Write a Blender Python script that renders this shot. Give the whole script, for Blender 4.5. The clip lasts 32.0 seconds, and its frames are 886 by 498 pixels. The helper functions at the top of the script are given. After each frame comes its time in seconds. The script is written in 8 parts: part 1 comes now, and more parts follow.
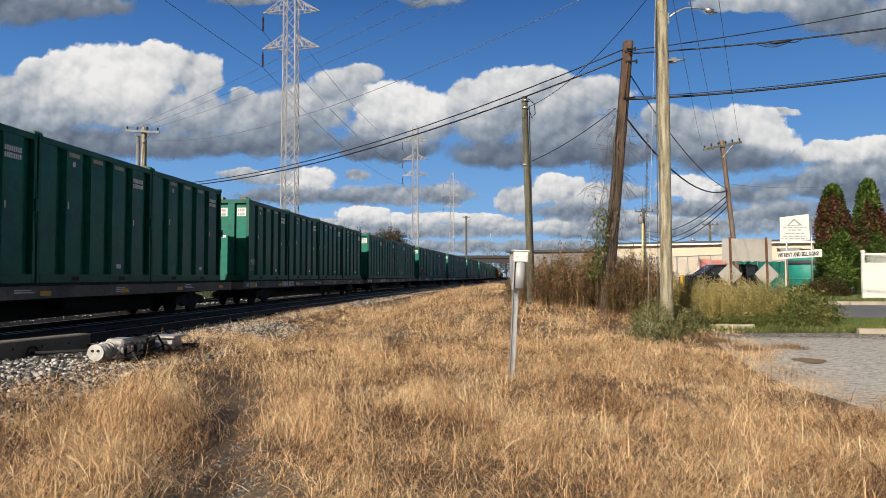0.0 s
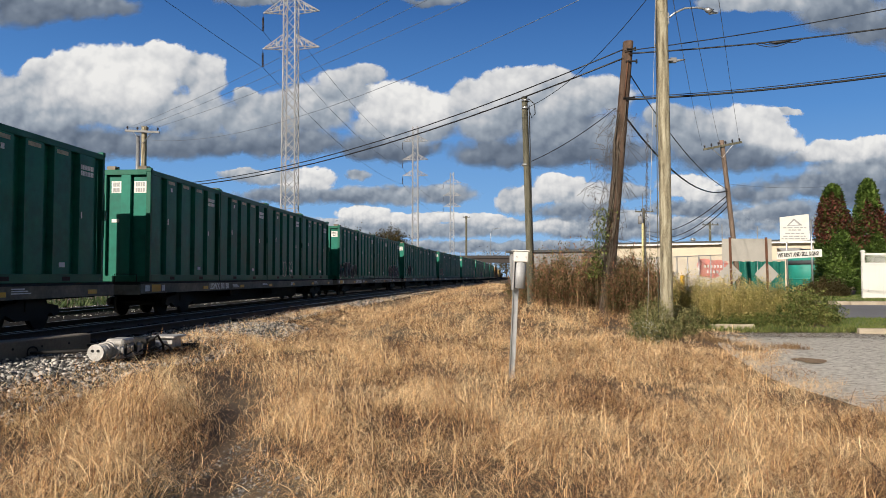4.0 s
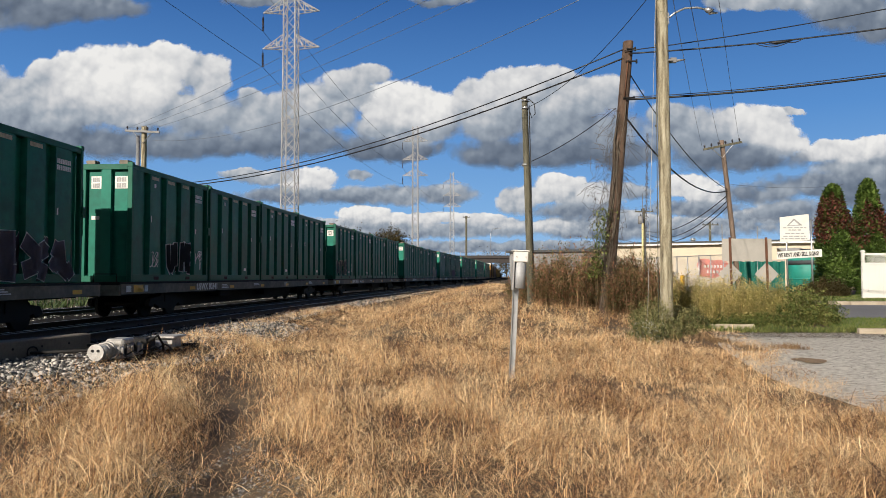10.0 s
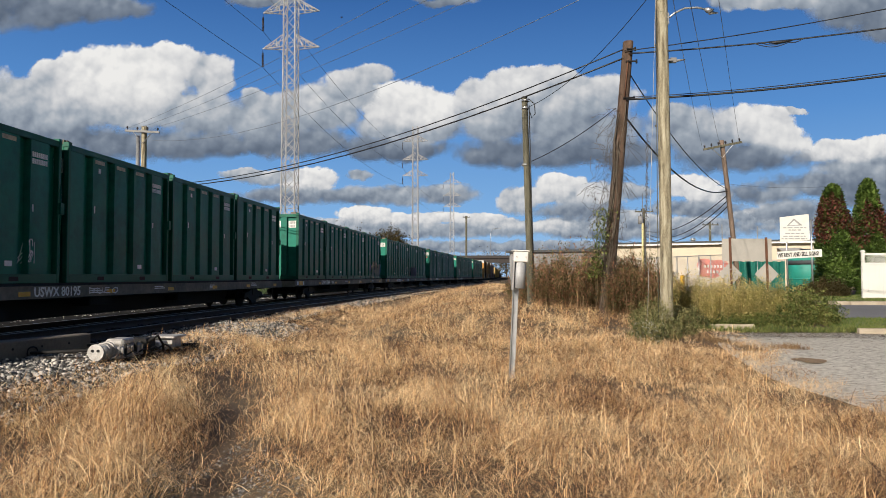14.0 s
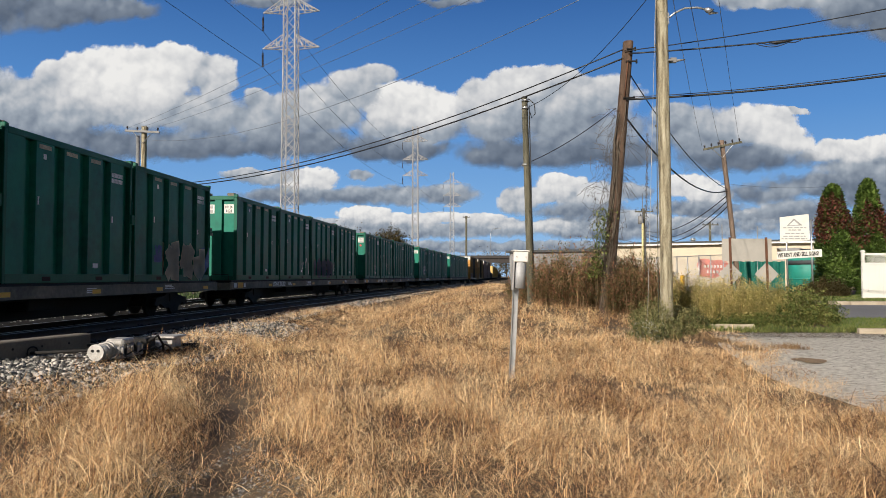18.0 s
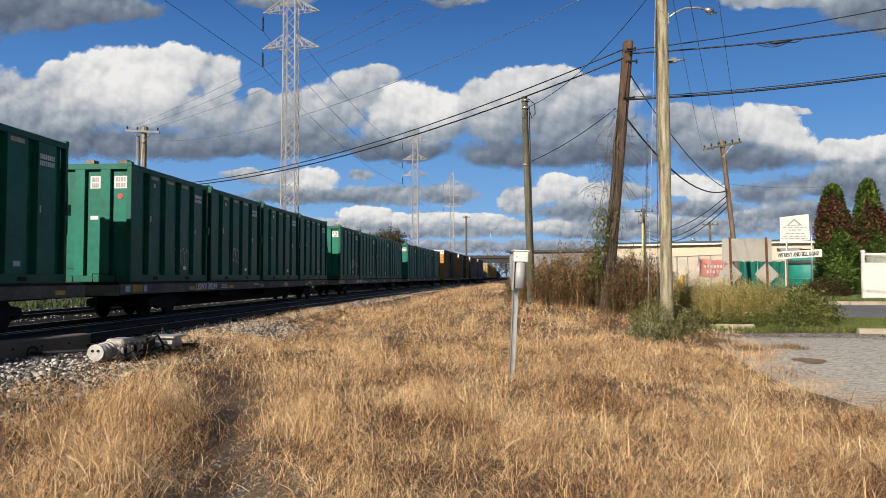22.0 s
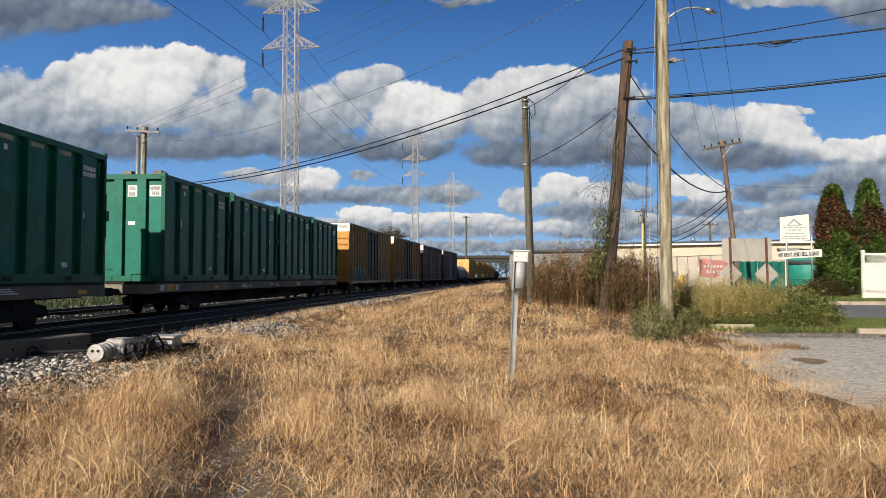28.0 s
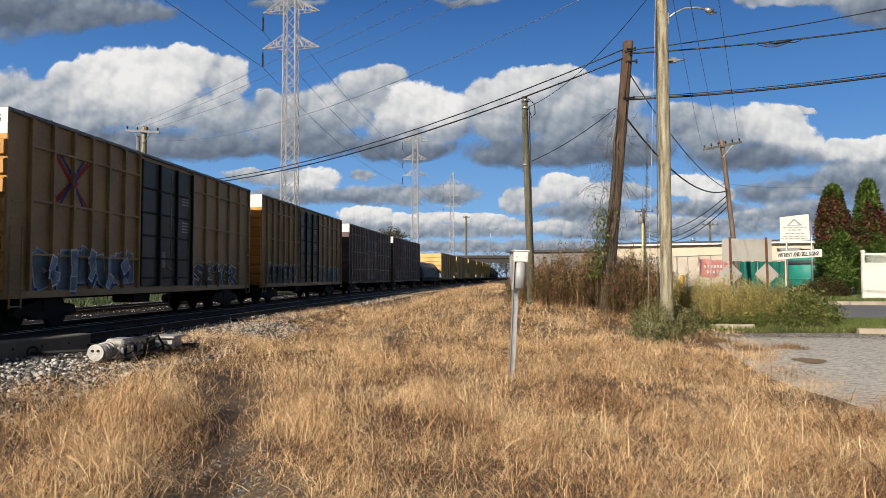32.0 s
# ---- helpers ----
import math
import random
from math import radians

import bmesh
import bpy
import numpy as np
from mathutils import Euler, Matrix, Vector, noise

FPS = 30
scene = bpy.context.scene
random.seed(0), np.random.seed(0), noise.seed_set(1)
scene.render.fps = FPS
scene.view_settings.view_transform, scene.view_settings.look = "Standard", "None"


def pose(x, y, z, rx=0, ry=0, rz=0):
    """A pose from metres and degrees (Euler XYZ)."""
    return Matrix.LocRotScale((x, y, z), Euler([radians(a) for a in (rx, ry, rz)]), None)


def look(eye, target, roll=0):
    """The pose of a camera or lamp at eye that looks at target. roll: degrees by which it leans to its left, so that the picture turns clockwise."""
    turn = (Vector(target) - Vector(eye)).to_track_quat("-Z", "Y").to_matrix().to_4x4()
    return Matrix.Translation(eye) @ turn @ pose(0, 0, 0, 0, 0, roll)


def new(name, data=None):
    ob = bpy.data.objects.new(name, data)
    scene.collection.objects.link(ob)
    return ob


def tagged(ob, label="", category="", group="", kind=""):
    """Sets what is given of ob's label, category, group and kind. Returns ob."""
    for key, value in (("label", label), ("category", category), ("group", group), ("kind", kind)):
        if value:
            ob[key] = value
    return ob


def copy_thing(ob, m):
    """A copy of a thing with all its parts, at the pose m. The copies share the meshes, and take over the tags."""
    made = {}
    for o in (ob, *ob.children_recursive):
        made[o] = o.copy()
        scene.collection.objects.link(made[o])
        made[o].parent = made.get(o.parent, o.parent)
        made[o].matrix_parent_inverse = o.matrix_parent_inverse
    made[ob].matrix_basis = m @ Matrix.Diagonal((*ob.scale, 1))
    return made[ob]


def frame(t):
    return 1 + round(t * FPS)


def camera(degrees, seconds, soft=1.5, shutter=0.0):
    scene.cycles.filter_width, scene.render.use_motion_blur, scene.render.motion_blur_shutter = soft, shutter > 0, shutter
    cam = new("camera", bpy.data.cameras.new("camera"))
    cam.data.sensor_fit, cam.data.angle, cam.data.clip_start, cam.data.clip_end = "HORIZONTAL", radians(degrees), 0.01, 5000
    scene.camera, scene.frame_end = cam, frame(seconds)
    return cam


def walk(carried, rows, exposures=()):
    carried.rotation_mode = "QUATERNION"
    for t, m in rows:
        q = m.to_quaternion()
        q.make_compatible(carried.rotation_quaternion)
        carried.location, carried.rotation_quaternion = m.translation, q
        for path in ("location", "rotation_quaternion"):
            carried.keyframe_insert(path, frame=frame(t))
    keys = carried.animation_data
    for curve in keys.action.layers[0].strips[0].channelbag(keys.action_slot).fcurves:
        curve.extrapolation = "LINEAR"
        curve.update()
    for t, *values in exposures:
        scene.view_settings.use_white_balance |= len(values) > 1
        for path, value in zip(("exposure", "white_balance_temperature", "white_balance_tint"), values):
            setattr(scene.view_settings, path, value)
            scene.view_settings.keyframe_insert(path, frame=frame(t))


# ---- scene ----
# ---------------------------------------------------------------- camera
EYE_Z = 1.40
cam = camera(63.72, 32.0, soft=0.6, shutter=0.06)
VIEW = pose(0, 0, EYE_Z, 92.198, 0, 0)
walk(cam, [(0.0, VIEW), (32.0, VIEW)])

# ---------------------------------------------------------------- world, sun, exposure
SUN_AZ, SUN_EL = 29.0, 25.5   # the way the light travels, right of +y, and its height
world = bpy.data.worlds.new("world")
scene.world = world
world.use_nodes = True
wn = world.node_tree.nodes
sky = wn.new("ShaderNodeTexSky")
sky.sky_type, sky.sun_disc = "NISHITA", False
sky.sun_elevation, sky.sun_rotation = radians(SUN_EL), radians(180 + SUN_AZ)
sky.air_density, sky.dust_density, sky.ozone_density = 1.0, 0.8, 2.0
wn["Background"].inputs["Strength"].default_value = 0.036
world.node_tree.links.new(sky.outputs["Color"], wn["Background"].inputs["Color"])
sun = new("sun", bpy.data.lights.new("sun", "SUN"))
sun.data.energy, sun.data.angle, sun.data.color = 6.6, radians(0.53), (1.0, 0.9, 0.78)
sun.matrix_world = look((0, 0, 60), (math.sin(radians(SUN_AZ)) * 60, math.cos(radians(SUN_AZ)) * 60,
                                     60 - 60 * math.tan(radians(SUN_EL))))
scene.view_settings.exposure = 0.0


# ---------------------------------------------------------------- materials
def nodes_of(name):
    m = bpy.data.materials.new(name)
    m.use_nodes = True
    return m, m.node_tree.nodes, m.node_tree.links, m.node_tree.nodes["Principled BSDF"]


def ramp_of(n, stops):
    r = n.new("ShaderNodeValToRGB")
    while len(r.color_ramp.elements) < len(stops):
        r.color_ramp.elements.new(0.5)
    for e, (at, c) in zip(r.color_ramp.elements, stops):
        e.position, e.color = at, (*c, 1)
    return r


def surface(name, stops, rough=0.7, metal=0.0, scale=3.0, fine=40.0, bump=0.3, island=0.0, rand=0.0,
            rough_var=0.15, stretch=(1, 1, 1), coat=0.0, coords="Object", spec=0.5, dust=None):
    """A worn surface: large stains and fine grain through one ramp, with relief. island / rand: how far
    each loose piece or each object is shifted along the ramp."""
    m, n, l, b = nodes_of(name)
    tc, mp = n.new("ShaderNodeTexCoord"), n.new("ShaderNodeMapping")
    mp.inputs["Scale"].default_value = stretch
    l.new(tc.outputs[coords], mp.inputs["Vector"])
    big, small = n.new("ShaderNodeTexNoise"), n.new("ShaderNodeTexNoise")
    big.inputs["Scale"].default_value, big.inputs["Detail"].default_value = scale, 5
    small.inputs["Scale"].default_value, small.inputs["Detail"].default_value = fine, 3
    for t in (big, small):
        l.new(mp.outputs[0], t.inputs["Vector"])
    mix = n.new("ShaderNodeMath")
    mix.operation = "MULTIPLY_ADD"
    mix.inputs[1].default_value = 0.35
    l.new(small.outputs[0], mix.inputs[0])
    half = n.new("ShaderNodeMath")
    half.operation = "MULTIPLY"
    half.inputs[1].default_value = 0.65
    l.new(big.outputs[0], half.inputs[0])
    l.new(half.outputs[0], mix.inputs[2])
    last = mix.outputs[0]
    for amount, node, socket in ((island, "ShaderNodeNewGeometry", "Random Per Island"), (rand, "ShaderNodeObjectInfo", "Random")):
        if amount:
            src, add = n.new(node), n.new("ShaderNodeMath")
            add.operation, add.inputs[1].default_value = "MULTIPLY_ADD", amount
            off = n.new("ShaderNodeMath")
            off.operation, off.inputs[1].default_value = "SUBTRACT", amount / 2
            l.new(src.outputs[socket], add.inputs[0])
            l.new(last, off.inputs[0])
            l.new(off.outputs[0], add.inputs[2])
            last = add.outputs[0]
    r = ramp_of(n, stops)
    l.new(last, r.inputs[0])
    colour = r.outputs[0]
    if dust:
        # splashed dust: (colour, height where it ends, amount)
        sep, up, blot, mul, mx = n.new("ShaderNodeSeparateXYZ"), n.new("ShaderNodeMapRange"), n.new("ShaderNodeTexNoise"), n.new("ShaderNodeMath"), n.new("ShaderNodeMix")
        l.new(tc.outputs["Object"], sep.inputs[0])
        l.new(sep.outputs[2], up.inputs[0])
        up.inputs["From Min"].default_value, up.inputs["From Max"].default_value = dust[1], 0.1
        blot.inputs["Scale"].default_value, blot.inputs["Detail"].default_value = 1.1, 4
        l.new(tc.outputs["Object"], blot.inputs["Vector"])
        sharp = n.new("ShaderNodeMapRange")
        sharp.inputs["From Min"].default_value, sharp.inputs["From Max"].default_value = 0.35, 0.7
        l.new(blot.outputs[0], sharp.inputs[0])
        mul.operation = "MULTIPLY"
        l.new(up.outputs[0], mul.inputs[0])
        l.new(sharp.outputs[0], mul.inputs[1])
        amt = n.new("ShaderNodeMath")
        amt.operation, amt.inputs[1].default_value = "MULTIPLY", dust[2]
        l.new(mul.outputs[0], amt.inputs[0])
        mx.data_type = "RGBA"
        l.new(amt.outputs[0], mx.inputs[0])
        l.new(colour, mx.inputs[6])
        mx.inputs[7].default_value = (*dust[0], 1)
        colour = mx.outputs[2]
    l.new(colour, b.inputs["Base Color"])
    rv = n.new("ShaderNodeMapRange")
    rv.inputs["To Min"].default_value, rv.inputs["To Max"].default_value = max(0.02, rough - rough_var), min(1, rough + rough_var)
    l.new(big.outputs[0], rv.inputs[0])
    l.new(rv.outputs[0], b.inputs["Roughness"])
    b.inputs["Metallic"].default_value = metal
    b.inputs["Coat Weight"].default_value = coat
    b.inputs["Specular IOR Level"].default_value = spec
    if bump:
        bp = n.new("ShaderNodeBump")
        bp.inputs["Strength"].default_value, bp.inputs["Distance"].default_value = bump, 0.02
        l.new(small.outputs[0], bp.inputs["Height"])
        l.new(bp.outputs[0], b.inputs["Normal"])
    return m


def tones(c, spread=0.35):
    d, u = 1 - spread, 1 + spread
    return [(0.3, tuple(v * d for v in c)), (0.5, c), (0.7, tuple(min(0.95, v * u) for v in c))]


def plain(name, c, rough=0.6, metal=0.0, spread=0.2, **k):
    return surface(name, tones(c, spread), rough, metal, **k)


M_GREEN = surface("green_container_paint", [(0.28, (0.0015, 0.082, 0.056)), (0.5, (0.002, 0.135, 0.092)), (0.72, (0.004, 0.178, 0.12))],
                  0.48, scale=0.9, fine=5, bump=0.06, rand=0.16, spec=0.24, dust=((0.05, 0.11, 0.075), 1.2, 0.15))
M_GREEN_RIB = surface("green_frame_paint", [(0.3, (0.002, 0.075, 0.045)), (0.7, (0.005, 0.13, 0.08))], 0.48, scale=1.2, fine=20, bump=0.06, rand=0.16, spec=0.24, dust=((0.05, 0.11, 0.075), 1.0, 0.15))
M_WHITE = plain("white_paint", (0.66, 0.65, 0.61), 0.5, spread=0.12, scale=2)
M_FADED = plain("faded_white_print", (0.78, 0.79, 0.77), 0.7, spread=0.3, scale=5)
M_SPRAY_PINK = plain("pinkish_spray_paint", (0.58, 0.55, 0.5), 0.7, scale=3)
M_SPRAY_CREAM = plain("cream_spray_paint", (0.7, 0.64, 0.46), 0.7, scale=3)
M_SPRAY_DARK = plain("dark_spray_paint", (0.03, 0.035, 0.04), 0.6, scale=3, spread=0.4)
M_SPRAY_NAVY = plain("navy_spray_paint", (0.015, 0.035, 0.09), 0.6, scale=3, spread=0.5)
M_SPRAY_PLUM = plain("dark_plum_spray_paint", (0.07, 0.05, 0.075), 0.6, scale=3, spread=0.4)
M_SPRAY_BEIGE = plain("beige_spray_paint", (0.48, 0.44, 0.34), 0.7, scale=2, spread=0.3)
M_SPRAY_BLUE = plain("blue_spray_paint", (0.03, 0.07, 0.26), 0.6, scale=2, spread=0.4)
M_SPRAY_OCHRE = plain("ochre_spray_paint", (0.22, 0.15, 0.05), 0.7, scale=3, spread=0.4)
M_SPRAY_RED = plain("red_spray_paint", (0.5, 0.06, 0.05), 0.7, scale=3)
M_SPRAY_PALE = plain("pale_spray_paint", (0.76, 0.8, 0.85), 0.6, scale=3, spread=0.3)
M_SPRAY_SLATE = plain("slate_blue_spray_paint", (0.27, 0.36, 0.48), 0.6, scale=2, spread=0.45)
M_SPRAY_GREY = plain("grey_spray_paint", (0.2, 0.2, 0.22), 0.6, scale=2, spread=0.4)
M_NUMBER = plain("white_stencil_paint", (0.9, 0.89, 0.85), 0.6, scale=5, spread=0.1)
M_STRIP = plain("worn_beige_decal", (0.42, 0.39, 0.27), 0.7, scale=5, spread=0.45)
M_YELLOW = plain("yellow_reflector", (0.75, 0.42, 0.03), 0.4)
M_SILL = surface("grey_brown_sill", [(0.25, (0.06, 0.05, 0.038)), (0.5, (0.18, 0.155, 0.12)), (0.75, (0.31, 0.275, 0.22))], 0.75, scale=0.8, fine=9)
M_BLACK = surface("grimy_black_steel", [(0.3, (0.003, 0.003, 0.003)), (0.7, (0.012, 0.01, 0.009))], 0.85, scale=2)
M_RAIL = surface("rail_steel", [(0.3, (0.028, 0.018, 0.013)), (0.7, (0.065, 0.042, 0.03))], 0.75, 0.1, scale=4)
M_RAILTOP = plain("polished_rail_head", (0.3, 0.28, 0.27), 0.4, 0.8)
M_TIE = surface("creosoted_tie", [(0.25, (0.012, 0.01, 0.008)), (0.7, (0.05, 0.042, 0.035))], 0.9, scale=3, stretch=(1, 6, 6), rand=0.3, spec=0.1)
# Oil-dark stone taken near black: the shade under the train is in the colour.
M_BALLAST = surface("shaded_ballast_bed", [(0.3, (0.007, 0.006, 0.005)), (0.5, (0.017, 0.015, 0.013)), (0.7, (0.045, 0.041, 0.036))], 0.95, scale=6, fine=30, bump=1.0, spec=0.03)
M_STONE = surface("ballast_stone", [(0.15, (0.025, 0.026, 0.027)), (0.4, (0.085, 0.082, 0.076)), (0.6, (0.22, 0.21, 0.19)), (0.85, (0.62, 0.58, 0.52))], 0.9, scale=9, fine=60, island=0.8)
M_GRAVEL = surface("grey_path_gravel", [(0.2, (0.05, 0.048, 0.045)), (0.5, (0.15, 0.142, 0.13)), (0.8, (0.34, 0.325, 0.3))], 0.95, scale=9, fine=60, island=0.7)
M_OCHRE = surface("ochre_boxcar_paint", [(0.25, (0.24, 0.16, 0.072)), (0.5, (0.38, 0.25, 0.115)), (0.75, (0.47, 0.325, 0.16))], 0.6, scale=0.9, fine=12, bump=0.1)
# Stronger orange copy of the ochre for the ends: sunlight put into the colour.
M_OCHRE_LIT = surface("sunlit_ochre_end_paint", [(0.25, (0.36, 0.17, 0.036)), (0.5, (0.46, 0.228, 0.048)), (0.75, (0.53, 0.28, 0.07))], 0.6, scale=0.9, fine=12, bump=0.1)
# Plum posts paler than the maroon body: the light they catch is painted in.
M_PLUM_LIT = surface("lit_plum_post_paint", [(0.25, (0.24, 0.18, 0.18)), (0.75, (0.44, 0.36, 0.36))], 0.65, scale=1.5)
M_MAROON = surface("maroon_boxcar_paint", [(0.25, (0.05, 0.03, 0.032)), (0.5, (0.09, 0.058, 0.06)), (0.75, (0.15, 0.105, 0.1))], 0.6, scale=0.9, fine=12, bump=0.1)
M_DOOR = surface("blue_black_door_paint", [(0.3, (0.008, 0.01, 0.012)), (0.7, (0.035, 0.037, 0.038))], 0.5, scale=1.2)
M_HOPPER = surface("yellow_hopper_paint", [(0.25, (0.32, 0.2, 0.06)), (0.5, (0.56, 0.37, 0.12)), (0.75, (0.68, 0.49, 0.2))], 0.6, scale=0.8)
M_GREY = plain("weathered_grey_paint", (0.2, 0.2, 0.2), 0.6, scale=1)
M_COIL = plain("sooty_grey_cover_paint", (0.085, 0.08, 0.075), 0.6, scale=1)
M_GALV = surface("galvanised_steel", [(0.3, (0.36, 0.37, 0.38)), (0.7, (0.55, 0.56, 0.57))], 0.42, 0.8, scale=5)
M_LATTICE = plain("galvanised_lattice_steel", (0.4, 0.4, 0.4), 0.5, 0.0)
M_POLE = surface("weathered_pole_wood", [(0.34, (0.085, 0.07, 0.045)), (0.44, (0.22, 0.19, 0.125)), (0.54, (0.345, 0.31, 0.215)), (0.68, (0.5, 0.465, 0.355))], 0.9, scale=2.6, fine=30, bump=1.0, stretch=(5, 5, 0.5))
M_POLE_BROWN = surface("creosoted_pole_wood", [(0.25, (0.034, 0.021, 0.014)), (0.5, (0.085, 0.052, 0.034)), (0.75, (0.155, 0.1, 0.07))], 0.9, scale=2.2, fine=26, bump=0.8, stretch=(5, 5, 0.5))
M_POLE_GREY = surface("grey_pole_wood", [(0.25, (0.03, 0.03, 0.02)), (0.5, (0.095, 0.09, 0.062)), (0.75, (0.2, 0.19, 0.14))], 0.9, scale=2.2, fine=26, bump=0.8, stretch=(5, 5, 0.5))
M_POLE_FADED = surface("faded_brown_pole_wood", [(0.25, (0.06, 0.042, 0.03)), (0.5, (0.14, 0.1, 0.075)), (0.75, (0.24, 0.18, 0.14))], 0.9, scale=2.2, fine=26, bump=0.8, stretch=(5, 5, 0.5))
M_CABLE = plain("black_cable_sheath", (0.012, 0.012, 0.013), 0.5)
M_WIRE = plain("aluminium_conductor", (0.16, 0.17, 0.19), 0.5, 0.4)
M_CERAMIC = plain("brown_porcelain", (0.035, 0.03, 0.035), 0.3)
M_RUST = surface("rusty_steel", [(0.3, (0.06, 0.025, 0.014)), (0.7, (0.19, 0.085, 0.045))], 0.85, scale=4)
M_SIGNBACK = plain("dull_aluminium_sheet", (0.42, 0.4, 0.36), 0.55, 0.3, scale=2)
M_CONCRETE = surface("weathered_concrete", [(0.25, (0.2, 0.165, 0.12)), (0.5, (0.36, 0.305, 0.23)), (0.75, (0.48, 0.42, 0.33))], 0.9, scale=1.6, fine=25, bump=0.4)
M_SLAB = surface("grey_crossing_slab", [(0.25, (0.09, 0.074, 0.06)), (0.75, (0.22, 0.19, 0.155))], 0.9, scale=1.2, fine=20)
M_LOT = surface("bleached_asphalt", [(0.34, (0.2, 0.18, 0.15)), (0.43, (0.39, 0.365, 0.31)), (0.52, (0.53, 0.5, 0.435)), (0.64, (0.67, 0.64, 0.57))], 0.92, scale=12, fine=70, bump=1.0)
M_ROAD = surface("grey_asphalt", [(0.3, (0.1, 0.1, 0.105)), (0.7, (0.18, 0.18, 0.185))], 0.9, scale=0.5, fine=40)
M_LAWN = surface("mown_lawn", [(0.25, (0.055, 0.08, 0.018)), (0.5, (0.12, 0.16, 0.035)), (0.75, (0.24, 0.23, 0.08))], 0.95, scale=1.5, fine=60, bump=0.8)
M_CREAM = plain("cream_wall_paint", (0.52, 0.455, 0.345), 0.8, spread=0.12, scale=0.4)
M_ROOF = plain("pale_roof_membrane", (0.7, 0.69, 0.67), 0.7, spread=0.1, scale=0.3)
M_DARKROOF = plain("dark_roof_edge", (0.04, 0.045, 0.05), 0.7)
M_VINYL = plain("white_vinyl", (0.64, 0.63, 0.6), 0.4, spread=0.06, scale=1, bump=0.03)
M_TEAL = plain("teal_tarpaulin", (0.015, 0.22, 0.17), 0.6, scale=1.2, spread=0.35)
M_RED = plain("red_banner_print", (0.6, 0.2, 0.16), 0.7, scale=2)
M_INK = plain("black_lettering", (0.015, 0.015, 0.015), 0.6)
M_BARS = plain("grey_print", (0.3, 0.3, 0.3), 0.6)
M_STEEL_BRIDGE = plain("brown_bridge_girder", (0.035, 0.029, 0.027), 0.7, scale=0.3)
M_BRIDGE_RAIL = plain("bridge_railing_grey", (0.3, 0.3, 0.32), 0.6)
M_GLASS_DARK = plain("dark_window", (0.02, 0.025, 0.03), 0.12)


# ---------------------------------------------------------------- mesh helpers
def box(bm, x0, x1, y0, y1, z0, z1):
    v = [bm.verts.new((x, y, z)) for z in (z0, z1) for y in (y0, y1) for x in (x0, x1)]
    for f in ((0, 2, 3, 1), (4, 5, 7, 6), (0, 1, 5, 4), (2, 6, 7, 3), (0, 4, 6, 2), (1, 3, 7, 5)):
        bm.faces.new([v[i] for i in f])
    return v


def rod(bm, a, b, r0, r1=None, n=8, caps=True):
    a, b = Vector(a), Vector(b)
    r1 = r0 if r1 is None else r1
    d = (b - a).normalized()
    u = d.cross(Vector((0, 0, 1)) if abs(d.z) < 0.9 else Vector((1, 0, 0))).normalized()
    w = d.cross(u)
    rings = []
    for c, r in ((a, r0), (b, r1)):
        rings.append([bm.verts.new(c + (u * math.cos(k * math.tau / n) + w * math.sin(k * math.tau / n)) * r) for k in range(n)])
    for k in range(n):
        f = bm.faces.new([rings[0][k], rings[0][(k + 1) % n], rings[1][(k + 1) % n], rings[1][k]])
        f.smooth = n > 6
    if caps:
        bm.faces.new(rings[0][::-1])
        bm.faces.new(rings[1])


def tube(bm, pts, r, n=6):
    pts = [Vector(p) for p in pts]
    rings = []
    for i, p in enumerate(pts):
        d = (pts[min(i + 1, len(pts) - 1)] - pts[max(i - 1, 0)]).normalized()
        u = d.cross(Vector((0, 0, 1)) if abs(d.z) < 0.95 else Vector((1, 0, 0))).normalized()
        w = d.cross(u)
        rr = r[i] if isinstance(r, (list, tuple)) else r
        rings.append([bm.verts.new(p + (u * math.cos(k * math.tau / n) + w * math.sin(k * math.tau / n)) * rr) for k in range(n)])
    for a, b in zip(rings, rings[1:]):
        for k in range(n):
            bm.faces.new([a[k], a[(k + 1) % n], b[(k + 1) % n], b[k]]).smooth = True
    bm.faces.new(rings[0][::-1])
    bm.faces.new(rings[-1])


def prism(bm, profile, axis, a, b):
    """A closed profile of 2D points pushed along an axis from a to b."""
    def at(p, t):
        return {"x": (t, p[0], p[1]), "y": (p[0], t, p[1]), "z": (p[0], p[1], t)}[axis]
    r0, r1 = [bm.verts.new(at(p, a)) for p in profile], [bm.verts.new(at(p, b)) for p in profile]
    k = len(profile)
    for i in range(k):
        bm.faces.new([r0[i], r0[(i + 1) % k], r1[(i + 1) % k], r1[i]])
    bm.faces.new(r0[::-1])
    bm.faces.new(r1)


def mesh_of(name, bm, material, bevel=0.0):
    if bevel:
        bmesh.ops.bevel(bm, geom=bm.edges[:], offset=bevel, segments=1, affect="EDGES", profile=0.5)
    bmesh.ops.recalc_face_normals(bm, faces=bm.faces[:])
    me = bpy.data.meshes.new(name)
    bm.to_mesh(me)
    bm.free()
    me.materials.append(material)
    return me


def part(name, bm, material, parent, label="", bevel=0.0):
    ob = new(name, mesh_of(name, bm, material, bevel))
    ob.parent = parent
    if label:
        ob["label"] = label
    return ob


def share(name, ob, parent, m):
    """One more piece on the mesh of another."""
    o = new(name, ob.data)
    o.parent, o.matrix_basis = parent, m
    return o


def thing(name, label, category, m=None, group="", kind=""):
    ob = new(name)
    ob.empty_display_size = 0.2
    if m is not None:
        ob.matrix_world = m
    return tagged(ob, label, category, group, kind)


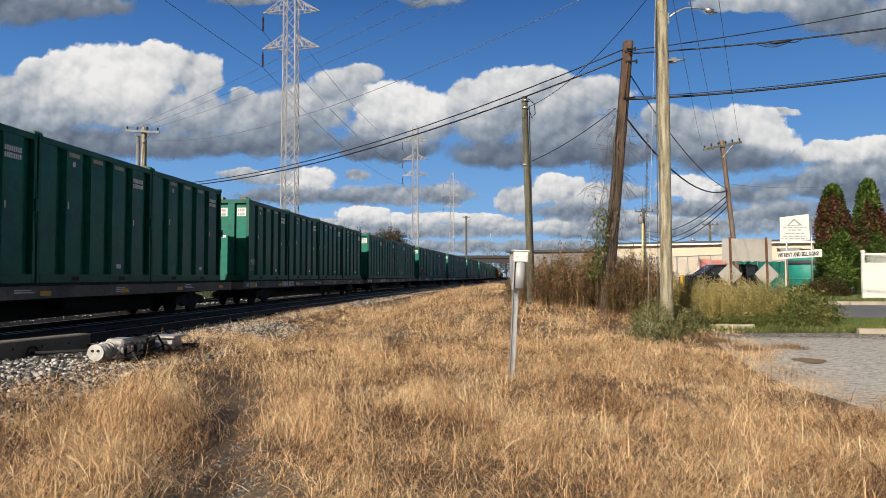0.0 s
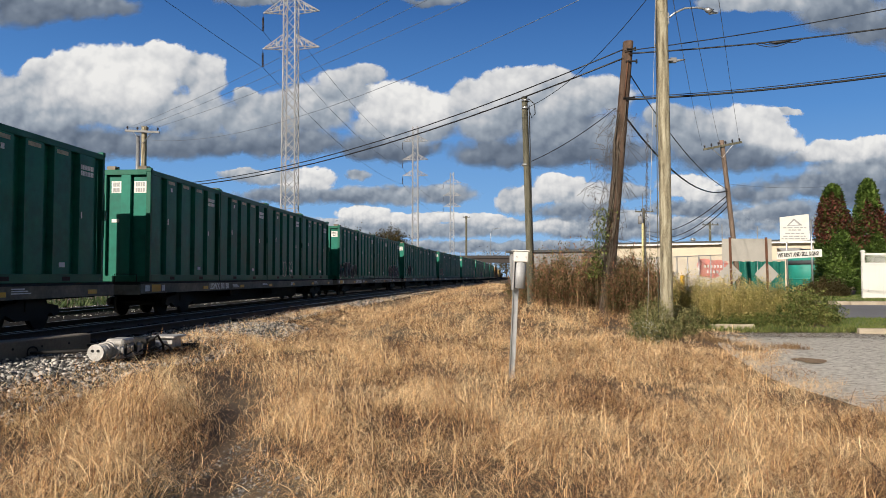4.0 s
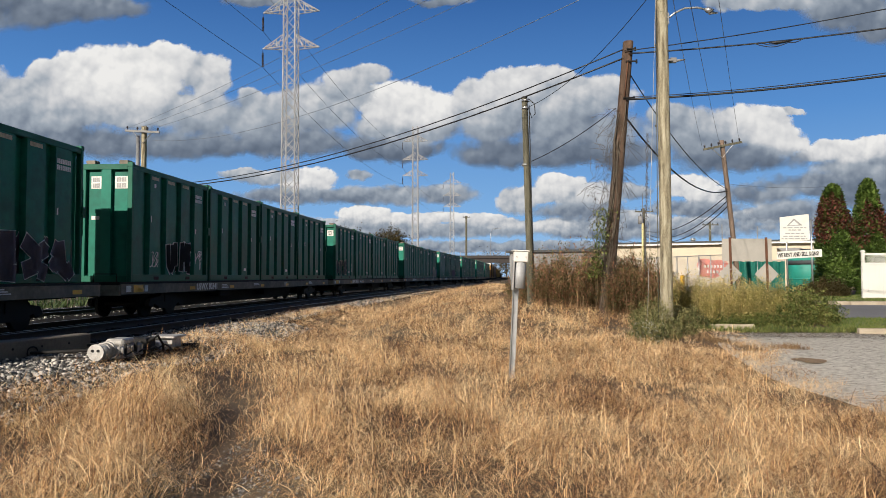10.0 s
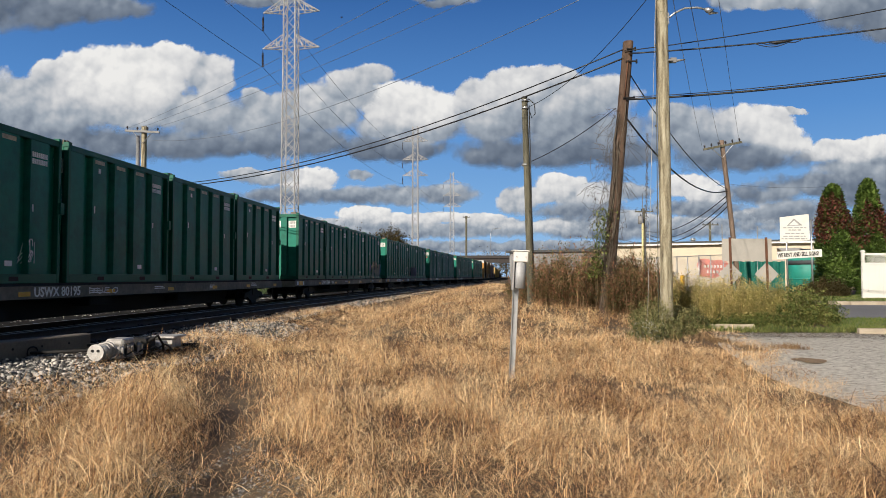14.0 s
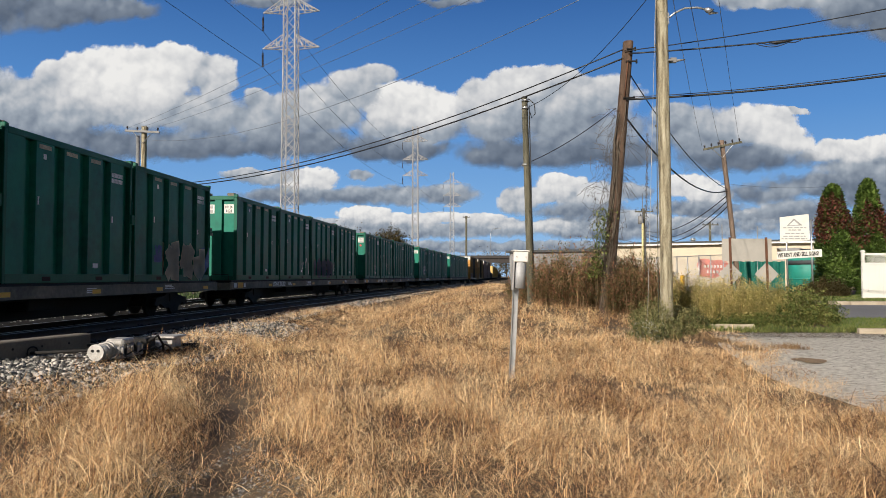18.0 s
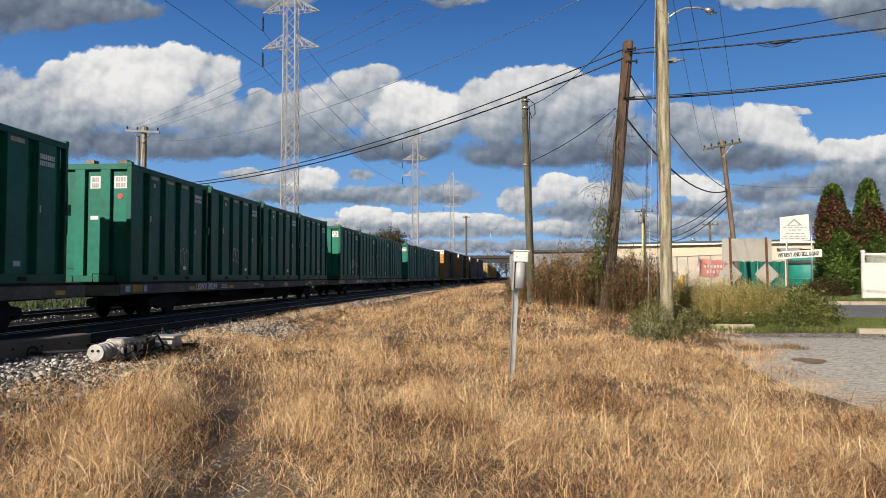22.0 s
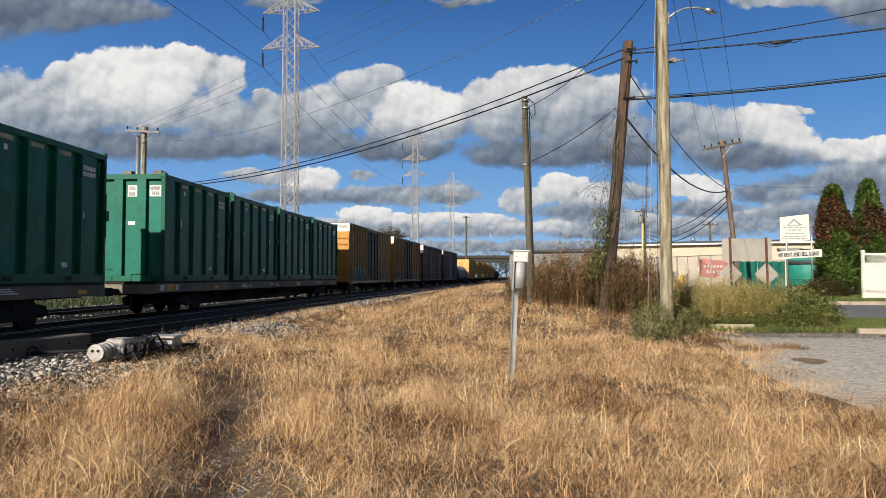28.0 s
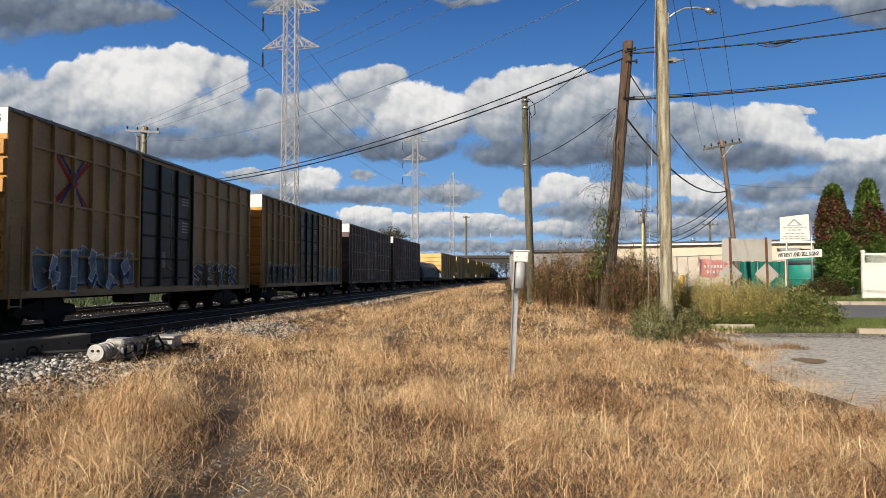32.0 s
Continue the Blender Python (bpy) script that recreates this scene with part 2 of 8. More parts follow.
def solid(name, bm, material, label, category, group="", kind="", bevel=0.0):
    return tagged(new(name, mesh_of(name, bm, material, bevel)), label, category, group, kind)


def raw_mesh(name, verts, faces_n, loops, material, smooth=False):
    """A mesh straight from arrays: verts (n, 3), the corner count of each face and the flat corner list."""
    me = bpy.data.meshes.new(name)
    me.vertices.add(len(verts))
    me.vertices.foreach_set("co", np.ascontiguousarray(verts, dtype=np.float32).ravel())
    me.loops.add(len(loops))
    me.loops.foreach_set("vertex_index", np.ascontiguousarray(loops, dtype=np.int32))
    me.polygons.add(len(faces_n))
    starts = np.concatenate([[0], np.cumsum(faces_n)[:-1]]).astype(np.int32)
    me.polygons.foreach_set("loop_start", starts)
    me.update(calc_edges=True)
    me.materials.append(material)
    return me


# ---------------------------------------------------------------- the line of the track
S_STEP = np.arange(-320.0, 900.0, 1.0)
BEND = np.interp(S_STEP, [0, 50, 100, 150, 220, 320, 360, 1000], [9.09e-4, 10.19e-4, 4.91e-4, -6.2e-4, -3.54e-4, 0.66e-4, 0, 0])
BEND[S_STEP < -20] = 0
HEAD = np.concatenate([[0], np.cumsum((BEND[1:] + BEND[:-1]) / 2)])
HEAD += radians(3.2268) - HEAD[320]
MIDH = (HEAD[1:] + HEAD[:-1]) / 2
LINE_X = np.concatenate([[0], np.cumsum(np.sin(MIDH))])
LINE_Y = np.concatenate([[0], np.cumsum(np.cos(MIDH))])
LINE_X += -11.379 - LINE_X[320]
LINE_Y += 0.642 - LINE_Y[320]
HALF_W = 1.30      # from the flank of the containers to the middle of the track
SPEED = 9.181


def track(s, right=0.0, z=0.0):
    """A place s metres along the main track, some way to the right of its middle, and its heading in degrees."""
    h = float(np.interp(s, S_STEP, HEAD))
    k = right - HALF_W
    return (float(np.interp(s, S_STEP, LINE_X)) + k * math.cos(h), float(np.interp(s, S_STEP, LINE_Y)) - k * math.sin(h), z), math.degrees(h)


def on_track(s, right=0.0, z=0.0):
    p, h = track(s, right, z)
    return pose(*p, 0, 0, -h)


def side_offset(s):
    return 3.85 + 0.03 * max(0.0, min(60.0, s - 12))


MID_X = LINE_X - HALF_W * np.cos(HEAD)
MID_Y = LINE_Y + HALF_W * np.sin(HEAD)


def path_x(y):
    """The trodden hollow through the dry grass."""
    return np.interp(y, [5.0, 5.8, 6.6, 8.6, 10.8, 13.0], [-1.6, -1.78, -2.1, -2.5, -2.95, -3.3])


def ground_z(x, y):
    """The height of the ground (arrays or numbers)."""
    x, y = np.asarray(x, float), np.asarray(y, float)
    q = x - np.interp(y, MID_Y, MID_X)
    def step(a, b, v):
        t = np.clip((v - a) / (b - a), 0, 1)
        return t * t * (3 - 2 * t)
    lot = step(3.5, 6.5, x - 0.09 * np.clip(y, 0, 30))
    z = np.full(np.broadcast(x, y).shape, -0.16)
    z = z + 0.23 * step(2.0, 2.8, q) - 0.27 * step(6.6, 8.4, q) - 0.12 * step(-8, -11, q)
    near = 1 - step(70, 140, y)
    z = z + near * step(7.0, 11.5, q) * (1 - lot) * (0.0 + 0.72 * step(10, 34, y))
    z = z + lot * (0.06 + 0.14 * step(20, 24, y) + 0.28 * step(27, 37, y))
    z = z + 0.05 * np.sin(x * 1.3 + 0.4 * y) * np.sin(0.9 * y - 0.5 * x) * step(6, 7.5, q) * (1 - lot)
    away = x - path_x(y)
    z = z + step(4.2, 5.2, y) * (1 - step(10.5, 13.0, y)) * (0.13 * np.exp(-((away + 1.1) / 0.6) ** 2) - 0.08 * np.exp(-(away / 0.45) ** 2) + 0.07 * np.exp(-((away - 0.9) / 0.5) ** 2))
    return z


def gz(x, y):
    return float(ground_z(x, y))

# ---------------------------------------------------------------- ground, ballast, roads
def spread(fine, start, stop, far):
    a = list(np.arange(start, stop, fine))
    out, step, v = [], fine, stop
    while v < far:
        out.append(v)
        step *= 1.25
        v += step
    low, step, v = [], fine, start
    while v > -far:
        step *= 1.25
        v -= step
        low.append(v)
    return np.array(low[::-1] + a + out + [far])


def ground_sheet():
    xs, ys = spread(0.4, -30, 12, 4600), spread(0.4, -4, 70, 4600)
    gx, gy = np.meshgrid(xs, ys)
    z = ground_z(gx, gy)
    verts = np.stack([gx, gy, z], -1).reshape(-1, 3)
    w, h = len(xs), len(ys)
    i = (np.arange(h - 1)[:, None] * w + np.arange(w - 1)[None]).ravel()
    loops = np.stack([i, i + 1, i + w + 1, i + w], -1).ravel()
    me = raw_mesh("ground", verts, np.full(len(i), 4), loops, M_EARTH)
    me.shade_smooth()
    return tagged(new("ground", me), "dry brown earth with thatch and gravel under the grass", "ground", kind="structure")


M_EARTH = surface("thatch_and_earth", [(0.25, (0.035, 0.023, 0.014)), (0.45, (0.085, 0.056, 0.031)), (0.6, (0.14, 0.1, 0.055)), (0.8, (0.2, 0.155, 0.1))],
                  0.95, scale=0.7, fine=25, bump=1.0)
ground_sheet()


def strip(name, pts_left, pts_right, lift, material, label, category, cuts=8):
    """A sheet between two lines of points, laid on the ground."""
    verts, loops = [], []
    n = len(pts_left)
    for a, b in zip(pts_left, pts_right):
        for k in range(cuts + 1):
            t = k / cuts
            x, y = a[0] + (b[0] - a[0]) * t, a[1] + (b[1] - a[1]) * t
            verts.append((x, y, gz(x, y) + lift))
    for i in range(n - 1):
        for k in range(cuts):
            j = i * (cuts + 1) + k
            loops += [j, j + 1, j + cuts + 2, j + cuts + 1]
    me = raw_mesh(name, np.array(verts), np.full(len(loops) // 4, 4), np.array(loops), material)
    me.shade_smooth()
    return tagged(new(name, me), label, category, kind="structure")


S_LINE = list(np.arange(-60, 60, 2.0)) + list(np.arange(60, 420, 10.0))
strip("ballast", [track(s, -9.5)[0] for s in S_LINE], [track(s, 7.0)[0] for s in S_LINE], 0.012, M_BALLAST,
      "crushed stone ballast under the tracks, train shade in its dark colour", "ballast", 24)


def lot_edge(y):
    return 4.95 + 0.03 * max(0, y - 8) + 0.024 * max(0, y - 9) ** 1.9


YS = list(np.arange(2, 19.6, 0.8)) + [19.7]
strip("parking_lot", [(lot_edge(y), y) for y in YS], [(34, y) for y in YS], 0.02, M_LOT,
      "bleached cracked asphalt parking lot beside the dry grass", "pavement", 40)
YS = list(np.arange(-10, 60, 2.0))
XS = list(np.arange(11.5, 62, 2.5))
strip("lawn", [(x, 19.75) for x in XS], [(x, 23.6) for x in XS], 0.03, M_LAWN, "green grass verge between lot and road", "lawn", 6)
XS = list(np.arange(9, 120, 3.0))
strip("road", [(x, 23.65 - 0.02 * (x - 13)) for x in XS], [(x, 31.6 - 0.02 * (x - 13)) for x in XS], 0.02, M_ROAD, "grey asphalt side road", "road", 8)
strip("lawn_far", [(x, 31.95 - 0.02 * (x - 13)) for x in XS], [(x, 44.0) for x in XS], 0.03, M_LAWN, "mown green lawn behind the kerb", "lawn", 8)


def lot_details():
    """A dirt patch, cracks and leaf litter on the worn asphalt."""
    rng = random.Random(12)
    bm = bmesh.new()
    cx, cy = 6.6, 12.9
    ring = [bm.verts.new((cx + (0.27 + 0.05 * math.sin(3 * a + 1) + 0.03 * math.sin(7 * a)) * math.cos(a), cy + (0.42 + 0.07 * math.sin(2 * a)) * math.sin(a),
                          gz(cx, cy) + 0.026)) for a in np.linspace(0, math.tau, 37)[:-1]]
    bm.faces.new(ring)
    me = mesh_of("dirt_patch", bm, surface("brown_dirt", [(0.3, (0.17, 0.11, 0.06)), (0.7, (0.3, 0.21, 0.12))], 0.95, scale=6, fine=40, bump=1))
    tagged(new("dirt_patch", me), "brown dirt patch on the bleached asphalt", "dirt", kind="structure")
    bm = bmesh.new()
    for x0, y0, x1, y1 in ((6.2, 16.9, 13.5, 16.3), (6.3, 14.2, 12.0, 10.6), (8.0, 19.2, 9.3, 13.0), (9.5, 13.8, 15.0, 15.5), (6.0, 11.5, 10.5, 9.0), (11.0, 19.0, 11.6, 15.2)):
        n, w = 26, 0.006
        pts = []
        dx = dy = 0.0
        for k in range(n + 1):
            dx, dy = dx * 0.8 + rng.uniform(-0.06, 0.06), dy * 0.8 + rng.uniform(-0.06, 0.06)
            pts.append((x0 + (x1 - x0) * k / n + dx, y0 + (y1 - y0) * k / n + dy))
        for a, b in zip(pts, pts[1:]):
            d = Vector((b[0] - a[0], b[1] - a[1])).normalized() * w * rng.uniform(0.5, 1.6)
            bm.faces.new([bm.verts.new((q[0], q[1], gz(q[0], q[1]) + 0.0255)) for q in ((a[0] - d.y, a[1] + d.x), (a[0] + d.y, a[1] - d.x), (b[0] + d.y, b[1] - d.x), (b[0] - d.y, b[1] + d.x))])
    me = mesh_of("asphalt_cracks", bm, plain("dirt_filled_crack", (0.2, 0.175, 0.14), 0.95))
    tagged(new("asphalt_cracks", me), "dirt filled cracks in the asphalt", "cracks", kind="structure")


lot_details()


def kerb():
    top = thing("kerb", "weathered concrete kerb along the far side of the road", "kerb", kind="structure")
    for i, x in enumerate(np.arange(12, 60, 3.0)):
        bm = bmesh.new()
        y = 31.62 - 0.02 * (x - 13)
        z = gz(x, y)
        box(bm, x + 0.01, x + 2.99, y, y + 0.3, z - 0.1, z + 0.17)
        part("kerb_stone", bm, M_CONCRETE, top, bevel=0.03)


kerb()


# ---------------------------------------------------------------- tracks
RAIL_PROFILE = [(-0.075, -0.18), (0.075, -0.18), (0.075, -0.165), (0.012, -0.145), (0.012, -0.045), (0.037, -0.03), (0.037, -0.004), (0.03, 0), (-0.03, 0), (-0.037, -0.004), (-0.037, -0.03), (-0.012, -0.045), (-0.012, -0.145), (-0.075, -0.165)]


def rail(name, offsets, parent, dz):
    """A rail along the main line; offsets: how far to the right of its middle at each station."""
    verts, loops, k = [], [], len(RAIL_PROFILE)
    for s, off in offsets:
        (x, y, z), h = track(s, off)
        c, d = math.cos(radians(h)), math.sin(radians(h))
        verts += [(x + px * c, y - px * d, pz + dz) for px, pz in RAIL_PROFILE]
    for i in range(len(offsets) - 1):
        for j in range(k):
            a, b = i * k + j, i * k + (j + 1) % k
            loops += [a, b, b + k, a + k]
    me = raw_mesh(name, np.array(verts), np.full(len(loops) // 4, 4), np.array(loops), M_RAIL)
    me.materials.append(M_RAILTOP)
    for i, p in enumerate(me.polygons):
        if i % k in (6, 7, 8):
            p.material_index = 1
    ob = new(name, me)
    ob.parent = parent
    return ob


def railway(name, offset, label, lo, hi, dz=0.0):
    top = thing(name, label, "railway track", kind="structure")
    ss = [s for s in S_LINE if lo <= s <= hi]
    for d in (-0.755, 0.755):
        rail("rail", [(s, offset(s) + d) for s in ss], top, dz)
    bm = bmesh.new()
    box(bm, -1.3, 1.3, -0.115, 0.115, -0.36, -0.185)
    first = part("tie", bm, M_TIE, top, bevel=0.012)
    s = max(lo, 4.0)
    first.matrix_basis = on_track(s, offset(s), dz)
    while s < min(hi, 90):
        s += 0.53
        share("tie", first, top, on_track(s, offset(s), dz) @ pose(0, 0, random.uniform(-0.01, 0.005), 0, 0, random.uniform(-1, 1)))
    return top


railway("main_track", lambda s: 0.0, "main railway track under the freight train", -60, 420)
railway("side_track", side_offset, "dark rusty siding track in front of the train", -40, 420, 0.25)
railway("far_track", lambda s: -5.2, "second railway track behind the train", -40, 420)

# ---------------------------------------------------------------- sky with clouds
# heaps of cloud: bearing and height as tangents in hundredths, two half widths, and a tone from grey base to white head
CLOUDS_HIGH = [(-58.2, 38.9, 10.3, 2.4, 0.12), (-51, 38.5, 5.9, 1.6, 0.12), (-69.5, 38.5, 9.5, 3.2, 0.12), (-28.1, 39.2, 4.8, 0.6, 0.2), (-1.9, 39.2, 3.8, 0.6, 0.2), (40.9, 38.5, 4.8, 1.2, 0.6), (47.1, 38.7, 4, 1.1, 0.5), (55.4, 37.5, 6.3, 2.7, 0.2), (60.3, 35.1, 4.8, 2.1, 0.18), (67.1, 36.1, 6.3, 4.8, 0.2)]
CLOUDS_WEST = [(-46.7, 26.7, 7.5, 4.8, 0.98), (-51.7, 29.4, 4.6, 2.9, 0.97), (-41.8, 29.9, 5.7, 2.4, 0.9), (-34.9, 28.4, 3.2, 2.9, 0.72), (-45.5, 23.5, 9.5, 3.3, 0.72), (-56.8, 28, 3.2, 2.4, 0.74), (-61.1, 24.9, 4.8, 3, 0.55), (-57.8, 21.7, 8.7, 3.3, 0.44), (-35.9, 22.7, 4.8, 3.3, 0.46), (-48.2, 19.1, 15.1, 2.2, 0.12), (-35, 18.7, 7.1, 1.9, 0.1), (-67.5, 23.9, 6.3, 4.8, 0.5), (-26.3, 22.3, 6.3, 3.2, 0.44), (-19.1, 23.3, 5.5, 3.5, 0.52), (-22.7, 18.9, 8.7, 1.9, 0.16), (-14.3, 26.3, 3.3, 2.5, 0.6), (-11.6, 28.2, 2.6, 1.5, 0.66), (-28.3, 24.7, 2.1, 1.6, 0.62)]
CLOUDS_MID = [(-6.6, 24.3, 4.8, 2.6, 1), (-2.6, 23, 3.8, 2.4, 0.95), (-10.1, 23.9, 2.4, 2.2, 0.92), (-5.2, 20.9, 7.1, 2, 0.5), (-8, 17.9, 7.5, 1.6, 0.1), (4.8, 24.3, 3.8, 3, 0.74), (9.6, 26.9, 4.6, 2.1, 0.76), (14.2, 25.9, 5.5, 3, 0.68), (20, 25.4, 5.5, 2.6, 0.62), (8.8, 21.7, 7.9, 2.9, 0.44), (18, 21.1, 8.7, 3, 0.32), (12.8, 17.5, 11.9, 2.2, 0.08), (23.1, 17.3, 6.3, 1.7, 0.1), (35.1, 20.1, 6.7, 3.3, 0.38), (42.7, 21, 4.8, 2.4, 0.84), (46.5, 19.1, 3.5, 2, 0.9), (39.9, 16.7, 8.7, 2, 0.13), (31.6, 22.7, 3.2, 1.6, 0.5)]
CLOUDS_SIDE = [(52, 17, 2.4, 1, 0.88), (56.4, 17.6, 4.8, 1.3, 0.9), (61.6, 17.8, 4, 1.6, 0.86), (58.7, 15.1, 7.1, 1.6, 0.36), (53.9, 13, 9.5, 1.6, 0.13), (43.9, 11.5, 4.8, 1.3, 0.24), (47.9, 23.1, 1.9, 0.5, 0.7), (47.1, 12.5, 4.4, 1, 0.5), (48.3, 9.3, 5.5, 1.4, 0.3), (61, 11.1, 6.3, 2.1, 0.16), (65.9, 15.9, 4.8, 3.2, 0.4)]
CLOUDS_LOW = [(-19.1, 13.3, 3.3, 1.7, 0.9), (-24.5, 14, 5.2, 0.9, 0.5), (-22.5, 11.4, 6.3, 1.1, 0.22), (-14.2, 11.4, 4.8, 1.2, 0.26), (-28.5, 14.4, 2.5, 0.6, 0.55), (-12.4, 14.3, 1.7, 0.6, 0.44), (-7.8, 11.4, 4.6, 1.2, 0.36), (0.2, 11.4, 4, 1.2, 0.38), (16.2, 12.8, 3.6, 1.3, 0.88), (20.1, 11.5, 4.8, 1.7, 0.72), (12.9, 11.5, 2.7, 1.1, 0.72), (19.2, 9.2, 6.3, 1.2, 0.3), (10.1, 10.6, 2.2, 1.6, 0.6), (34.2, 12.8, 3.5, 1.4, 0.92), (36.9, 11.4, 3, 1.2, 0.8), (35.5, 9.6, 5.9, 1, 0.3), (25.6, 11.9, 3.2, 1.1, 0.4)]
CLOUDS_HORIZON = [(-11.6, 8.9, 3.5, 0.8, 0.97), (-7.5, 8.1, 4, 0.8, 0.85), (-13.2, 7.1, 4.8, 1, 0.55), (-2.1, 8.3, 3.2, 0.6, 0.82), (3.7, 8.3, 4, 0.6, 0.86), (6.8, 7.4, 3.2, 0.8, 0.7), (1.1, 6.5, 6.3, 0.6, 0.4), (-6.8, 6, 7.1, 0.6, 0.36), (14, 7, 4, 0.8, 0.85), (17.9, 6.7, 4, 0.8, 0.7), (25.3, 8.1, 4.8, 1, 0.55), (21, 5.9, 6.3, 0.7, 0.36), (5.1, 4.2, 26.2, 0.7, 0.34), (37.7, 7.3, 4.8, 0.8, 0.5), (44.8, 8.4, 4.8, 1, 0.4), (55.1, 7.3, 7.1, 1.3, 0.28), (-24.3, 7.7, 5.5, 1, 0.5), (-5.1, 6.5, 20.6, 1, 0.44), (29.1, 6.9, 18.2, 1.4, 0.38)]


def cloud_material(name, puffs, size, seed, bias):
    """Cumulus on a far dome: soft heaps at given bearings and heights, broken up by noise; white where they face the
    sun behind the viewer, blue-grey at the base."""
    m, n, l, b = nodes_of(name)
    n.remove(b)

    def math_node(op, *vals):
        k = n.new("ShaderNodeMath")
        k.operation = op
        for i, v in enumerate(vals):
            if isinstance(v, (int, float)):
                k.inputs[i].default_value = v
            else:
                l.new(v, k.inputs[i])
        return k.outputs[0]

    def vec_node(op, *vals):
        k = n.new("ShaderNodeVectorMath")
        k.operation = op
        for i, v in enumerate(vals):
            if isinstance(v, tuple):
                k.inputs[i].default_value = v
            else:
                l.new(v, k.inputs[i])
        return k

    def fbm(p, scale, detail, rough=0.55):
        k = n.new("ShaderNodeTexNoise")
        k.inputs["Scale"].default_value, k.inputs["Detail"].default_value, k.inputs["Roughness"].default_value = scale, detail, rough
        l.new(p, k.inputs["Vector"])
        return k

    def smooth(v, a, c):
        k = n.new("ShaderNodeMapRange")
        k.interpolation_type = "SMOOTHSTEP"
        k.inputs["From Min"].default_value, k.inputs["From Max"].default_value = a, c
        l.new(v, k.inputs[0])
        return k.outputs[0]

    tc, sp, cb = n.new("ShaderNodeTexCoord"), n.new("ShaderNodeSeparateXYZ"), n.new("ShaderNodeCombineXYZ")
    l.new(tc.outputs["Object"], sp.inputs[0])
    l.new(math_node("MULTIPLY", math_node("DIVIDE", sp.outputs[0], sp.outputs[1]), 100), cb.inputs[0])
    l.new(math_node("MULTIPLY", math_node("DIVIDE", sp.outputs[2], sp.outputs[1]), 100), cb.inputs[1])
    cb.inputs[2].default_value = seed
    here = cb.outputs[0]

    def puff_relief(p):
        """Billows: rounded cells at three sizes."""
        total = None
        for scale, gain in ((0.2 / size, 0.62), (0.5 / size, 0.27), (1.3 / size, 0.11)):
            v = n.new("ShaderNodeTexVoronoi")
            v.feature = "SMOOTH_F1"
            v.inputs["Scale"].default_value, v.inputs["Smoothness"].default_value = scale, 0.25
            w = vec_node("MULTIPLY_ADD", fbm(p, scale * 1.1, 2).outputs["Color"], (0.55 / scale, 0.55 / scale, 0), p).outputs[0]
            l.new(w, v.inputs["Vector"])
            g = math_node("MULTIPLY", math_node("SUBTRACT", 0.42, math_node("MULTIPLY", v.outputs["Distance"], v.outputs["Distance"])), 1.8 * gain)
            total = g if total is None else math_node("ADD", total, g)
        return total

    warp = fbm(here, 0.2 / size, 6, 0.6).outputs["Color"]
    q = vec_node("MULTIPLY_ADD", warp, (4.4 * size, 2.8 * size, 0), vec_node("SUBTRACT", here, (2.2 * size, 1.4 * size, seed)).outputs[0]).outputs[0]
    body, top, bottom = None, None, None
    for cu, cv, ru, rv, tone in puffs:
        rel = vec_node("MULTIPLY", vec_node("SUBTRACT", q, (cu, cv, 0)).outputs[0], (0.87 / ru, 0.87 / rv, 0)).outputs[0]
        d = math_node("SUBTRACT", 1.0, vec_node("DOT_PRODUCT", rel, rel).outputs["Value"])
        body = d if body is None else math_node("SMOOTH_MAX", body, d, 0.35)
        w = math_node("POWER", math_node("MAXIMUM", math_node("ADD", d, 0.35), 0.001), 2)
        sep = n.new("ShaderNodeSeparateXYZ")
        l.new(rel, sep.inputs[0])
        v = math_node("MULTIPLY", w, math_node("MULTIPLY_ADD", sep.outputs[1], 0.16, tone))
        top = v if top is None else math_node("ADD", top, v)
        bottom = w if bottom is None else math_node("ADD", bottom, w)
    shade = math_node("DIVIDE", top, bottom)
    relief = puff_relief(here)
    relief_up = puff_relief(vec_node("ADD", here, (-0.5 * size, 0.9 * size, 0)).outputs[0])
    wisps = fbm(here, 0.55 / size, 9, 0.6).outputs[0]
    d0 = math_node("MULTIPLY_ADD", relief, 0.6, math_node("MULTIPLY_ADD", math_node("SUBTRACT", wisps, 0.47), 1.0, math_node("MAXIMUM", body, -1.2)))
    # firm edges on the white heads, soft ones on the grey bases
    soft_edge = math_node("MULTIPLY_ADD", smooth(shade, 0.25, 0.85), -0.6, 1.0)
    alpha = smooth(math_node("DIVIDE", math_node("ADD", d0, 0.2), soft_edge), 0.0, 1.0)
    lit = math_node("MULTIPLY", math_node("SUBTRACT", relief, relief_up), 0.3)
    broad = math_node("MULTIPLY_ADD", math_node("SUBTRACT", fbm(here, 0.3 / size, 5).outputs[0], 0.5), 0.3, math_node("MULTIPLY", relief, 0.1))
    light = math_node("ADD", math_node("ADD", math_node("MULTIPLY_ADD", shade, 0.8, 0.09 + bias), lit), broad)
    r = ramp_of(n, [(0.05, (0.115, 0.15, 0.21)), (0.26, (0.195, 0.24, 0.31)), (0.5, (0.375, 0.425, 0.49)), (0.72, (0.66, 0.67, 0.69)), (0.97, (0.92, 0.91, 0.89))])
    l.new(light, r.inputs[0])
    em, tr, mx = n.new("ShaderNodeEmission"), n.new("ShaderNodeBsdfTransparent"), n.new("ShaderNodeMixShader")
    l.new(r.outputs[0], em.inputs[0])
    em.inputs[1].default_value = 0.92
    l.new(alpha, mx.inputs[0])
    l.new(tr.outputs[0], mx.inputs[1])
    l.new(em.outputs[0], mx.inputs[2])
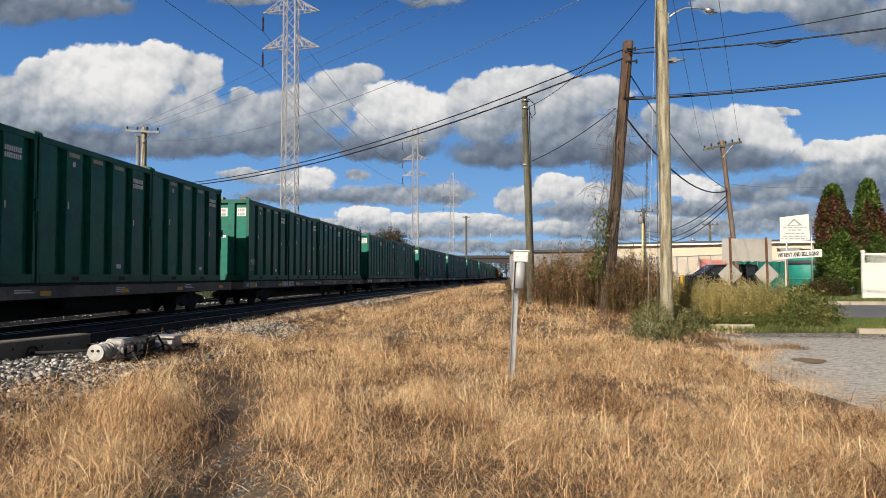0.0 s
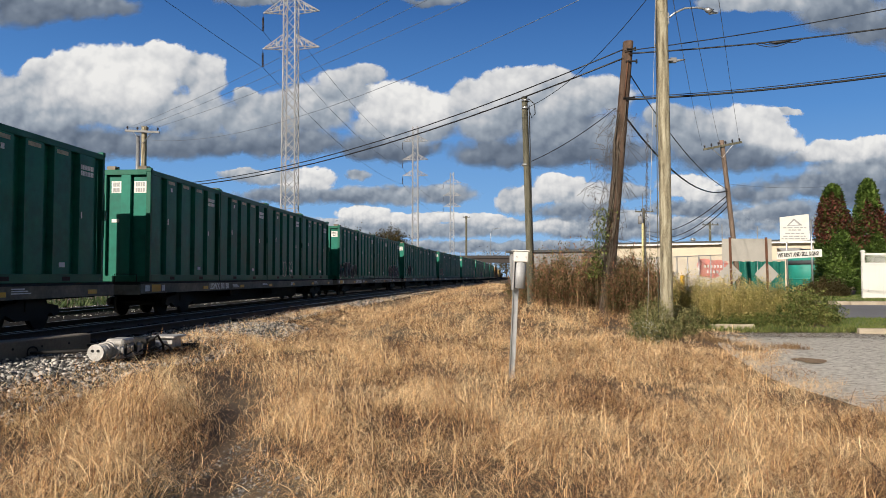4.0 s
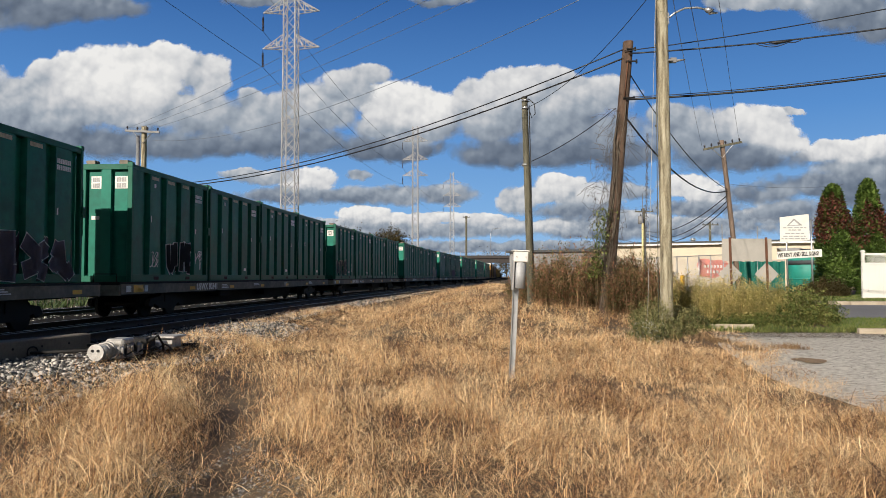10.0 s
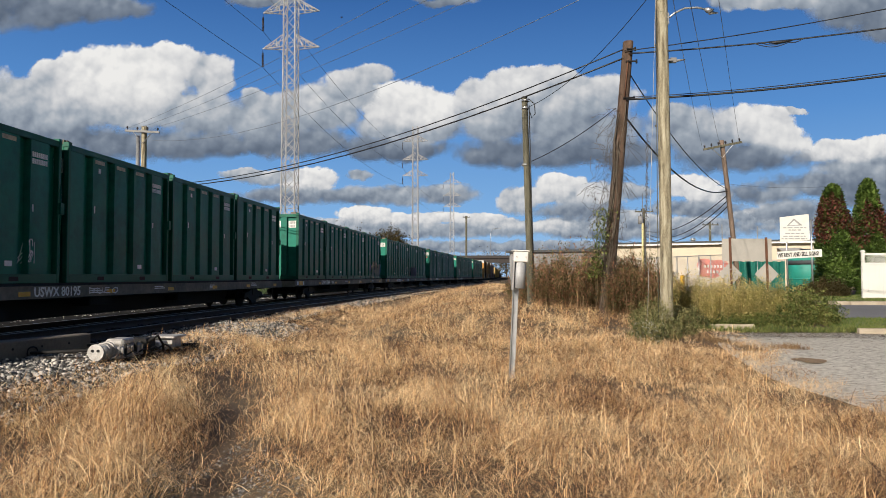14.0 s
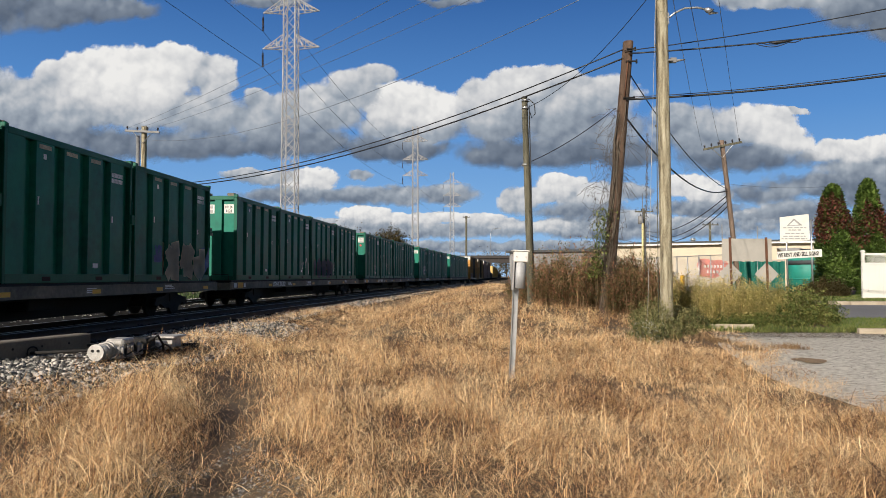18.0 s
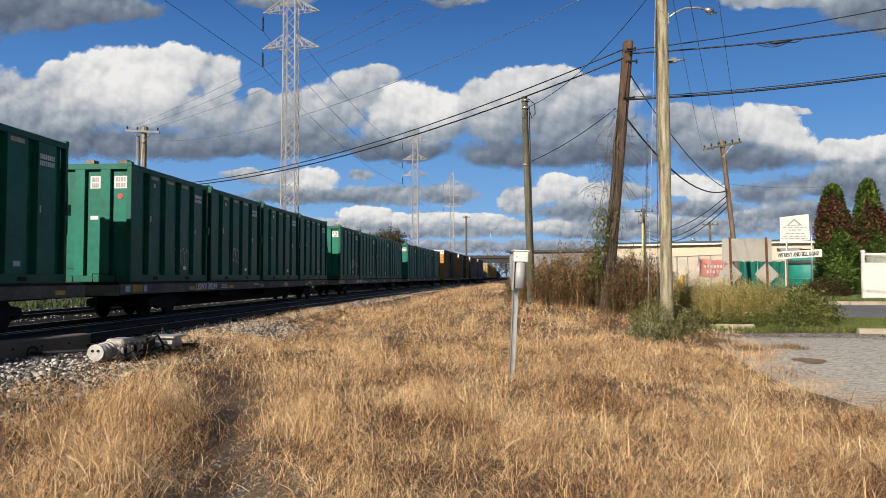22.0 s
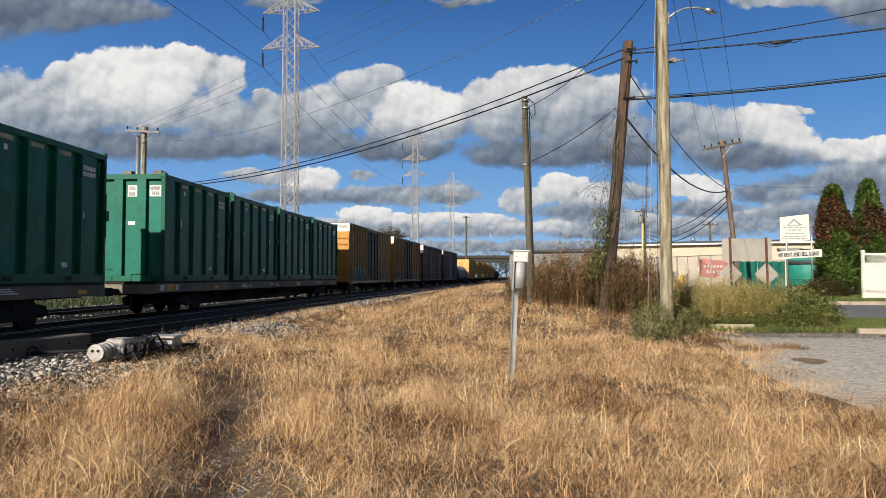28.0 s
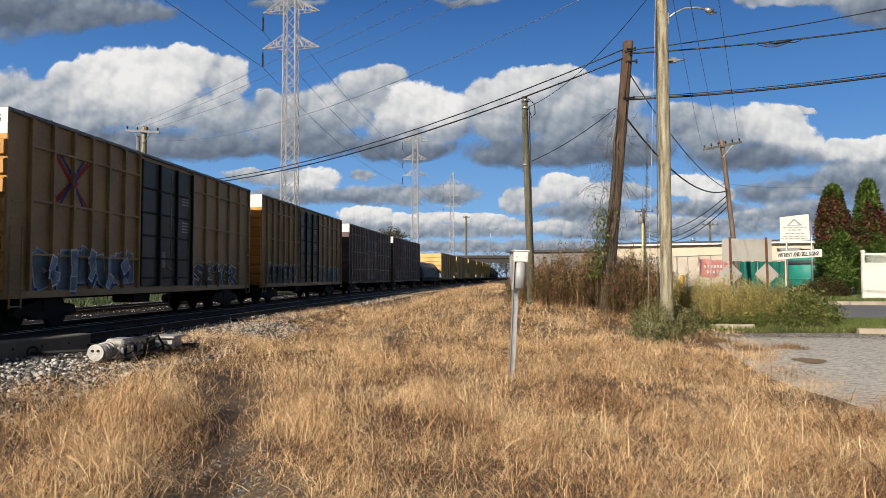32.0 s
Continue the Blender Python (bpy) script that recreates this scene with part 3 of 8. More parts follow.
    l.new(mx.outputs[0], n["Material Output"].inputs["Surface"])
    return m


def clear_sky():
    """The blue behind the clouds, paler towards the horizon."""
    m, n, l, b = nodes_of("clear_blue_sky")
    n.remove(b)
    tc, sp, mr = n.new("ShaderNodeTexCoord"), n.new("ShaderNodeSeparateXYZ"), n.new("ShaderNodeMapRange")
    l.new(tc.outputs["Object"], sp.inputs[0])
    l.new(sp.outputs[2], mr.inputs[0])
    mr.inputs["From Min"].default_value, mr.inputs["From Max"].default_value = 0, 4300 * math.sin(radians(32))
    r = ramp_of(n, [(0.0, (0.36, 0.56, 0.8)), (0.15, (0.22, 0.44, 0.76)), (0.4, (0.1, 0.275, 0.62)), (0.7, (0.038, 0.132, 0.38)), (1.0, (0.02, 0.072, 0.24))])
    l.new(mr.outputs[0], r.inputs[0])
    em = n.new("ShaderNodeEmission")
    l.new(r.outputs[0], em.inputs[0])
    l.new(em.outputs[0], n["Material Output"].inputs["Surface"])
    return m


def sky_dome(name, radius, material, label, low, high):
    """A part of a sphere in front of the viewer, from bearing -60 to 60 degrees."""
    verts, loops, cols, rows = [], [], 48, 16
    for i in range(rows + 1):
        e = radians(low + (high - low) * i / rows)
        for j in range(cols + 1):
            a = radians(-60 + 120 * j / cols)
            verts.append((radius * math.cos(e) * math.sin(a), radius * math.cos(e) * math.cos(a), radius * math.sin(e)))
    for i in range(rows):
        for j in range(cols):
            k = i * (cols + 1) + j
            loops += [k, k + 1, k + cols + 2, k + cols + 1]
    me = raw_mesh(name, np.array(verts), np.full(len(loops) // 4, 4), np.array(loops), material)
    ob = new(name, me)
    ob.location = (0, 0, EYE_Z)
    ob.visible_shadow = False
    return tagged(ob, label, "sky", kind="structure")


def cloud_dome(name, radius, puffs, size, seed, low, high, bias=0.0):
    return sky_dome(name, radius, cloud_material(name, puffs, size, seed, bias), "white and grey cumulus clouds drifting in a blue sky", low, high)


sky_dome("backdrop_sky", 4300, clear_sky(), "clear blue autumn sky", -0.5, 60)


SKIES = [(cloud_dome("backdrop_clouds_high", 3600, CLOUDS_HIGH, 1.3, 3.0, 6, 44), 3.0),
         (cloud_dome("backdrop_clouds_west", 3760, CLOUDS_WEST, 1.1, 11.0, 2, 40), 1.9),
         (cloud_dome("backdrop_clouds_middle", 3800, CLOUDS_MID, 1.05, 14.0, 2, 40), 1.4),
         (cloud_dome("backdrop_clouds_side", 3850, CLOUDS_SIDE, 0.85, 17.0, 1, 34), 1.0),
         (cloud_dome("backdrop_clouds_low", 3950, CLOUDS_LOW, 0.7, 23.0, 0.8, 24), 0.4),
         (cloud_dome("backdrop_clouds_horizon", 4100, CLOUDS_HORIZON, 0.5, 31.0, 0.3, 12), 0.15)]

# ---------------------------------------------------------------- the train
def truck(parent, y, r=0.43):
    """A two-axle truck under a car, as a part with its wheels."""
    bm = bmesh.new()
    for side in (-1, 1):
        x0, x1 = side * 0.95, side * 1.12
        prof = [(-1.3, 0.42), (-1.2, 0.62), (-0.55, 0.72), (-0.3, 0.86), (0.3, 0.86), (0.55, 0.72), (1.2, 0.62), (1.3, 0.42), (1.05, 0.33), (0.9, 0.45), (0.5, 0.28), (-0.5, 0.28), (-0.9, 0.45), (-1.05, 0.33)]
        prism(bm, prof, "x", min(x0, x1), max(x0, x1))
        for k in range(4):
            rod(bm, (side * 1.04, -0.24 + 0.16 * k, 0.32), (side * 1.04, -0.24 + 0.16 * k, 0.6), 0.06, n=6)
    box(bm, -1.15, 1.15, -0.2, 0.2, 0.5, 0.78)
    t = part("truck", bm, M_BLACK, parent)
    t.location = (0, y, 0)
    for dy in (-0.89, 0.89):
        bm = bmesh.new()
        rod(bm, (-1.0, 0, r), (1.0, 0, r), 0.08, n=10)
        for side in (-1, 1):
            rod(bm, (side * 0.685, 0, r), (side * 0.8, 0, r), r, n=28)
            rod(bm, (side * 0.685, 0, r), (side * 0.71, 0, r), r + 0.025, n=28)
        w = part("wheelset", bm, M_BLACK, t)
        w.location = (0, dy, 0)
    return t


def coupler(parent, y, side):
    bm = bmesh.new()
    box(bm, -0.09, 0.09, min(y, y + side * 0.75), max(y, y + side * 0.75), 0.78, 0.98)
    box(bm, -0.17, 0.17, min(y + side * 0.55, y + side * 0.85), max(y + side * 0.55, y + side * 0.85), 0.74, 1.02)
    part("coupler", bm, M_BLACK, parent, bevel=0.02)


DECK = 1.224
CAR_LEN, BOX_LEN = 25.7, 5.94


def letters(name, text, size, parent, material, m, label="", bold=0.0):
    cu = bpy.data.curves.new(name, "FONT")
    cu.body, cu.size, cu.extrude, cu.align_x, cu.resolution_u, cu.offset = text, size, 0.002, "LEFT", 2, bold
    tmp = new(name, cu)
    me = bpy.data.meshes.new_from_object(tmp.evaluated_get(bpy.context.evaluated_depsgraph_get()))
    bpy.data.objects.remove(tmp)
    me.materials.append(material)
    ob = new(name, me)
    ob.parent, ob.matrix_basis = parent, m
    if label:
        ob["label"] = label
    return ob


FLANK = Matrix(((0, 0, 1, 0), (1, 0, 0, 0), (0, 1, 0, 0), (0, 0, 0, 1)))   # writing on the right flank, read towards +y


def flat_car():
    car = thing("flat_car", "long grimy grey flat car carrying green containers", "flat car", group="flat cars")
    bm = bmesh.new()
    half = CAR_LEN / 2
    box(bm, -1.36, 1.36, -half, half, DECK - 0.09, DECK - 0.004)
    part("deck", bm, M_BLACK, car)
    for side in (-1, 1):
        bm = bmesh.new()
        x0, x1 = sorted((side * 1.30, side * 1.385))
        box(bm, x0, x1, -half, half, DECK - 0.36, DECK - 0.095)
        box(bm, x0 - 0.02 * (side < 0), x1 + 0.02 * (side > 0), -half, half, DECK - 0.39, DECK - 0.362)
        box(bm, x0 - 0.02 * (side < 0), x1 + 0.02 * (side > 0), -half, half, DECK - 0.094, DECK - 0.07)
        part("side_sill", bm, M_SILL, car, "grey side sill with rust and dirt")
    for side in (-1, 1):
        bm = bmesh.new()
        box(bm, -1.36, 1.36, side * half - 0.06, side * half + 0.06, DECK - 0.42, DECK - 0.1)
        part("end_sill", bm, M_SILL, car)
    bm = bmesh.new()
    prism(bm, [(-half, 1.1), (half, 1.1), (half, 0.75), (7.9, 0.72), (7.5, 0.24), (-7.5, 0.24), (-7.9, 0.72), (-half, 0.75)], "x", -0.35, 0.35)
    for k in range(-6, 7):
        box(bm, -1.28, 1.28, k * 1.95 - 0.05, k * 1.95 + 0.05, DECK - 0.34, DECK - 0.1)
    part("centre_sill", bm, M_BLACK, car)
    for k in range(-3, 4):
        bm = bmesh.new()
        box(bm, 1.386, 1.392, k * 3.9 - 0.22, k * 3.9 + 0.22, DECK - 0.32, DECK - 0.2)
        part("reflector", bm, M_YELLOW, car, "yellow reflective strip")
    bm = bmesh.new()
    box(bm, 1.386, 1.392, -half + 0.75, -half + 1.35, DECK - 0.34, DECK - 0.1)
    part("placard", bm, M_YELLOW, car, "yellow consolidated stencil plate")
    bm = bmesh.new()
    box(bm, 1.386, 1.392, -half + 1.45, -half + 1.65, DECK - 0.32, DECK - 0.12)
    part("placard", bm, M_FADED, car, "small white stencil plate")
    bm = bmesh.new()
    box(bm, 1.386, 1.392, -half + 0.3, -half + 0.6, DECK - 0.32, DECK - 0.12)
    part("placard", bm, M_FADED, car, "small white stencil plate")
    for k, (y0_, z0_, n_) in enumerate(((-5.0, 0.3, 3), (-1.2, 0.24, 2), (3.4, 0.3, 3), (8.2, 0.26, 3))):
        bm = bmesh.new()
        for r in range(n_):
            box(bm, 1.386, 1.39, y0_, y0_ + 0.75 - 0.12 * r, DECK - z0_ + 0.055 * r, DECK - z0_ + 0.03 + 0.055 * r)
        part("stencil_bar", bm, M_FADED, car, "small faded stencil lines")
    for x0, x1, y0, y1, z0, z1 in ((0.5, 1.15, -4.6, -3.4, 0.55, 0.85), (0.45, 0.95, 1.5, 2.7, 0.5, 0.85), (-1.1, -0.5, 3.5, 4.6, 0.55, 0.85)):
        bm = bmesh.new()
        box(bm, x0, x1, y0, y1, z0, z1)
        part("brake_gear", bm, M_BLACK, car, bevel=0.04)
    bm = bmesh.new()
    rod(bm, (0.9, -7.0, 0.78), (0.9, 7.0, 0.78), 0.03, n=6)
    part("train_pipe", bm, M_BLACK, car)
    for side in (-1, 1):
        truck(car, side * 9.3)
        coupler(car, side * half, side)
    bm = bmesh.new()
    y = -half - 0.02
    tube(bm, [(0.5, y, DECK), (0.5, y, DECK + 0.25), (1.25, y, DECK + 0.25), (1.25, y, DECK)], 0.016)
    part("grab_iron", bm, M_BLACK, car)
    bm = bmesh.new()
    tube(bm, [(-1.2, y, DECK - 0.35), (-1.2, y, DECK + 0.8), (-0.8, y, DECK + 0.8), (-0.8, y, DECK - 0.35)], 0.016)
    part("grab_iron", bm, M_BLACK, car)
    return car


BOX_W, BOX_H = 1.30, 3.80
MODULE = (BOX_LEN - 0.12) / 5
RECESS = 0.15


def flank_x(y):
    """How far out the flank of a container stands at y: five flush panels with deep channels between them."""
    u = (y + BOX_LEN / 2) % MODULE
    return BOX_W if u < MODULE * 0.66 else BOX_W - RECESS


def container():
    """A tall ribbed steel waste container, base at z = 0, its middle at the origin."""
    c = thing("container", "tall dark green ribbed steel waste container on a flat car", "container", group="green containers")
    w, hl, ht = BOX_W, BOX_LEN / 2, BOX_H
    inner = w - RECESS
    bm = bmesh.new()
    box(bm, -inner, inner, -hl + 0.13, hl - 0.13, 0.1, ht - 0.06)
    part("body", bm, M_GREEN, c)
    for side in (-1, 1):
        for k in range(5):
            y0, y1 = -hl + MODULE * k, -hl + MODULE * (k + 0.66)
            if k == 0:
                y0 += 0.115
            bm = bmesh.new()
            prof = [(side * (inner - 0.01), y0 - 0.03 * (k > 0)), (side * (w - 0.004), y0 + 0.02 * (k > 0)), (side * (w - 0.004), y1 - 0.02), (side * (inner - 0.01), y1 + 0.03)]
            prism(bm, prof, "z", 0.235, ht - 0.2)
            part("side_panel", bm, M_GREEN, c)
        for name, z0, z1 in (("bottom_rail", 0.0, 0.24), ("top_rail", ht - 0.2, ht - 0.03)):
            bm = bmesh.new()
            x0, x1 = sorted((side * (inner - 0.03), side * w))
            box(bm, x0, x1, -hl + 0.115, hl - 0.115, z0, z1)
            part(name, bm, M_GREEN_RIB, c, bevel=0.012)
        for y in (-hl + 0.06, hl - 0.06):
            bm = bmesh.new()
            x0, x1 = sorted((side * (w - 0.16), side * w))
            box(bm, x0, x1, y - 0.06, y + 0.06, 0, ht)
            part("corner_post", bm, M_GREEN_RIB, c, bevel=0.012)
            bm = bmesh.new()
            x0, x1 = sorted((side * (w - 0.17), side * (w + 0.012)))
            box(bm, x0, x1, y - 0.075, y + 0.075, ht - 0.11, ht + 0.035)
            part("corner_casting", bm, M_GREEN_RIB, c, bevel=0.015)
        for y in (-1.3, 1.15):
            bm = bmesh.new()
            x0, x1 = sorted((side * w, side * (w + 0.004)))
            box(bm, x0, x1, y - 0.17, y + 0.17, 0.06, 0.17)
            part("fork_pocket", bm, M_BLACK, c)
    for yy in (-hl, hl):
        s = -1 if yy < 0 else 1
        for x0, x1 in ((-0.585, -0.265), (0.265, 0.585)):
            bm = bmesh.new()
            y0, y1 = sorted((yy - s * 0.14, yy - s * 0.004))
            box(bm, x0, x1, y0, y1, 0.2, ht - 0.2)
            part("end_band", bm, M_GREEN, c)
        for name, z0, z1 in (("end_sill", 0.0, 0.2), ("end_header", ht - 0.2, ht - 0.02)):
            bm = bmesh.new()
            y0, y1 = sorted((yy - s * 0.14, yy))
            box(bm, -w + 0.16, w - 0.16, y0, y1, z0, z1)
            part(name, bm, M_GREEN_RIB, c, bevel=0.01)
    for x0, x1 in ((-0.14, 0.2), (0.66, 1.1)):
        bm = bmesh.new()
        box(bm, x0, x1, -hl + 0.122, -hl + 0.129, ht - 0.8, ht - 0.4)
        plate = part("number_plate", bm, M_WHITE, c, "white plate with worn black numbers")
        bm = bmesh.new()
        for r in range(2):
            for k in range(4):
                xx = x0 + 0.05 + (x1 - x0 - 0.1) * k / 4
                box(bm, xx, xx + (x1 - x0) * 0.14, -hl + 0.115, -hl + 0.121, ht - 0.58 - 0.19 * r, ht - 0.44 - 0.19 * r)
        part("number_bar", bm, M_BARS, plate)
    bm = bmesh.new()
    box(bm, -0.12, 0.14, -hl + 0.122, -hl + 0.129, 2.0, 2.12)
    part("decal", bm, M_WHITE, c, "small white end decal")
    y5 = -hl + MODULE * 4
    bm = bmesh.new()
    for r in range(2):
        for k in range(8):
            box(bm, w - 0.003, w + 0.002, y5 + 0.07 + 0.078 * k, y5 + 0.128 + 0.078 * k, ht - 0.62 - 0.17 * r, ht - 0.49 - 0.17 * r)
    o = part("side_number", bm, M_FADED, c, "faded white side number")
    o["kind"] = "stuff"
    for k in (1, 2, 3):
        y = -hl + MODULE * k
        bm = bmesh.new()
        box(bm, w - 0.003, w + 0.002, y + 0.12, y + 0.62, ht - 0.36, ht - 0.25)
        part("decal", bm, M_STRIP, c, "pale strip at the top of a panel")
    for k, u, z, a, b2 in ((1, 0.1, 2.0, 0.05, 0.2), (4, 0.1, 1.8, 0.05, 0.18), (3, 0.3, 0.42, 0.26, 0.13), (1, 0.3, ht - 0.62, 0.12, 0.14)):
        y = -hl + MODULE * k + u
        bm = bmesh.new()
        box(bm, w - 0.003, w + 0.002, y, y + a, z, z + b2)
        part("decal", bm, M_FADED, c, "small pale side decal")
    bm = bmesh.new()
    box(bm, -w + 0.16, w - 0.16, -hl + 0.1, hl - 0.1, ht - 0.06, ht - 0.02)
    part("lid", bm, M_GREEN_RIB, c)
    for x in (-0.25, 0.85):
        bm = bmesh.new()
        box(bm, x, x + 0.28, -hl + 0.02, -hl + 0.3, ht - 0.03, ht + 0.1)
        rod(bm, (x - 0.06, -hl + 0.12, ht + 0.06), (x + 0.34, -hl + 0.12, ht + 0.06), 0.035)
        part("lid_hinge", bm, M_SILL, c, bevel=0.0)
    bm = bmesh.new()
    rod(bm, (w - 0.01, hl - 0.02, 1.3), (w - 0.01, hl - 0.02, 2.6), 0.03)
    box(bm, w - 0.08, w + 0.06, hl - 0.1, hl + 0.06, 1.82, 2.12)
    part("latch", bm, M_GREEN_RIB, c)
    return c


def blob_outlines(parent, y0, y1, z0, z1, n, material, seed, fill=None, thick=0.03, on=flank_x, loops_open=0.0, jag=0.35, reach=0.5):
    """Spray-painted lettering nobody can read: a row of wobbly loops on the flank, some filled."""
    rnd = random.Random(seed)
    step = (y1 - y0) / n
    line, body = bmesh.new(), bmesh.new()
    for i in range(n):
        cy, cz = y0 + step * (i + 0.5), (z0 + z1) / 2 + rnd.uniform(-0.05, 0.05) * (z1 - z0)
        ph = [rnd.uniform(0, 6.28) for _ in range(3)]
        pts = []
        for k in range(30):
            a = k / 30 * math.tau
            r = 1 + jag * 0.5 * math.sin(3 * a + ph[0]) + jag * 0.4 * math.sin(5 * a + ph[1]) + 0.12 * math.sin(2 * a + ph[2])
            ca, sa = math.cos(a), math.sin(a)
            sq = 1 / max(abs(ca), abs(sa)) ** 0.5
            pts.append((cy + step * reach * r * ca * sq, cz + (z1 - z0) * 0.46 * min(1.1, r) * sa * sq))
        if fill:
            for sx in sorted({round(on(p[0]), 3) for p in pts}):
                ring = [p for p in pts if round(on(p[0]), 3) == sx]
                if len(ring) < 4:
                    continue
                mid = sum(q[0] for q in ring) / len(ring)
                ring.sort(key=lambda p: math.atan2(p[1] - cz, p[0] - mid))
                body.faces.new([body.verts.new((sx + 0.003, p[0], p[1])) for p in ring])
        last = len(pts) if rnd.random() > loops_open else 22
        for k in range(last):
            a, b = pts[k], pts[(k + 1) % len(pts)]
            xa, xb = on(a[0]), on(b[0])
            if abs(xa - xb) > 0.01:
                continue
            d = Vector((b[0] - a[0], b[1] - a[1])).normalized() * thick
            x = xa + 0.006
            q = [(x, a[0] - d.x * 0.4 - d.y / 2, a[1] - d.y * 0.4 + d.x / 2), (x, a[0] - d.x * 0.4 + d.y / 2, a[1] - d.y * 0.4 - d.x / 2),
                 (x, b[0] + d.x * 0.4 + d.y / 2, b[1] + d.y * 0.4 - d.x / 2), (x, b[0] + d.x * 0.4 - d.y / 2, b[1] + d.y * 0.4 + d.x / 2)]
            line.faces.new([line.verts.new(v) for v in q])
    if fill:
        o = part("paint_fill", body, fill, parent, "spray paint fill")
        o["kind"] = "stuff"
    else:
        body.free()
    o = part("paint_outline", line, material, parent, "spray-painted outlines")
    o["kind"] = "stuff"


GLYPHS = [[[(0.9, 0.85), (0.5, 1), (0.1, 0.75), (0.8, 0.35), (0.5, 0), (0.05, 0.15)]],
          [[(0.85, 1), (0.15, 0.95), (0.1, 0.05), (0.9, 0)], [(0.12, 0.5), (0.7, 0.52)]],
          [[(0.1, 0), (0.15, 1), (0.8, 0.8), (0.2, 0.5), (0.9, 0)]],
          [[(0.1, 1), (0.15, 0.2), (0.5, 0), (0.85, 0.2), (0.9, 1)]],
          [[(0.05, 0), (0.15, 1), (0.5, 0.4), (0.85, 1), (0.95, 0)]],
          [[(0, 0.9), (1, 1)], [(0.5, 0.95), (0.45, 0)]],
          [[(0.5, 1), (0.1, 0.6), (0.2, 0.1), (0.6, 0), (0.9, 0.4), (0.8, 0.85), (0.5, 1)]],
          [[(0.15, 0), (0.1, 1)], [(0.1, 0.95), (0.85, 0.6), (0.75, 0.2), (0.1, 0.0)]]]


def strokes(name, lines, thick, material, parent, on, lift, label):
    """Sprayed strokes that follow the steps of a flank; lines are given along it and upwards."""
    bm = bmesh.new()
    for j, pts in enumerate(lines):
        x_up = lift + 0.0005 * (j % 7)
        for a, b in zip(pts, pts[1:]):
            a, b = Vector(a), Vector(b)
            n = max(1, int((b - a).length / 0.07))
            d = (b - a).normalized() * thick / 2
            for k in range(n):
                p, q = a.lerp(b, k / n) - d * 0.35, a.lerp(b, (k + 1) / n) + d * 0.35
                x = on((p.x + q.x) / 2) + x_up
                bm.faces.new([bm.verts.new((x, v[0], v[1])) for v in ((p.x - d.y, p.y + d.x), (p.x + d.y, p.y - d.x), (q.x + d.y, q.y - d.x), (q.x - d.y, q.y + d.x))])
    o = part(name, bm, material, parent, label)
    o["kind"] = "stuff"


def tag_piece(parent, y0, y1, z0, z1, order, outline, fill, seed, thick=0.2, edge=0.05, on=None, shadow=None, band=None):
    """A row of sprayed shapes like letters that nobody can read: an outline, a fill and sometimes a dark drop behind."""
    rnd = random.Random(seed)
    on = on or flank_x
    step = (y1 - y0) / len(order)
    lines = []
    for i, g in enumerate(order):
        tilt, grow, up = rnd.uniform(-0.15, 0.15), rnd.uniform(0.9, 1.12), rnd.uniform(-0.06, 0.08)
        for pl in GLYPHS[g]:
            lines.append([(y0 + step * (i + 0.04 + grow * 0.92 * (u + tilt * (v - 0.5))) + rnd.uniform(-0.02, 0.02), z0 + (z1 - z0) * (up + v * rnd.uniform(0.94, 1.06))) for u, v in pl])
    if band:
        strokes("paint_ground", [[(y0 - 0.1, z0 + (z1 - z0) * f), (y1 + 0.05, z0 + (z1 - z0) * (f - 0.04))] for f in (0.1, 0.35, 0.6, 0.85)], (z1 - z0) * 0.32, band, parent, on, 0.001, "sprayed ground colour")
    if shadow:
        strokes("paint_shadow", [[(y - 0.1, z - 0.07) for y, z in pl] for pl in lines], thick + edge, shadow, parent, on, 0.002, "dark spray paint drop behind")
    strokes("paint_outline", lines, thick + 2 * edge, outline, parent, on, 0.007, "sprayed outline")
    if fill:
        strokes("paint_fill", lines, thick, fill, parent, on, 0.012, "sprayed fill")


def scribble(parent, y0, y1, z0, z1, n, material, seed, thick=0.025, on=None):
    """Quick thin sprayed loops."""
    rnd = random.Random(seed)
    lines = []
    for i in range(n):
        cy, cz = rnd.uniform(y0, y1), rnd.uniform(z0 + 0.2, z1 - 0.2)
        ry, rz, ph, turns = rnd.uniform(0.06, 0.28), rnd.uniform(0.12, 0.4), rnd.uniform(0, 6.28), rnd.uniform(2.0, 6.0)
        lines.append([(min(y1, max(y0, cy + ry * math.cos(ph + turns * k / 12) + 0.02 * k)), min(z1, max(z0, cz + rz * math.sin(1.3 * (ph + turns * k / 12))))) for k in range(13)])
    strokes("paint_scribble", lines, thick, material, parent, on or flank_x, 0.006, "thin sprayed scribble")


MOVERS = []     # (thing, its middle along the train at t = 0, height of its base)
CAR_FRONTS = [5.4, 32.65, 60.0, 87.0, 113.88, 140.95, 169.1, 196.4, 224.0, 252.5, 281.4]
BOX_STEPS = [6.0, 6.2, 6.0, 6.08, 6.15, 6.25, 6.14, 6.1, 6.3, 6.4, 6.45]
FIRST_CAR, FIRST_BOX = flat_car(), container()
BOXES = {}
CARS = []
for i, front in enumerate(CAR_FRONTS):
    car = FIRST_CAR if i == 0 else copy_thing(FIRST_CAR, Matrix())
    CARS.append(car)
    MOVERS.append((car, front + 12.25, 0.0))
    for k in range(4):
        b = FIRST_BOX if i == 0 and k == 0 else copy_thing(FIRST_BOX, Matrix())
        BOXES[i, k] = b
        MOVERS.append((b, front + BOX_LEN / 2 + BOX_STEPS[i] * k, DECK))

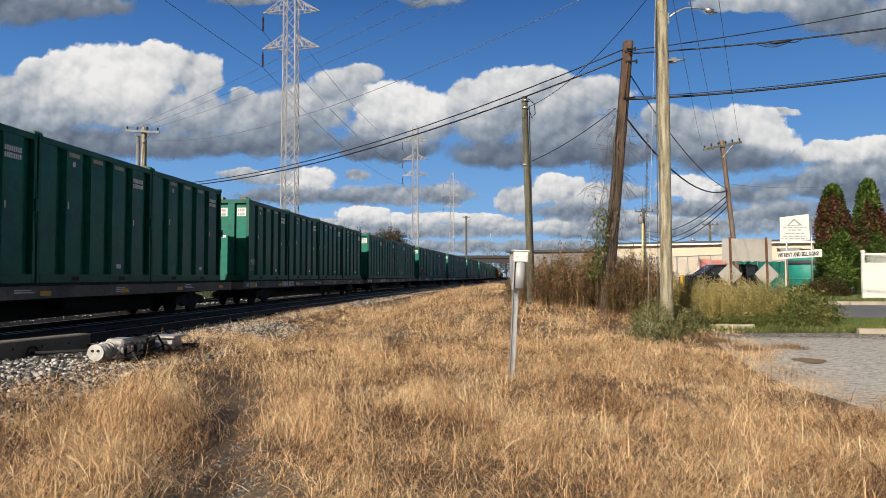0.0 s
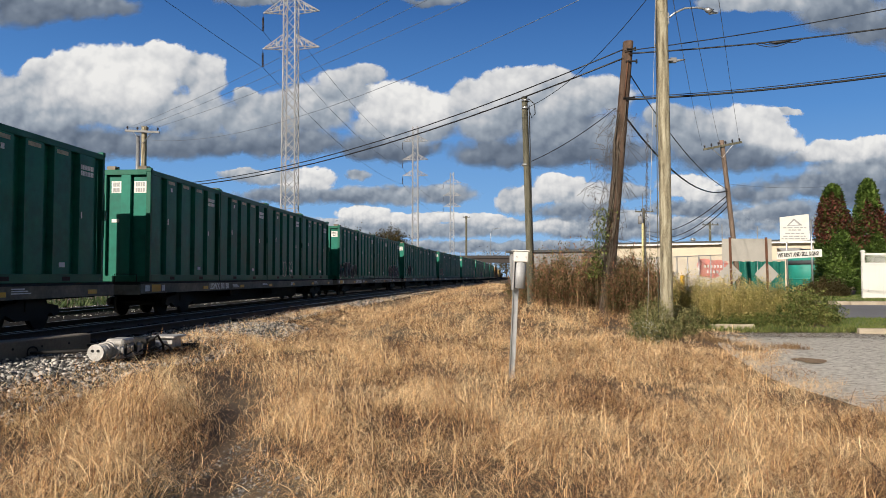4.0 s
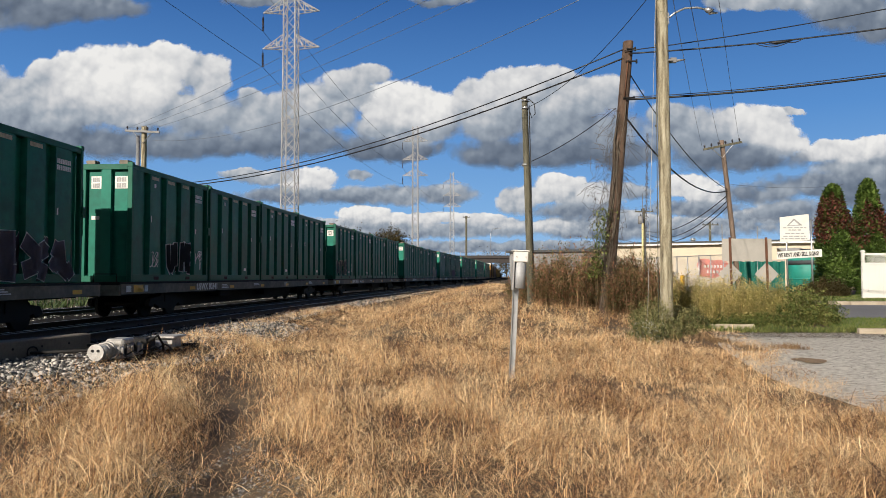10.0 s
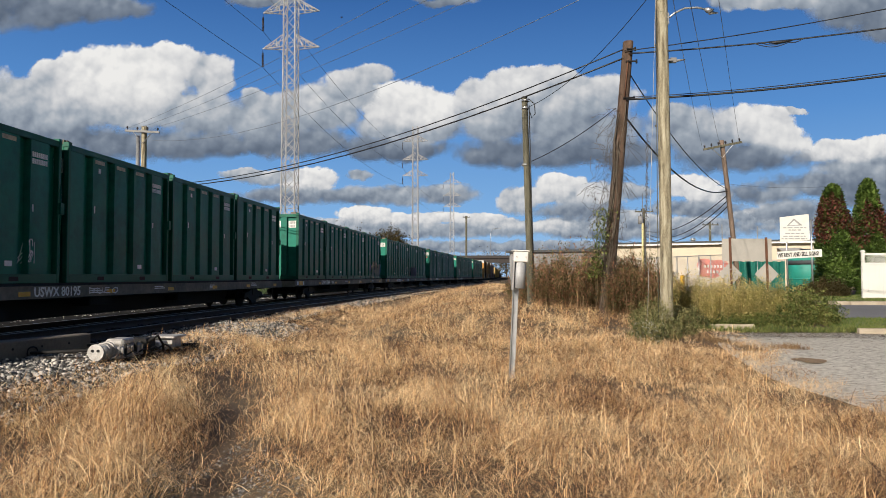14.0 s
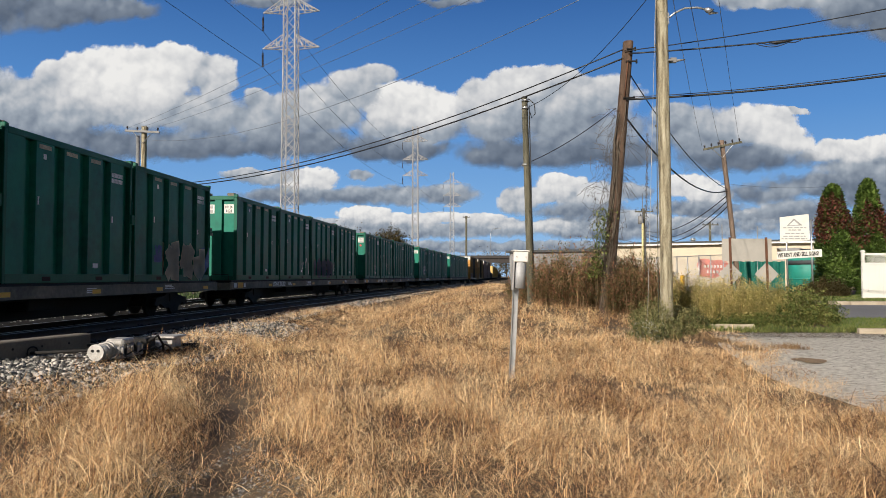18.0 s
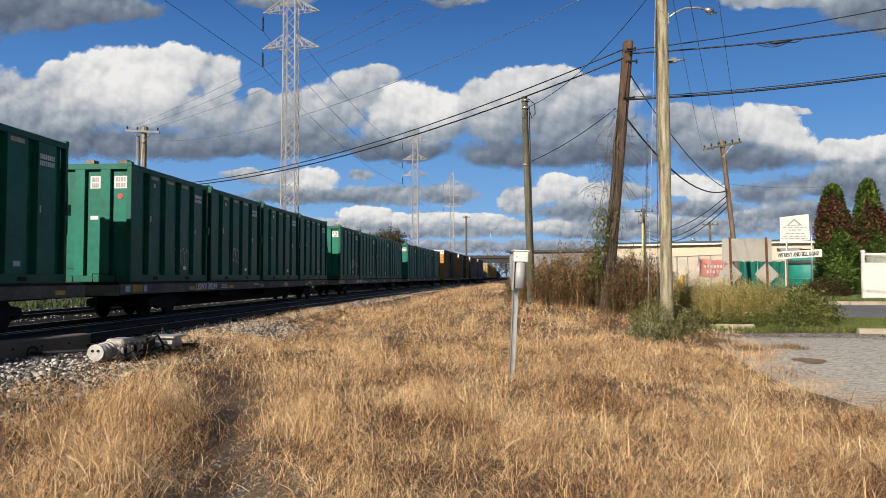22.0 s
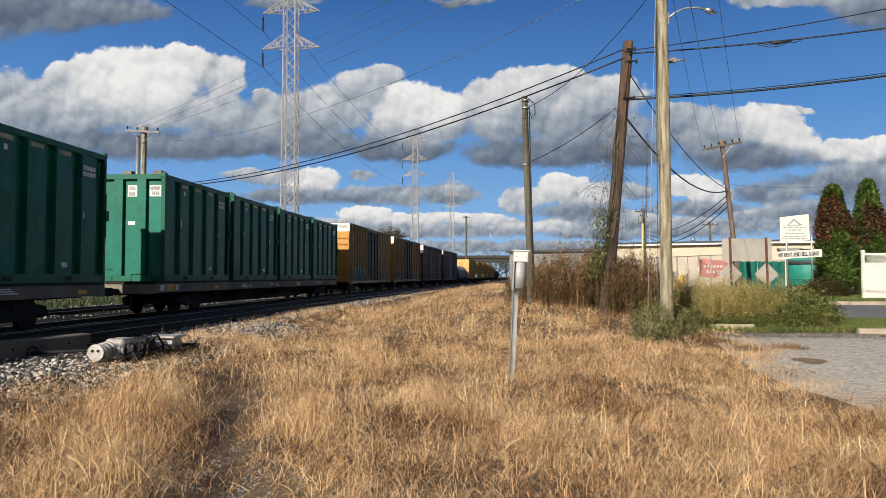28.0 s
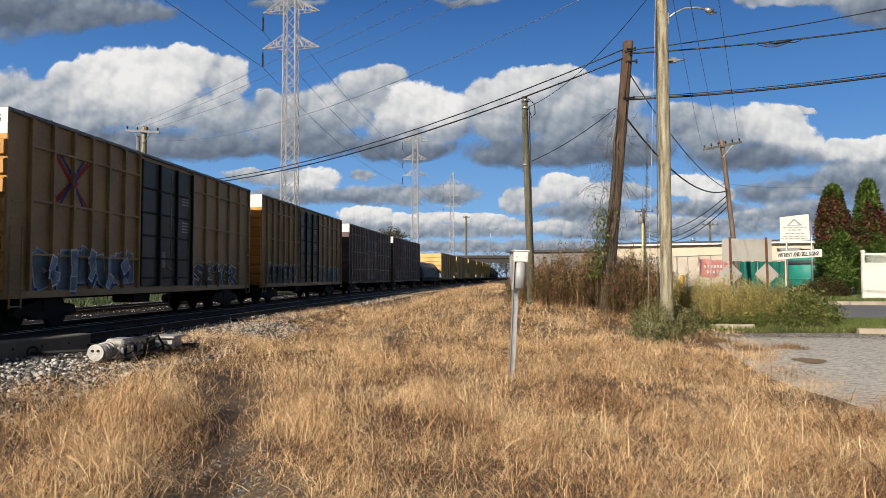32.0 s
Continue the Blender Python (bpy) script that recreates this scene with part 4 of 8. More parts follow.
for i, mark in ((1, "USWX 80172"), (2, "USWX 80180"), (3, "USWX 80251"), (4, "USWX 80341"), (5, "USWX 80195"), (6, "USWX 80404"), (7, "USWX 80382"), (8, "USWX 80249"), (9, "USWX 20229")):
    letters("car_number", mark, 0.35, CARS[i], M_NUMBER, Matrix.Translation((1.3935, -7.45, DECK - 0.335)) @ FLANK @ Matrix.Diagonal((1.0, 1.0, 1, 1)), "white stencilled car number", bold=0.01)
hl_ = BOX_LEN / 2
for key, rows in (((3, 0), ("00843", "0843")), ((5, 0), ("00893", "0893")), ((7, 0), ("00124", "0124")), ((9, 0), ("02185", "2185")), ((10, 0), ("00939", "0939"))):
    for plate in [o for o in BOXES[key].children if o.name.startswith("number_plate")]:
        x0 = min(v.co.x for v in plate.data.vertices)
        if x0 < 0.3:
            continue
        for bars in list(plate.children):
            bpy.data.objects.remove(bars)
        for r, text in enumerate(rows):
            letters("plate_digits", text, 0.19, plate, M_INK, pose(x0 + 0.03 + 0.05 * r, -hl_ + 0.119, BOX_H - 0.58 - 0.18 * r, 90, 0, 0) @ Matrix.Diagonal((0.72, 1, 1, 1)), "black stencilled digits", bold=0.004)
for r, text in enumerate(("LD LMT 224700", "LT WT    61300")):
    letters("load_stencil", text, 0.13, CARS[7], M_NUMBER, Matrix.Translation((1.394, -1.5, DECK - 0.21 - 0.14 * r)) @ FLANK, "white load stencil", bold=0.004)
bm = bmesh.new()
rod(bm, (0.86, -hl_ + 0.128, BOX_H - 1.05), (0.86, -hl_ + 0.121, BOX_H - 1.05), 0.09, n=16)
part("decal", bm, M_SPRAY_RED, BOXES[8, 0], "round red decal")
blob_outlines(BOXES[1, 0], -hl_ + 0.15, -hl_ + 0.75, 0.45, 1.0, 4, M_FADED, 1, thick=0.018, loops_open=1.0)
tag_piece(BOXES[3, 0], -hl_ + 0.15, hl_ - 0.6, 0.25, 1.0, (7, 6, 1, 0, 2, 3, 6, 4), M_FADED, M_SPRAY_DARK, 2, thick=0.34, edge=0.024)
tag_piece(BOXES[3, 3], -hl_ + 0.25, hl_ - 0.35, 0.25, 1.05, (2, 6, 4, 1, 7, 0, 3), M_FADED, M_SPRAY_PLUM, 3, thick=0.42, edge=0.024)
tag_piece(BOXES[4, 0], -0.5, 1.6, 0.4, 1.3, (3, 2, 4, 1), M_FADED, M_BLACK, 4, thick=0.3, edge=0.045)
scribble(BOXES[4, 0], 1.8, 2.6, 0.45, 1.15, 6, M_FADED, 54, thick=0.035)
scribble(BOXES[4, 0], -1.75, -1.2, 0.5, 1.0, 4, M_FADED, 55)
tag_piece(BOXES[5, 0], -hl_ + 0.3, 0.4, 0.4, 1.2, (7, 5, 6, 5, 1), M_SPRAY_CREAM, M_SPRAY_DARK, 5, thick=0.3, edge=0.028)
scribble(BOXES[5, 0], 1.4, 1.9, 0.4, 1.1, 5, M_FADED, 56)
tag_piece(BOXES[6, 3], -hl_ + 1.9, hl_ - 0.7, 0.25, 1.15, (2, 1, 4, 6, 3), M_SPRAY_CREAM, M_SPRAY_BEIGE, 6, thick=0.5, edge=0.03)
scribble(BOXES[6, 3], -hl_ + 1.3, -hl_ + 1.8, 0.7, 1.2, 8, M_SPRAY_BLUE, 57, thick=0.09)
blob_outlines(BOXES[6, 3], hl_ - 0.95, hl_ - 0.1, 0.05, 1.4, 2, M_SPRAY_BLUE, 7, M_SPRAY_BLUE, thick=0.03, jag=0.12)
scribble(BOXES[7, 1], 1.0, 2.6, 0.3, 1.35, 8, M_FADED, 8, thick=0.04)
tag_piece(BOXES[7, 2], -hl_ + 0.5, hl_ - 1.2, 0.25, 1.1, (5, 6, 4, 2, 0, 3), M_SPRAY_DARK, M_SPRAY_NAVY, 9, thick=0.38, edge=0.07, band=M_SPRAY_DARK)
scribble(BOXES[7, 2], -hl_ + 0.4, -hl_ + 1.6, 0.2, 1.2, 5, M_SPRAY_OCHRE, 58, thick=0.06)
scribble(BOXES[7, 2], 1.3, 2.6, 0.3, 1.2, 7, M_FADED, 59)
blob_outlines(BOXES[8, 0], 0.3, 1.2, 0.5, 1.2, 3, M_FADED, 10, thick=0.018, loops_open=1.0)
blob_outlines(BOXES[8, 1], -0.6, 0.3, 0.8, 1.4, 3, M_FADED, 11, thick=0.018, loops_open=1.0)
scribble(BOXES[9, 0], -0.1, 2.5, 0.15, 1.55, 26, M_FADED, 12, thick=0.035)
blob_outlines(BOXES[2, 2], -1.0, 1.6, 0.2, 1.0, 5, M_SPRAY_PINK, 13, thick=0.025)
sill_x = lambda y: 1.388
blob_outlines(CARS[3], -0.5, 7.5, DECK - 0.36, DECK - 0.08, 16, M_FADED, 14, thick=0.035, on=sill_x, loops_open=0.8, jag=0.5)
tag_piece(CARS[5], -5.1, -3.5, DECK - 0.31, DECK - 0.14, (7, 3, 1, 6), M_FADED, None, 61, thick=0.02, edge=0.006, on=sill_x)
blob_outlines(CARS[1], 1.0, 7.0, DECK - 0.34, DECK - 0.1, 12, M_SPRAY_PINK, 15, thick=0.02, on=sill_x, loops_open=0.8, jag=0.5)


def box_car(paint, label, end_paint, top=5.45, length=16.4):
    car = thing("box_car", label, "box car", group="box cars")
    hl, w, sill = length / 2, 1.45, 0.98
    deep = 0.11
    posts = M_PLUM_LIT if paint is M_MAROON else paint
    bm = bmesh.new()
    box(bm, -w + deep, w - deep, -hl + 0.05, hl - 0.05, sill, top - 0.12)
    part("body", bm, paint, car)
    bm = bmesh.new()
    prism(bm, [(-w, top - 0.12), (w, top - 0.12), (w, top - 0.04), (0, top + 0.04), (-w, top - 0.04)], "y", -hl, hl)
    for k in range(15):
        y = -hl + length * (k + 0.5) / 15
        prism(bm, [(-w, top - 0.04), (w, top - 0.04), (w, top - 0.02), (0, top + 0.07), (-w, top - 0.02)], "y", y - 0.04, y + 0.04)
    part("roof", bm, M_GREY, car, "grey ribbed roof")
    d0, d1 = -1.9, 2.0
    ys = [-hl + 0.06 + (d0 + hl - 0.1) * k / 7 for k in range(8)] + [d1 + 0.1 + (hl - d1 - 0.16) * k / 5.0 for k in range(6)]
    for side in (-1, 1):
        for y in ys:
            bm = bmesh.new()
            x0, x1 = sorted((side * (w - deep), side * w))
            box(bm, x0, x1, y - 0.05, y + 0.05, sill, top - 0.12)
            part("side_post", bm, posts, car, bevel=0.01)
        for z in (1.95, 3.3, 4.65):
            bm = bmesh.new()
            x0, x1 = sorted((side * (w - deep), side * (w - 0.015)))
            box(bm, x0, x1, -hl + 0.94, d0 - 0.1, z - 0.03, z + 0.03)
            part("side_rail", bm, posts, car)
            bm = bmesh.new()
            box(bm, x0, x1, d1 + 0.15, hl - 0.3, z - 0.03, z + 0.03)
            part("side_rail", bm, posts, car)
        bm = bmesh.new()
        x0, x1 = sorted((side * (w - deep), side * w))
        box(bm, x0, x1, -hl, hl, sill - 0.12, sill + 0.06)
        part("side_sill", bm, M_SILL if paint is M_MAROON else paint, car)
        bm = bmesh.new()
        x0, x1 = sorted((side * (w - deep), side * (w - 0.05)))
        box(bm, x0, x1, d0, d1, sill + 0.1, top - 0.25)
        door = part("door", bm, M_DOOR if paint is M_OCHRE else paint, car, "dark blue-black sliding door" if paint is M_OCHRE else "dark ribbed sliding door")
        for y in (d0 + 0.04, d0 + 1.3, d0 + 2.6, d1 - 0.04):
            bm = bmesh.new()
            x0, x1 = sorted((side * (w - 0.052), side * (w + 0.03)))
            box(bm, x0, x1, y - 0.035, y + 0.035, sill + 0.1, top - 0.25)
            part("door_post", bm, M_BLACK if paint is M_OCHRE else posts, door)
        for z in (1.35, 2.0, 2.75, 3.5, 4.3):
            bm = bmesh.new()
            x0, x1 = sorted((side * (w - 0.052), side * (w + 0.015)))
            box(bm, x0, x1, d0 + 0.05, d1 - 0.05, z - 0.025, z + 0.025)
            part("door_rail", bm, M_BLACK if paint is M_OCHRE else posts, door)
        bm = bmesh.new()
        for y in (0.1, 1.55):
            rod(bm, (side * (w + 0.05), y, 1.2), (side * (w + 0.05), y, top - 0.5), 0.018, n=6)
        rod(bm, (side * (w + 0.05), -0.2, 1.75), (side * (w + 0.05), 0.3, 1.6), 0.03, n=6)
        part("lock_bar", bm, M_SILL, door)
        bm = bmesh.new()
        box(bm, min(side * (w - 0.05), side * (w - 0.046)), max(side * (w - 0.05), side * (w - 0.046)), -0.3, -0.08, 1.7, 2.25)
        part("lock_plate", bm, M_GREY, door, "pale lock plate")
        for zz in (3.0, 3.11, 3.22, 3.33, 4.0, 4.11, 4.22):
            bm = bmesh.new()
            x0, x1 = sorted((side * (w - 0.05), side * (w - 0.046)))
            box(bm, x0, x1, 1.2, 1.75, zz, zz + 0.045)
            part("stencil_bar", bm, M_BARS, door)
        x = side * (w + 0.03)
        for yl in (-hl + 0.12, hl - 0.55):
            bm = bmesh.new()
            for yy in (yl, yl + 0.42):
                rod(bm, (x, yy, sill - 0.35), (x, yy, 2.6), 0.02, n=6)
            for k in range(7):
                rod(bm, (x, yl, sill - 0.3 + 0.42 * k), (x, yl + 0.42, sill - 0.3 + 0.42 * k), 0.02, n=6)
            part("ladder", bm, paint, car)
    for side in (-1, 1):
        y = side * hl
        bm = bmesh.new()
        y0, y1 = sorted((y - side * 0.05, y))
        box(bm, -w + 0.02, w - 0.02, y0, y1, sill, top - 0.62)
        part("end_wall", bm, end_paint, car, "ribbed end wall")
        for k in range(8):
            z = sill + 0.3 + k * 0.455
            bm = bmesh.new()
            prism(bm, [(y - side * 0.01, z - 0.19), (y + side * 0.1, z - 0.185), (y + side * 0.1, z + 0.13), (y - side * 0.01, z + 0.2)], "x", -w + 0.03, w - 0.03)
            part("end_rib", bm, end_paint, car)
        bm = bmesh.new()
        box(bm, -w + 0.01, w - 0.01, y0 - 0.004, y1 + 0.004, top - 0.68, top - 0.06)
        part("end_band", bm, M_WHITE, car, "white band at the top of the end")
        truck(car, side * (hl - 2.1))
        coupler(car, side * (hl - 0.1), side)
    bm = bmesh.new()
    box(bm, -0.3, 0.3, -hl, hl, 0.75, sill)
    box(bm, -1.1, -0.4, 1.0, 2.4, 0.5, 0.95)
    box(bm, 0.4, 1.1, -1.6, -0.6, 0.55, 0.95)
    part("underframe", bm, M_BLACK, car)
    return car


OCHRE_CAR = box_car(M_OCHRE, "ochre yellow box car with exterior posts and a dark sliding door", M_OCHRE_LIT)
MAROON_CAR = box_car(M_MAROON, "dark maroon box car with exterior posts and white end band", M_MAROON, top=5.4)
BOX_CARS = []
for ob, front in ((OCHRE_CAR, 309.85), (None, 327.85), (MAROON_CAR, 346.5), (None, 364.2)):
    ob = ob or copy_thing(OCHRE_CAR if front < 340 else MAROON_CAR, Matrix())
    BOX_CARS.append(ob)
    MOVERS.append((ob, front + 8.2, 0.0))

letters("car_number", "FBOX 506905", 0.24, BOX_CARS[0], M_INK, pose(-0.1, -8.212, 5.05, 90, 0, 0), "black stencilled car number")
BOX_POSTS = [-8.14 + 6.2 * k / 7 for k in range(8)] + [2.1 + 6.04 * k / 5 for k in range(6)]


def box_flank(y):
    """How far out the flank of a box car stands at y: posts before flat sheets."""
    if -1.9 < y < 2.0:
        return 1.402
    return 1.45 if min(abs(y - p) for p in BOX_POSTS) < 0.055 else 1.341


tag_piece(BOX_CARS[0], -7.0, -2.25, 1.24, 1.98, (7, 1, 2, 3, 4), M_SPRAY_PALE, M_SPRAY_SLATE, 31, thick=0.36, edge=0.055, on=box_flank, shadow=M_SPRAY_BLUE, band=M_SPRAY_SLATE)
tag_piece(BOX_CARS[0], 2.35, 6.9, 1.1, 1.8, (0, 1, 5, 6, 2), M_SPRAY_PALE, M_SPRAY_GREY, 32, thick=0.2, edge=0.06, on=box_flank, shadow=M_SPRAY_DARK)
tag_piece(BOX_CARS[1], -7.2, -2.4, 1.15, 1.95, (4, 3, 2, 1, 7, 0), M_SPRAY_PALE, M_SPRAY_GREY, 33, thick=0.3, edge=0.05, on=box_flank, band=M_SPRAY_GREY)
tag_piece(BOX_CARS[1], 2.4, 7.2, 0.98, 1.95, (3, 6, 4, 2, 0), M_SPRAY_PALE, M_SPRAY_SLATE, 34, thick=0.22, edge=0.04, on=box_flank)
tag_piece(BOX_CARS[3], -6.0, -3.5, 1.0, 2.0, (2, 6, 0), M_SPRAY_BLUE, M_SPRAY_SLATE, 35, thick=0.24, edge=0.04, on=box_flank)
for pts, mt, up in (([(-6.2, 4.6), (-5.5, 3.95), (-4.75, 3.3)], M_SPRAY_RED, 0.003), ([(-4.75, 4.55), (-5.5, 3.9), (-6.25, 3.35)], M_SPRAY_RED, 0.004),
                    ([(-6.0, 4.65), (-5.45, 4.1), (-4.9, 3.25)], M_SPRAY_BLUE, 0.006), ([(-4.95, 4.6), (-5.5, 4.0), (-6.0, 3.3)], M_SPRAY_BLUE, 0.007)):
    strokes("paint_stroke", [pts], 0.15 if mt is M_SPRAY_RED else 0.1, mt, BOX_CARS[0], box_flank, up, "sprayed cross stroke")


def coil_car():
    car = thing("coil_car", "grey coil car with a rounded ribbed cover", "coil car")
    hl = 7.2
    bm = bmesh.new()
    prof = [(1.5 * math.cos(a), 1.3 + 2.0 * math.sin(a)) for a in np.linspace(0, math.pi, 17)]
    prism(bm, prof, "y", -hl + 0.4, hl - 0.4)
    part("cover", bm, M_COIL, car)
    for y in np.linspace(-hl + 0.4, hl - 0.4, 9):
        bm = bmesh.new()
        prof = [(1.54 * math.cos(a), 1.3 + 2.05 * math.sin(a)) for a in np.linspace(0, math.pi, 17)]
        prism(bm, prof, "y", y - 0.05, y + 0.05)
        part("cover_rib", bm, M_COIL, car)
    bm = bmesh.new()
    box(bm, -1.45, 1.45, -hl, hl, 0.85, 1.28)
    part("underframe", bm, M_BLACK, car)
    for side in (-1, 1):
        truck(car, side * 5.4)
        coupler(car, side * hl, side)
    return car


def wood_chip_car():
    car = thing("hopper_car", "tall yellow open hopper car with side posts", "hopper car", group="hopper cars")
    hl, w, top = 8.3, 1.5, 4.75
    for side in (-1, 1):
        bm = bmesh.new()
        x0, x1 = sorted((side * (w - 0.1), side * (w - 0.06)))
        prism(bm, [(-hl, top), (hl, top), (hl, 2.2), (5.2, 1.0), (-5.2, 1.0), (-hl, 2.2)], "x", x0, x1)
        part("side_wall", bm, M_HOPPER, car)
        for k in range(9):
            y = -hl + 0.08 + (2 * hl - 0.16) * k / 8
            bm = bmesh.new()
            x0, x1 = sorted((side * (w - 0.06), side * (w + 0.06)))
            box(bm, x0, x1, y - 0.06, y + 0.06, 1.0 if abs(y) < 5.3 else 2.0, top)
            part("side_post", bm, M_HOPPER, car)
        bm = bmesh.new()
        x0, x1 = sorted((side * (w - 0.12), side * (w + 0.02)))
        box(bm, x0, x1, -hl, hl, top - 0.02, top + 0.12)
        part("top_rail", bm, M_HOPPER, car)
        bm = bmesh.new()
        y0, y1 = sorted((side * hl, side * (hl - 0.05)))
        box(bm, -w + 0.1, w - 0.1, y0, y1, 1.9, top)
        for z in (2.4, 3.0, 3.6, 4.2):
            box(bm, -w + 0.1, w - 0.1, y0 - 0.08, y1 + 0.08, z, z + 0.08)
        part("end_wall", bm, M_HOPPER, car)
        truck(car, side * 6.4)
        coupler(car, side * hl, side)
    bm = bmesh.new()
    box(bm, -1.2, 1.2, -hl, hl, 0.85, 1.1)
    part("underframe", bm, M_BLACK, car)
    return car


def tank_car():
    car = thing("tank_car", "black tank car at the tail of the train", "tank car", group="tank cars")
    bm = bmesh.new()
    rod(bm, (0, -7.6, 2.55), (0, 7.6, 2.55), 1.48, n=24)
    rod(bm, (0, 0, 3.9), (0, 0, 4.35), 0.5, n=14)
    part("tank", bm, M_BLACK, car)
    bm = bmesh.new()
    box(bm, -1.3, 1.3, -8.2, 8.2, 0.85, 1.05)
    part("underframe", bm, M_BLACK, car)
    for side in (-1, 1):
        truck(car, side * 6.2)
        coupler(car, side * 8.2, side)
    return car


MOVERS.append((coil_car(), 382.6 + 7.2, 0.0))
first = wood_chip_car()
for k in range(6):
    ob = first if k == 0 else copy_thing(first, Matrix())
    MOVERS.append((ob, 398.2 + 8.3 + 18.0 * k, 0.0))
first = tank_car()
for k in range(9):
    ob = first if k == 0 else copy_thing(first, Matrix())
    MOVERS.append((ob, 506.5 + 8.2 + 18.0 * k, 0.0))

# ---------------------------------------------------------------- poles and wires
def wire(name, a, b, sag, r, material, label, category="cable", group="overhead wires", steps=14):
    a, b = Vector(a), Vector(b)
    pts = []
    for k in range(steps + 1):
        t = k / steps
        p = a.lerp(b, t)
        p.z -= 4 * sag * t * (1 - t)
        pts.append(p)
    bm = bmesh.new()
    tube(bm, pts, r, 5)
    return solid(name, bm, material, label, category, group)


def wood_shaft(base, top, r0, r1, material, parent, seed):
    """A tapered trunk with slight bends and checks."""
    rnd = random.Random(seed)
    base, top = Vector(base), Vector(top)
    n, rings = 18, 26
    verts, bm = [], bmesh.new()
    phase = [rnd.uniform(0, 6.28) for _ in range(4)]
    for i in range(rings):
        t = i / (rings - 1)
        c = base.lerp(top, t) + Vector((0.02 * math.sin(3 * t + phase[0]), 0.02 * math.sin(4 * t + phase[1]), 0))
        r = r0 + (r1 - r0) * t
        ring = []
        for k in range(n):
            a = k * math.tau / n
            rr = r * (1 + 0.03 * math.sin(5 * a + phase[2]) + 0.02 * math.sin(9 * a + 6 * t + phase[3]) + rnd.uniform(-0.012, 0.012))
            ring.append(bm.verts.new((c.x + rr * math.cos(a), c.y + rr * math.sin(a), c.z)))
        verts.append(ring)
    for a, b in zip(verts, verts[1:]):
        for k in range(n):
            bm.faces.new([a[k], a[(k + 1) % n], b[(k + 1) % n], b[k]]).smooth = True
    bm.faces.new(verts[-1])
    return part("shaft", bm, material, parent)


def street_light_pole():
    x, y = 5.9, 19.0
    p = thing("utility_pole", "thick weathered pale wooden utility pole with a street light arm", "utility pole", group="utility poles")
    wood_shaft((x + 0.03, y, gz(x, y) - 0.2), (x, y, 12.6), 0.162, 0.15, M_POLE, p, 1)
    bm = bmesh.new()
    pts = [(x + 0.16, y, 8.35), (x + 0.36, y, 8.51), (x + 0.63, y, 8.64), (x + 0.97, y, 8.66), (x + 1.25, y, 8.60)]
    tube(bm, pts, 0.028, 8)
    box(bm, x + 0.1, x + 0.19, y - 0.06, y + 0.06, 8.2, 8.5)
    part("lamp_arm", bm, M_GALV, p, "curved galvanised arm")
    bm = bmesh.new()
    pts = [(x + 1.16, y, 8.62), (x + 1.25, y, 8.59), (x + 1.36, y, 8.55), (x + 1.3, y, 8.52), (x + 1.54, y, 8.51)]
    tube(bm, pts, [0.03, 0.075, 0.09, 0.06, 0.01], 10)
    part("lamp_head", bm, M_GALV, p, "grey cobra street lamp head")
    bm = bmesh.new()
    box(bm, x + 0.14, x + 0.26, y - 0.1, y + 0.1, 7.18, 7.22)
    box(bm, x + 0.22, x + 0.38, y - 0.05, y + 0.05, 7.15, 7.28)
    rod(bm, (x + 0.36, y, 7.2), (x + 0.62, y, 7.24), 0.035, 0.02, n=8)
    part("splice_box", bm, M_GREY, p, "small dark cable clamp", bevel=0.0)
    bm = bmesh.new()
    for k in range(5):
        rod(bm, (x - 0.19, y - 0.02, 1.0 + 2.2 * k), (x - 0.19, y - 0.02, 1.06 + 2.2 * k), 0.02, n=6)
    tube(bm, [(x - 0.185, y - 0.05, 0.2), (x - 0.18, y - 0.06, 5.0), (x - 0.165, y - 0.06, 11.3)], 0.012, 5)
    part("ground_wire", bm, M_POLE_GREY, p)
    return p


def leaning_pole():
    p = thing("utility_pole", "dark brown leaning wooden utility pole wrapped in dead vines", "utility pole", group="utility poles")
    wood_shaft((5.22, 23, gz(5.2, 23) - 0.1), (6.04, 23, 9.05), 0.21, 0.165, M_POLE_BROWN, p, 2)
    bm = bmesh.new()
    tube(bm, [(5.86, 22.8, 7.2), (5.93, 22.79, 7.9), (5.98, 22.79, 8.4)], 0.02, 8)
    part("riser_pipe", bm, M_RUST, p, "rusty riser pipe")
    for i, (z, dx) in enumerate(((8.75, 0.2), (8.35, 0.28), (7.15, 0.3))):
        bm = bmesh.new()
        x = 5.22 + 0.82 * z / 9.05
        box(bm, x - 0.06, x + dx, 22.76, 22.82, z - 0.02, z + 0.02)
        rod(bm, (x + dx, 22.79, z - 0.07), (x + dx, 22.79, z + 0.06), 0.03)
        part("bracket", bm, M_BLACK, p)
    return p


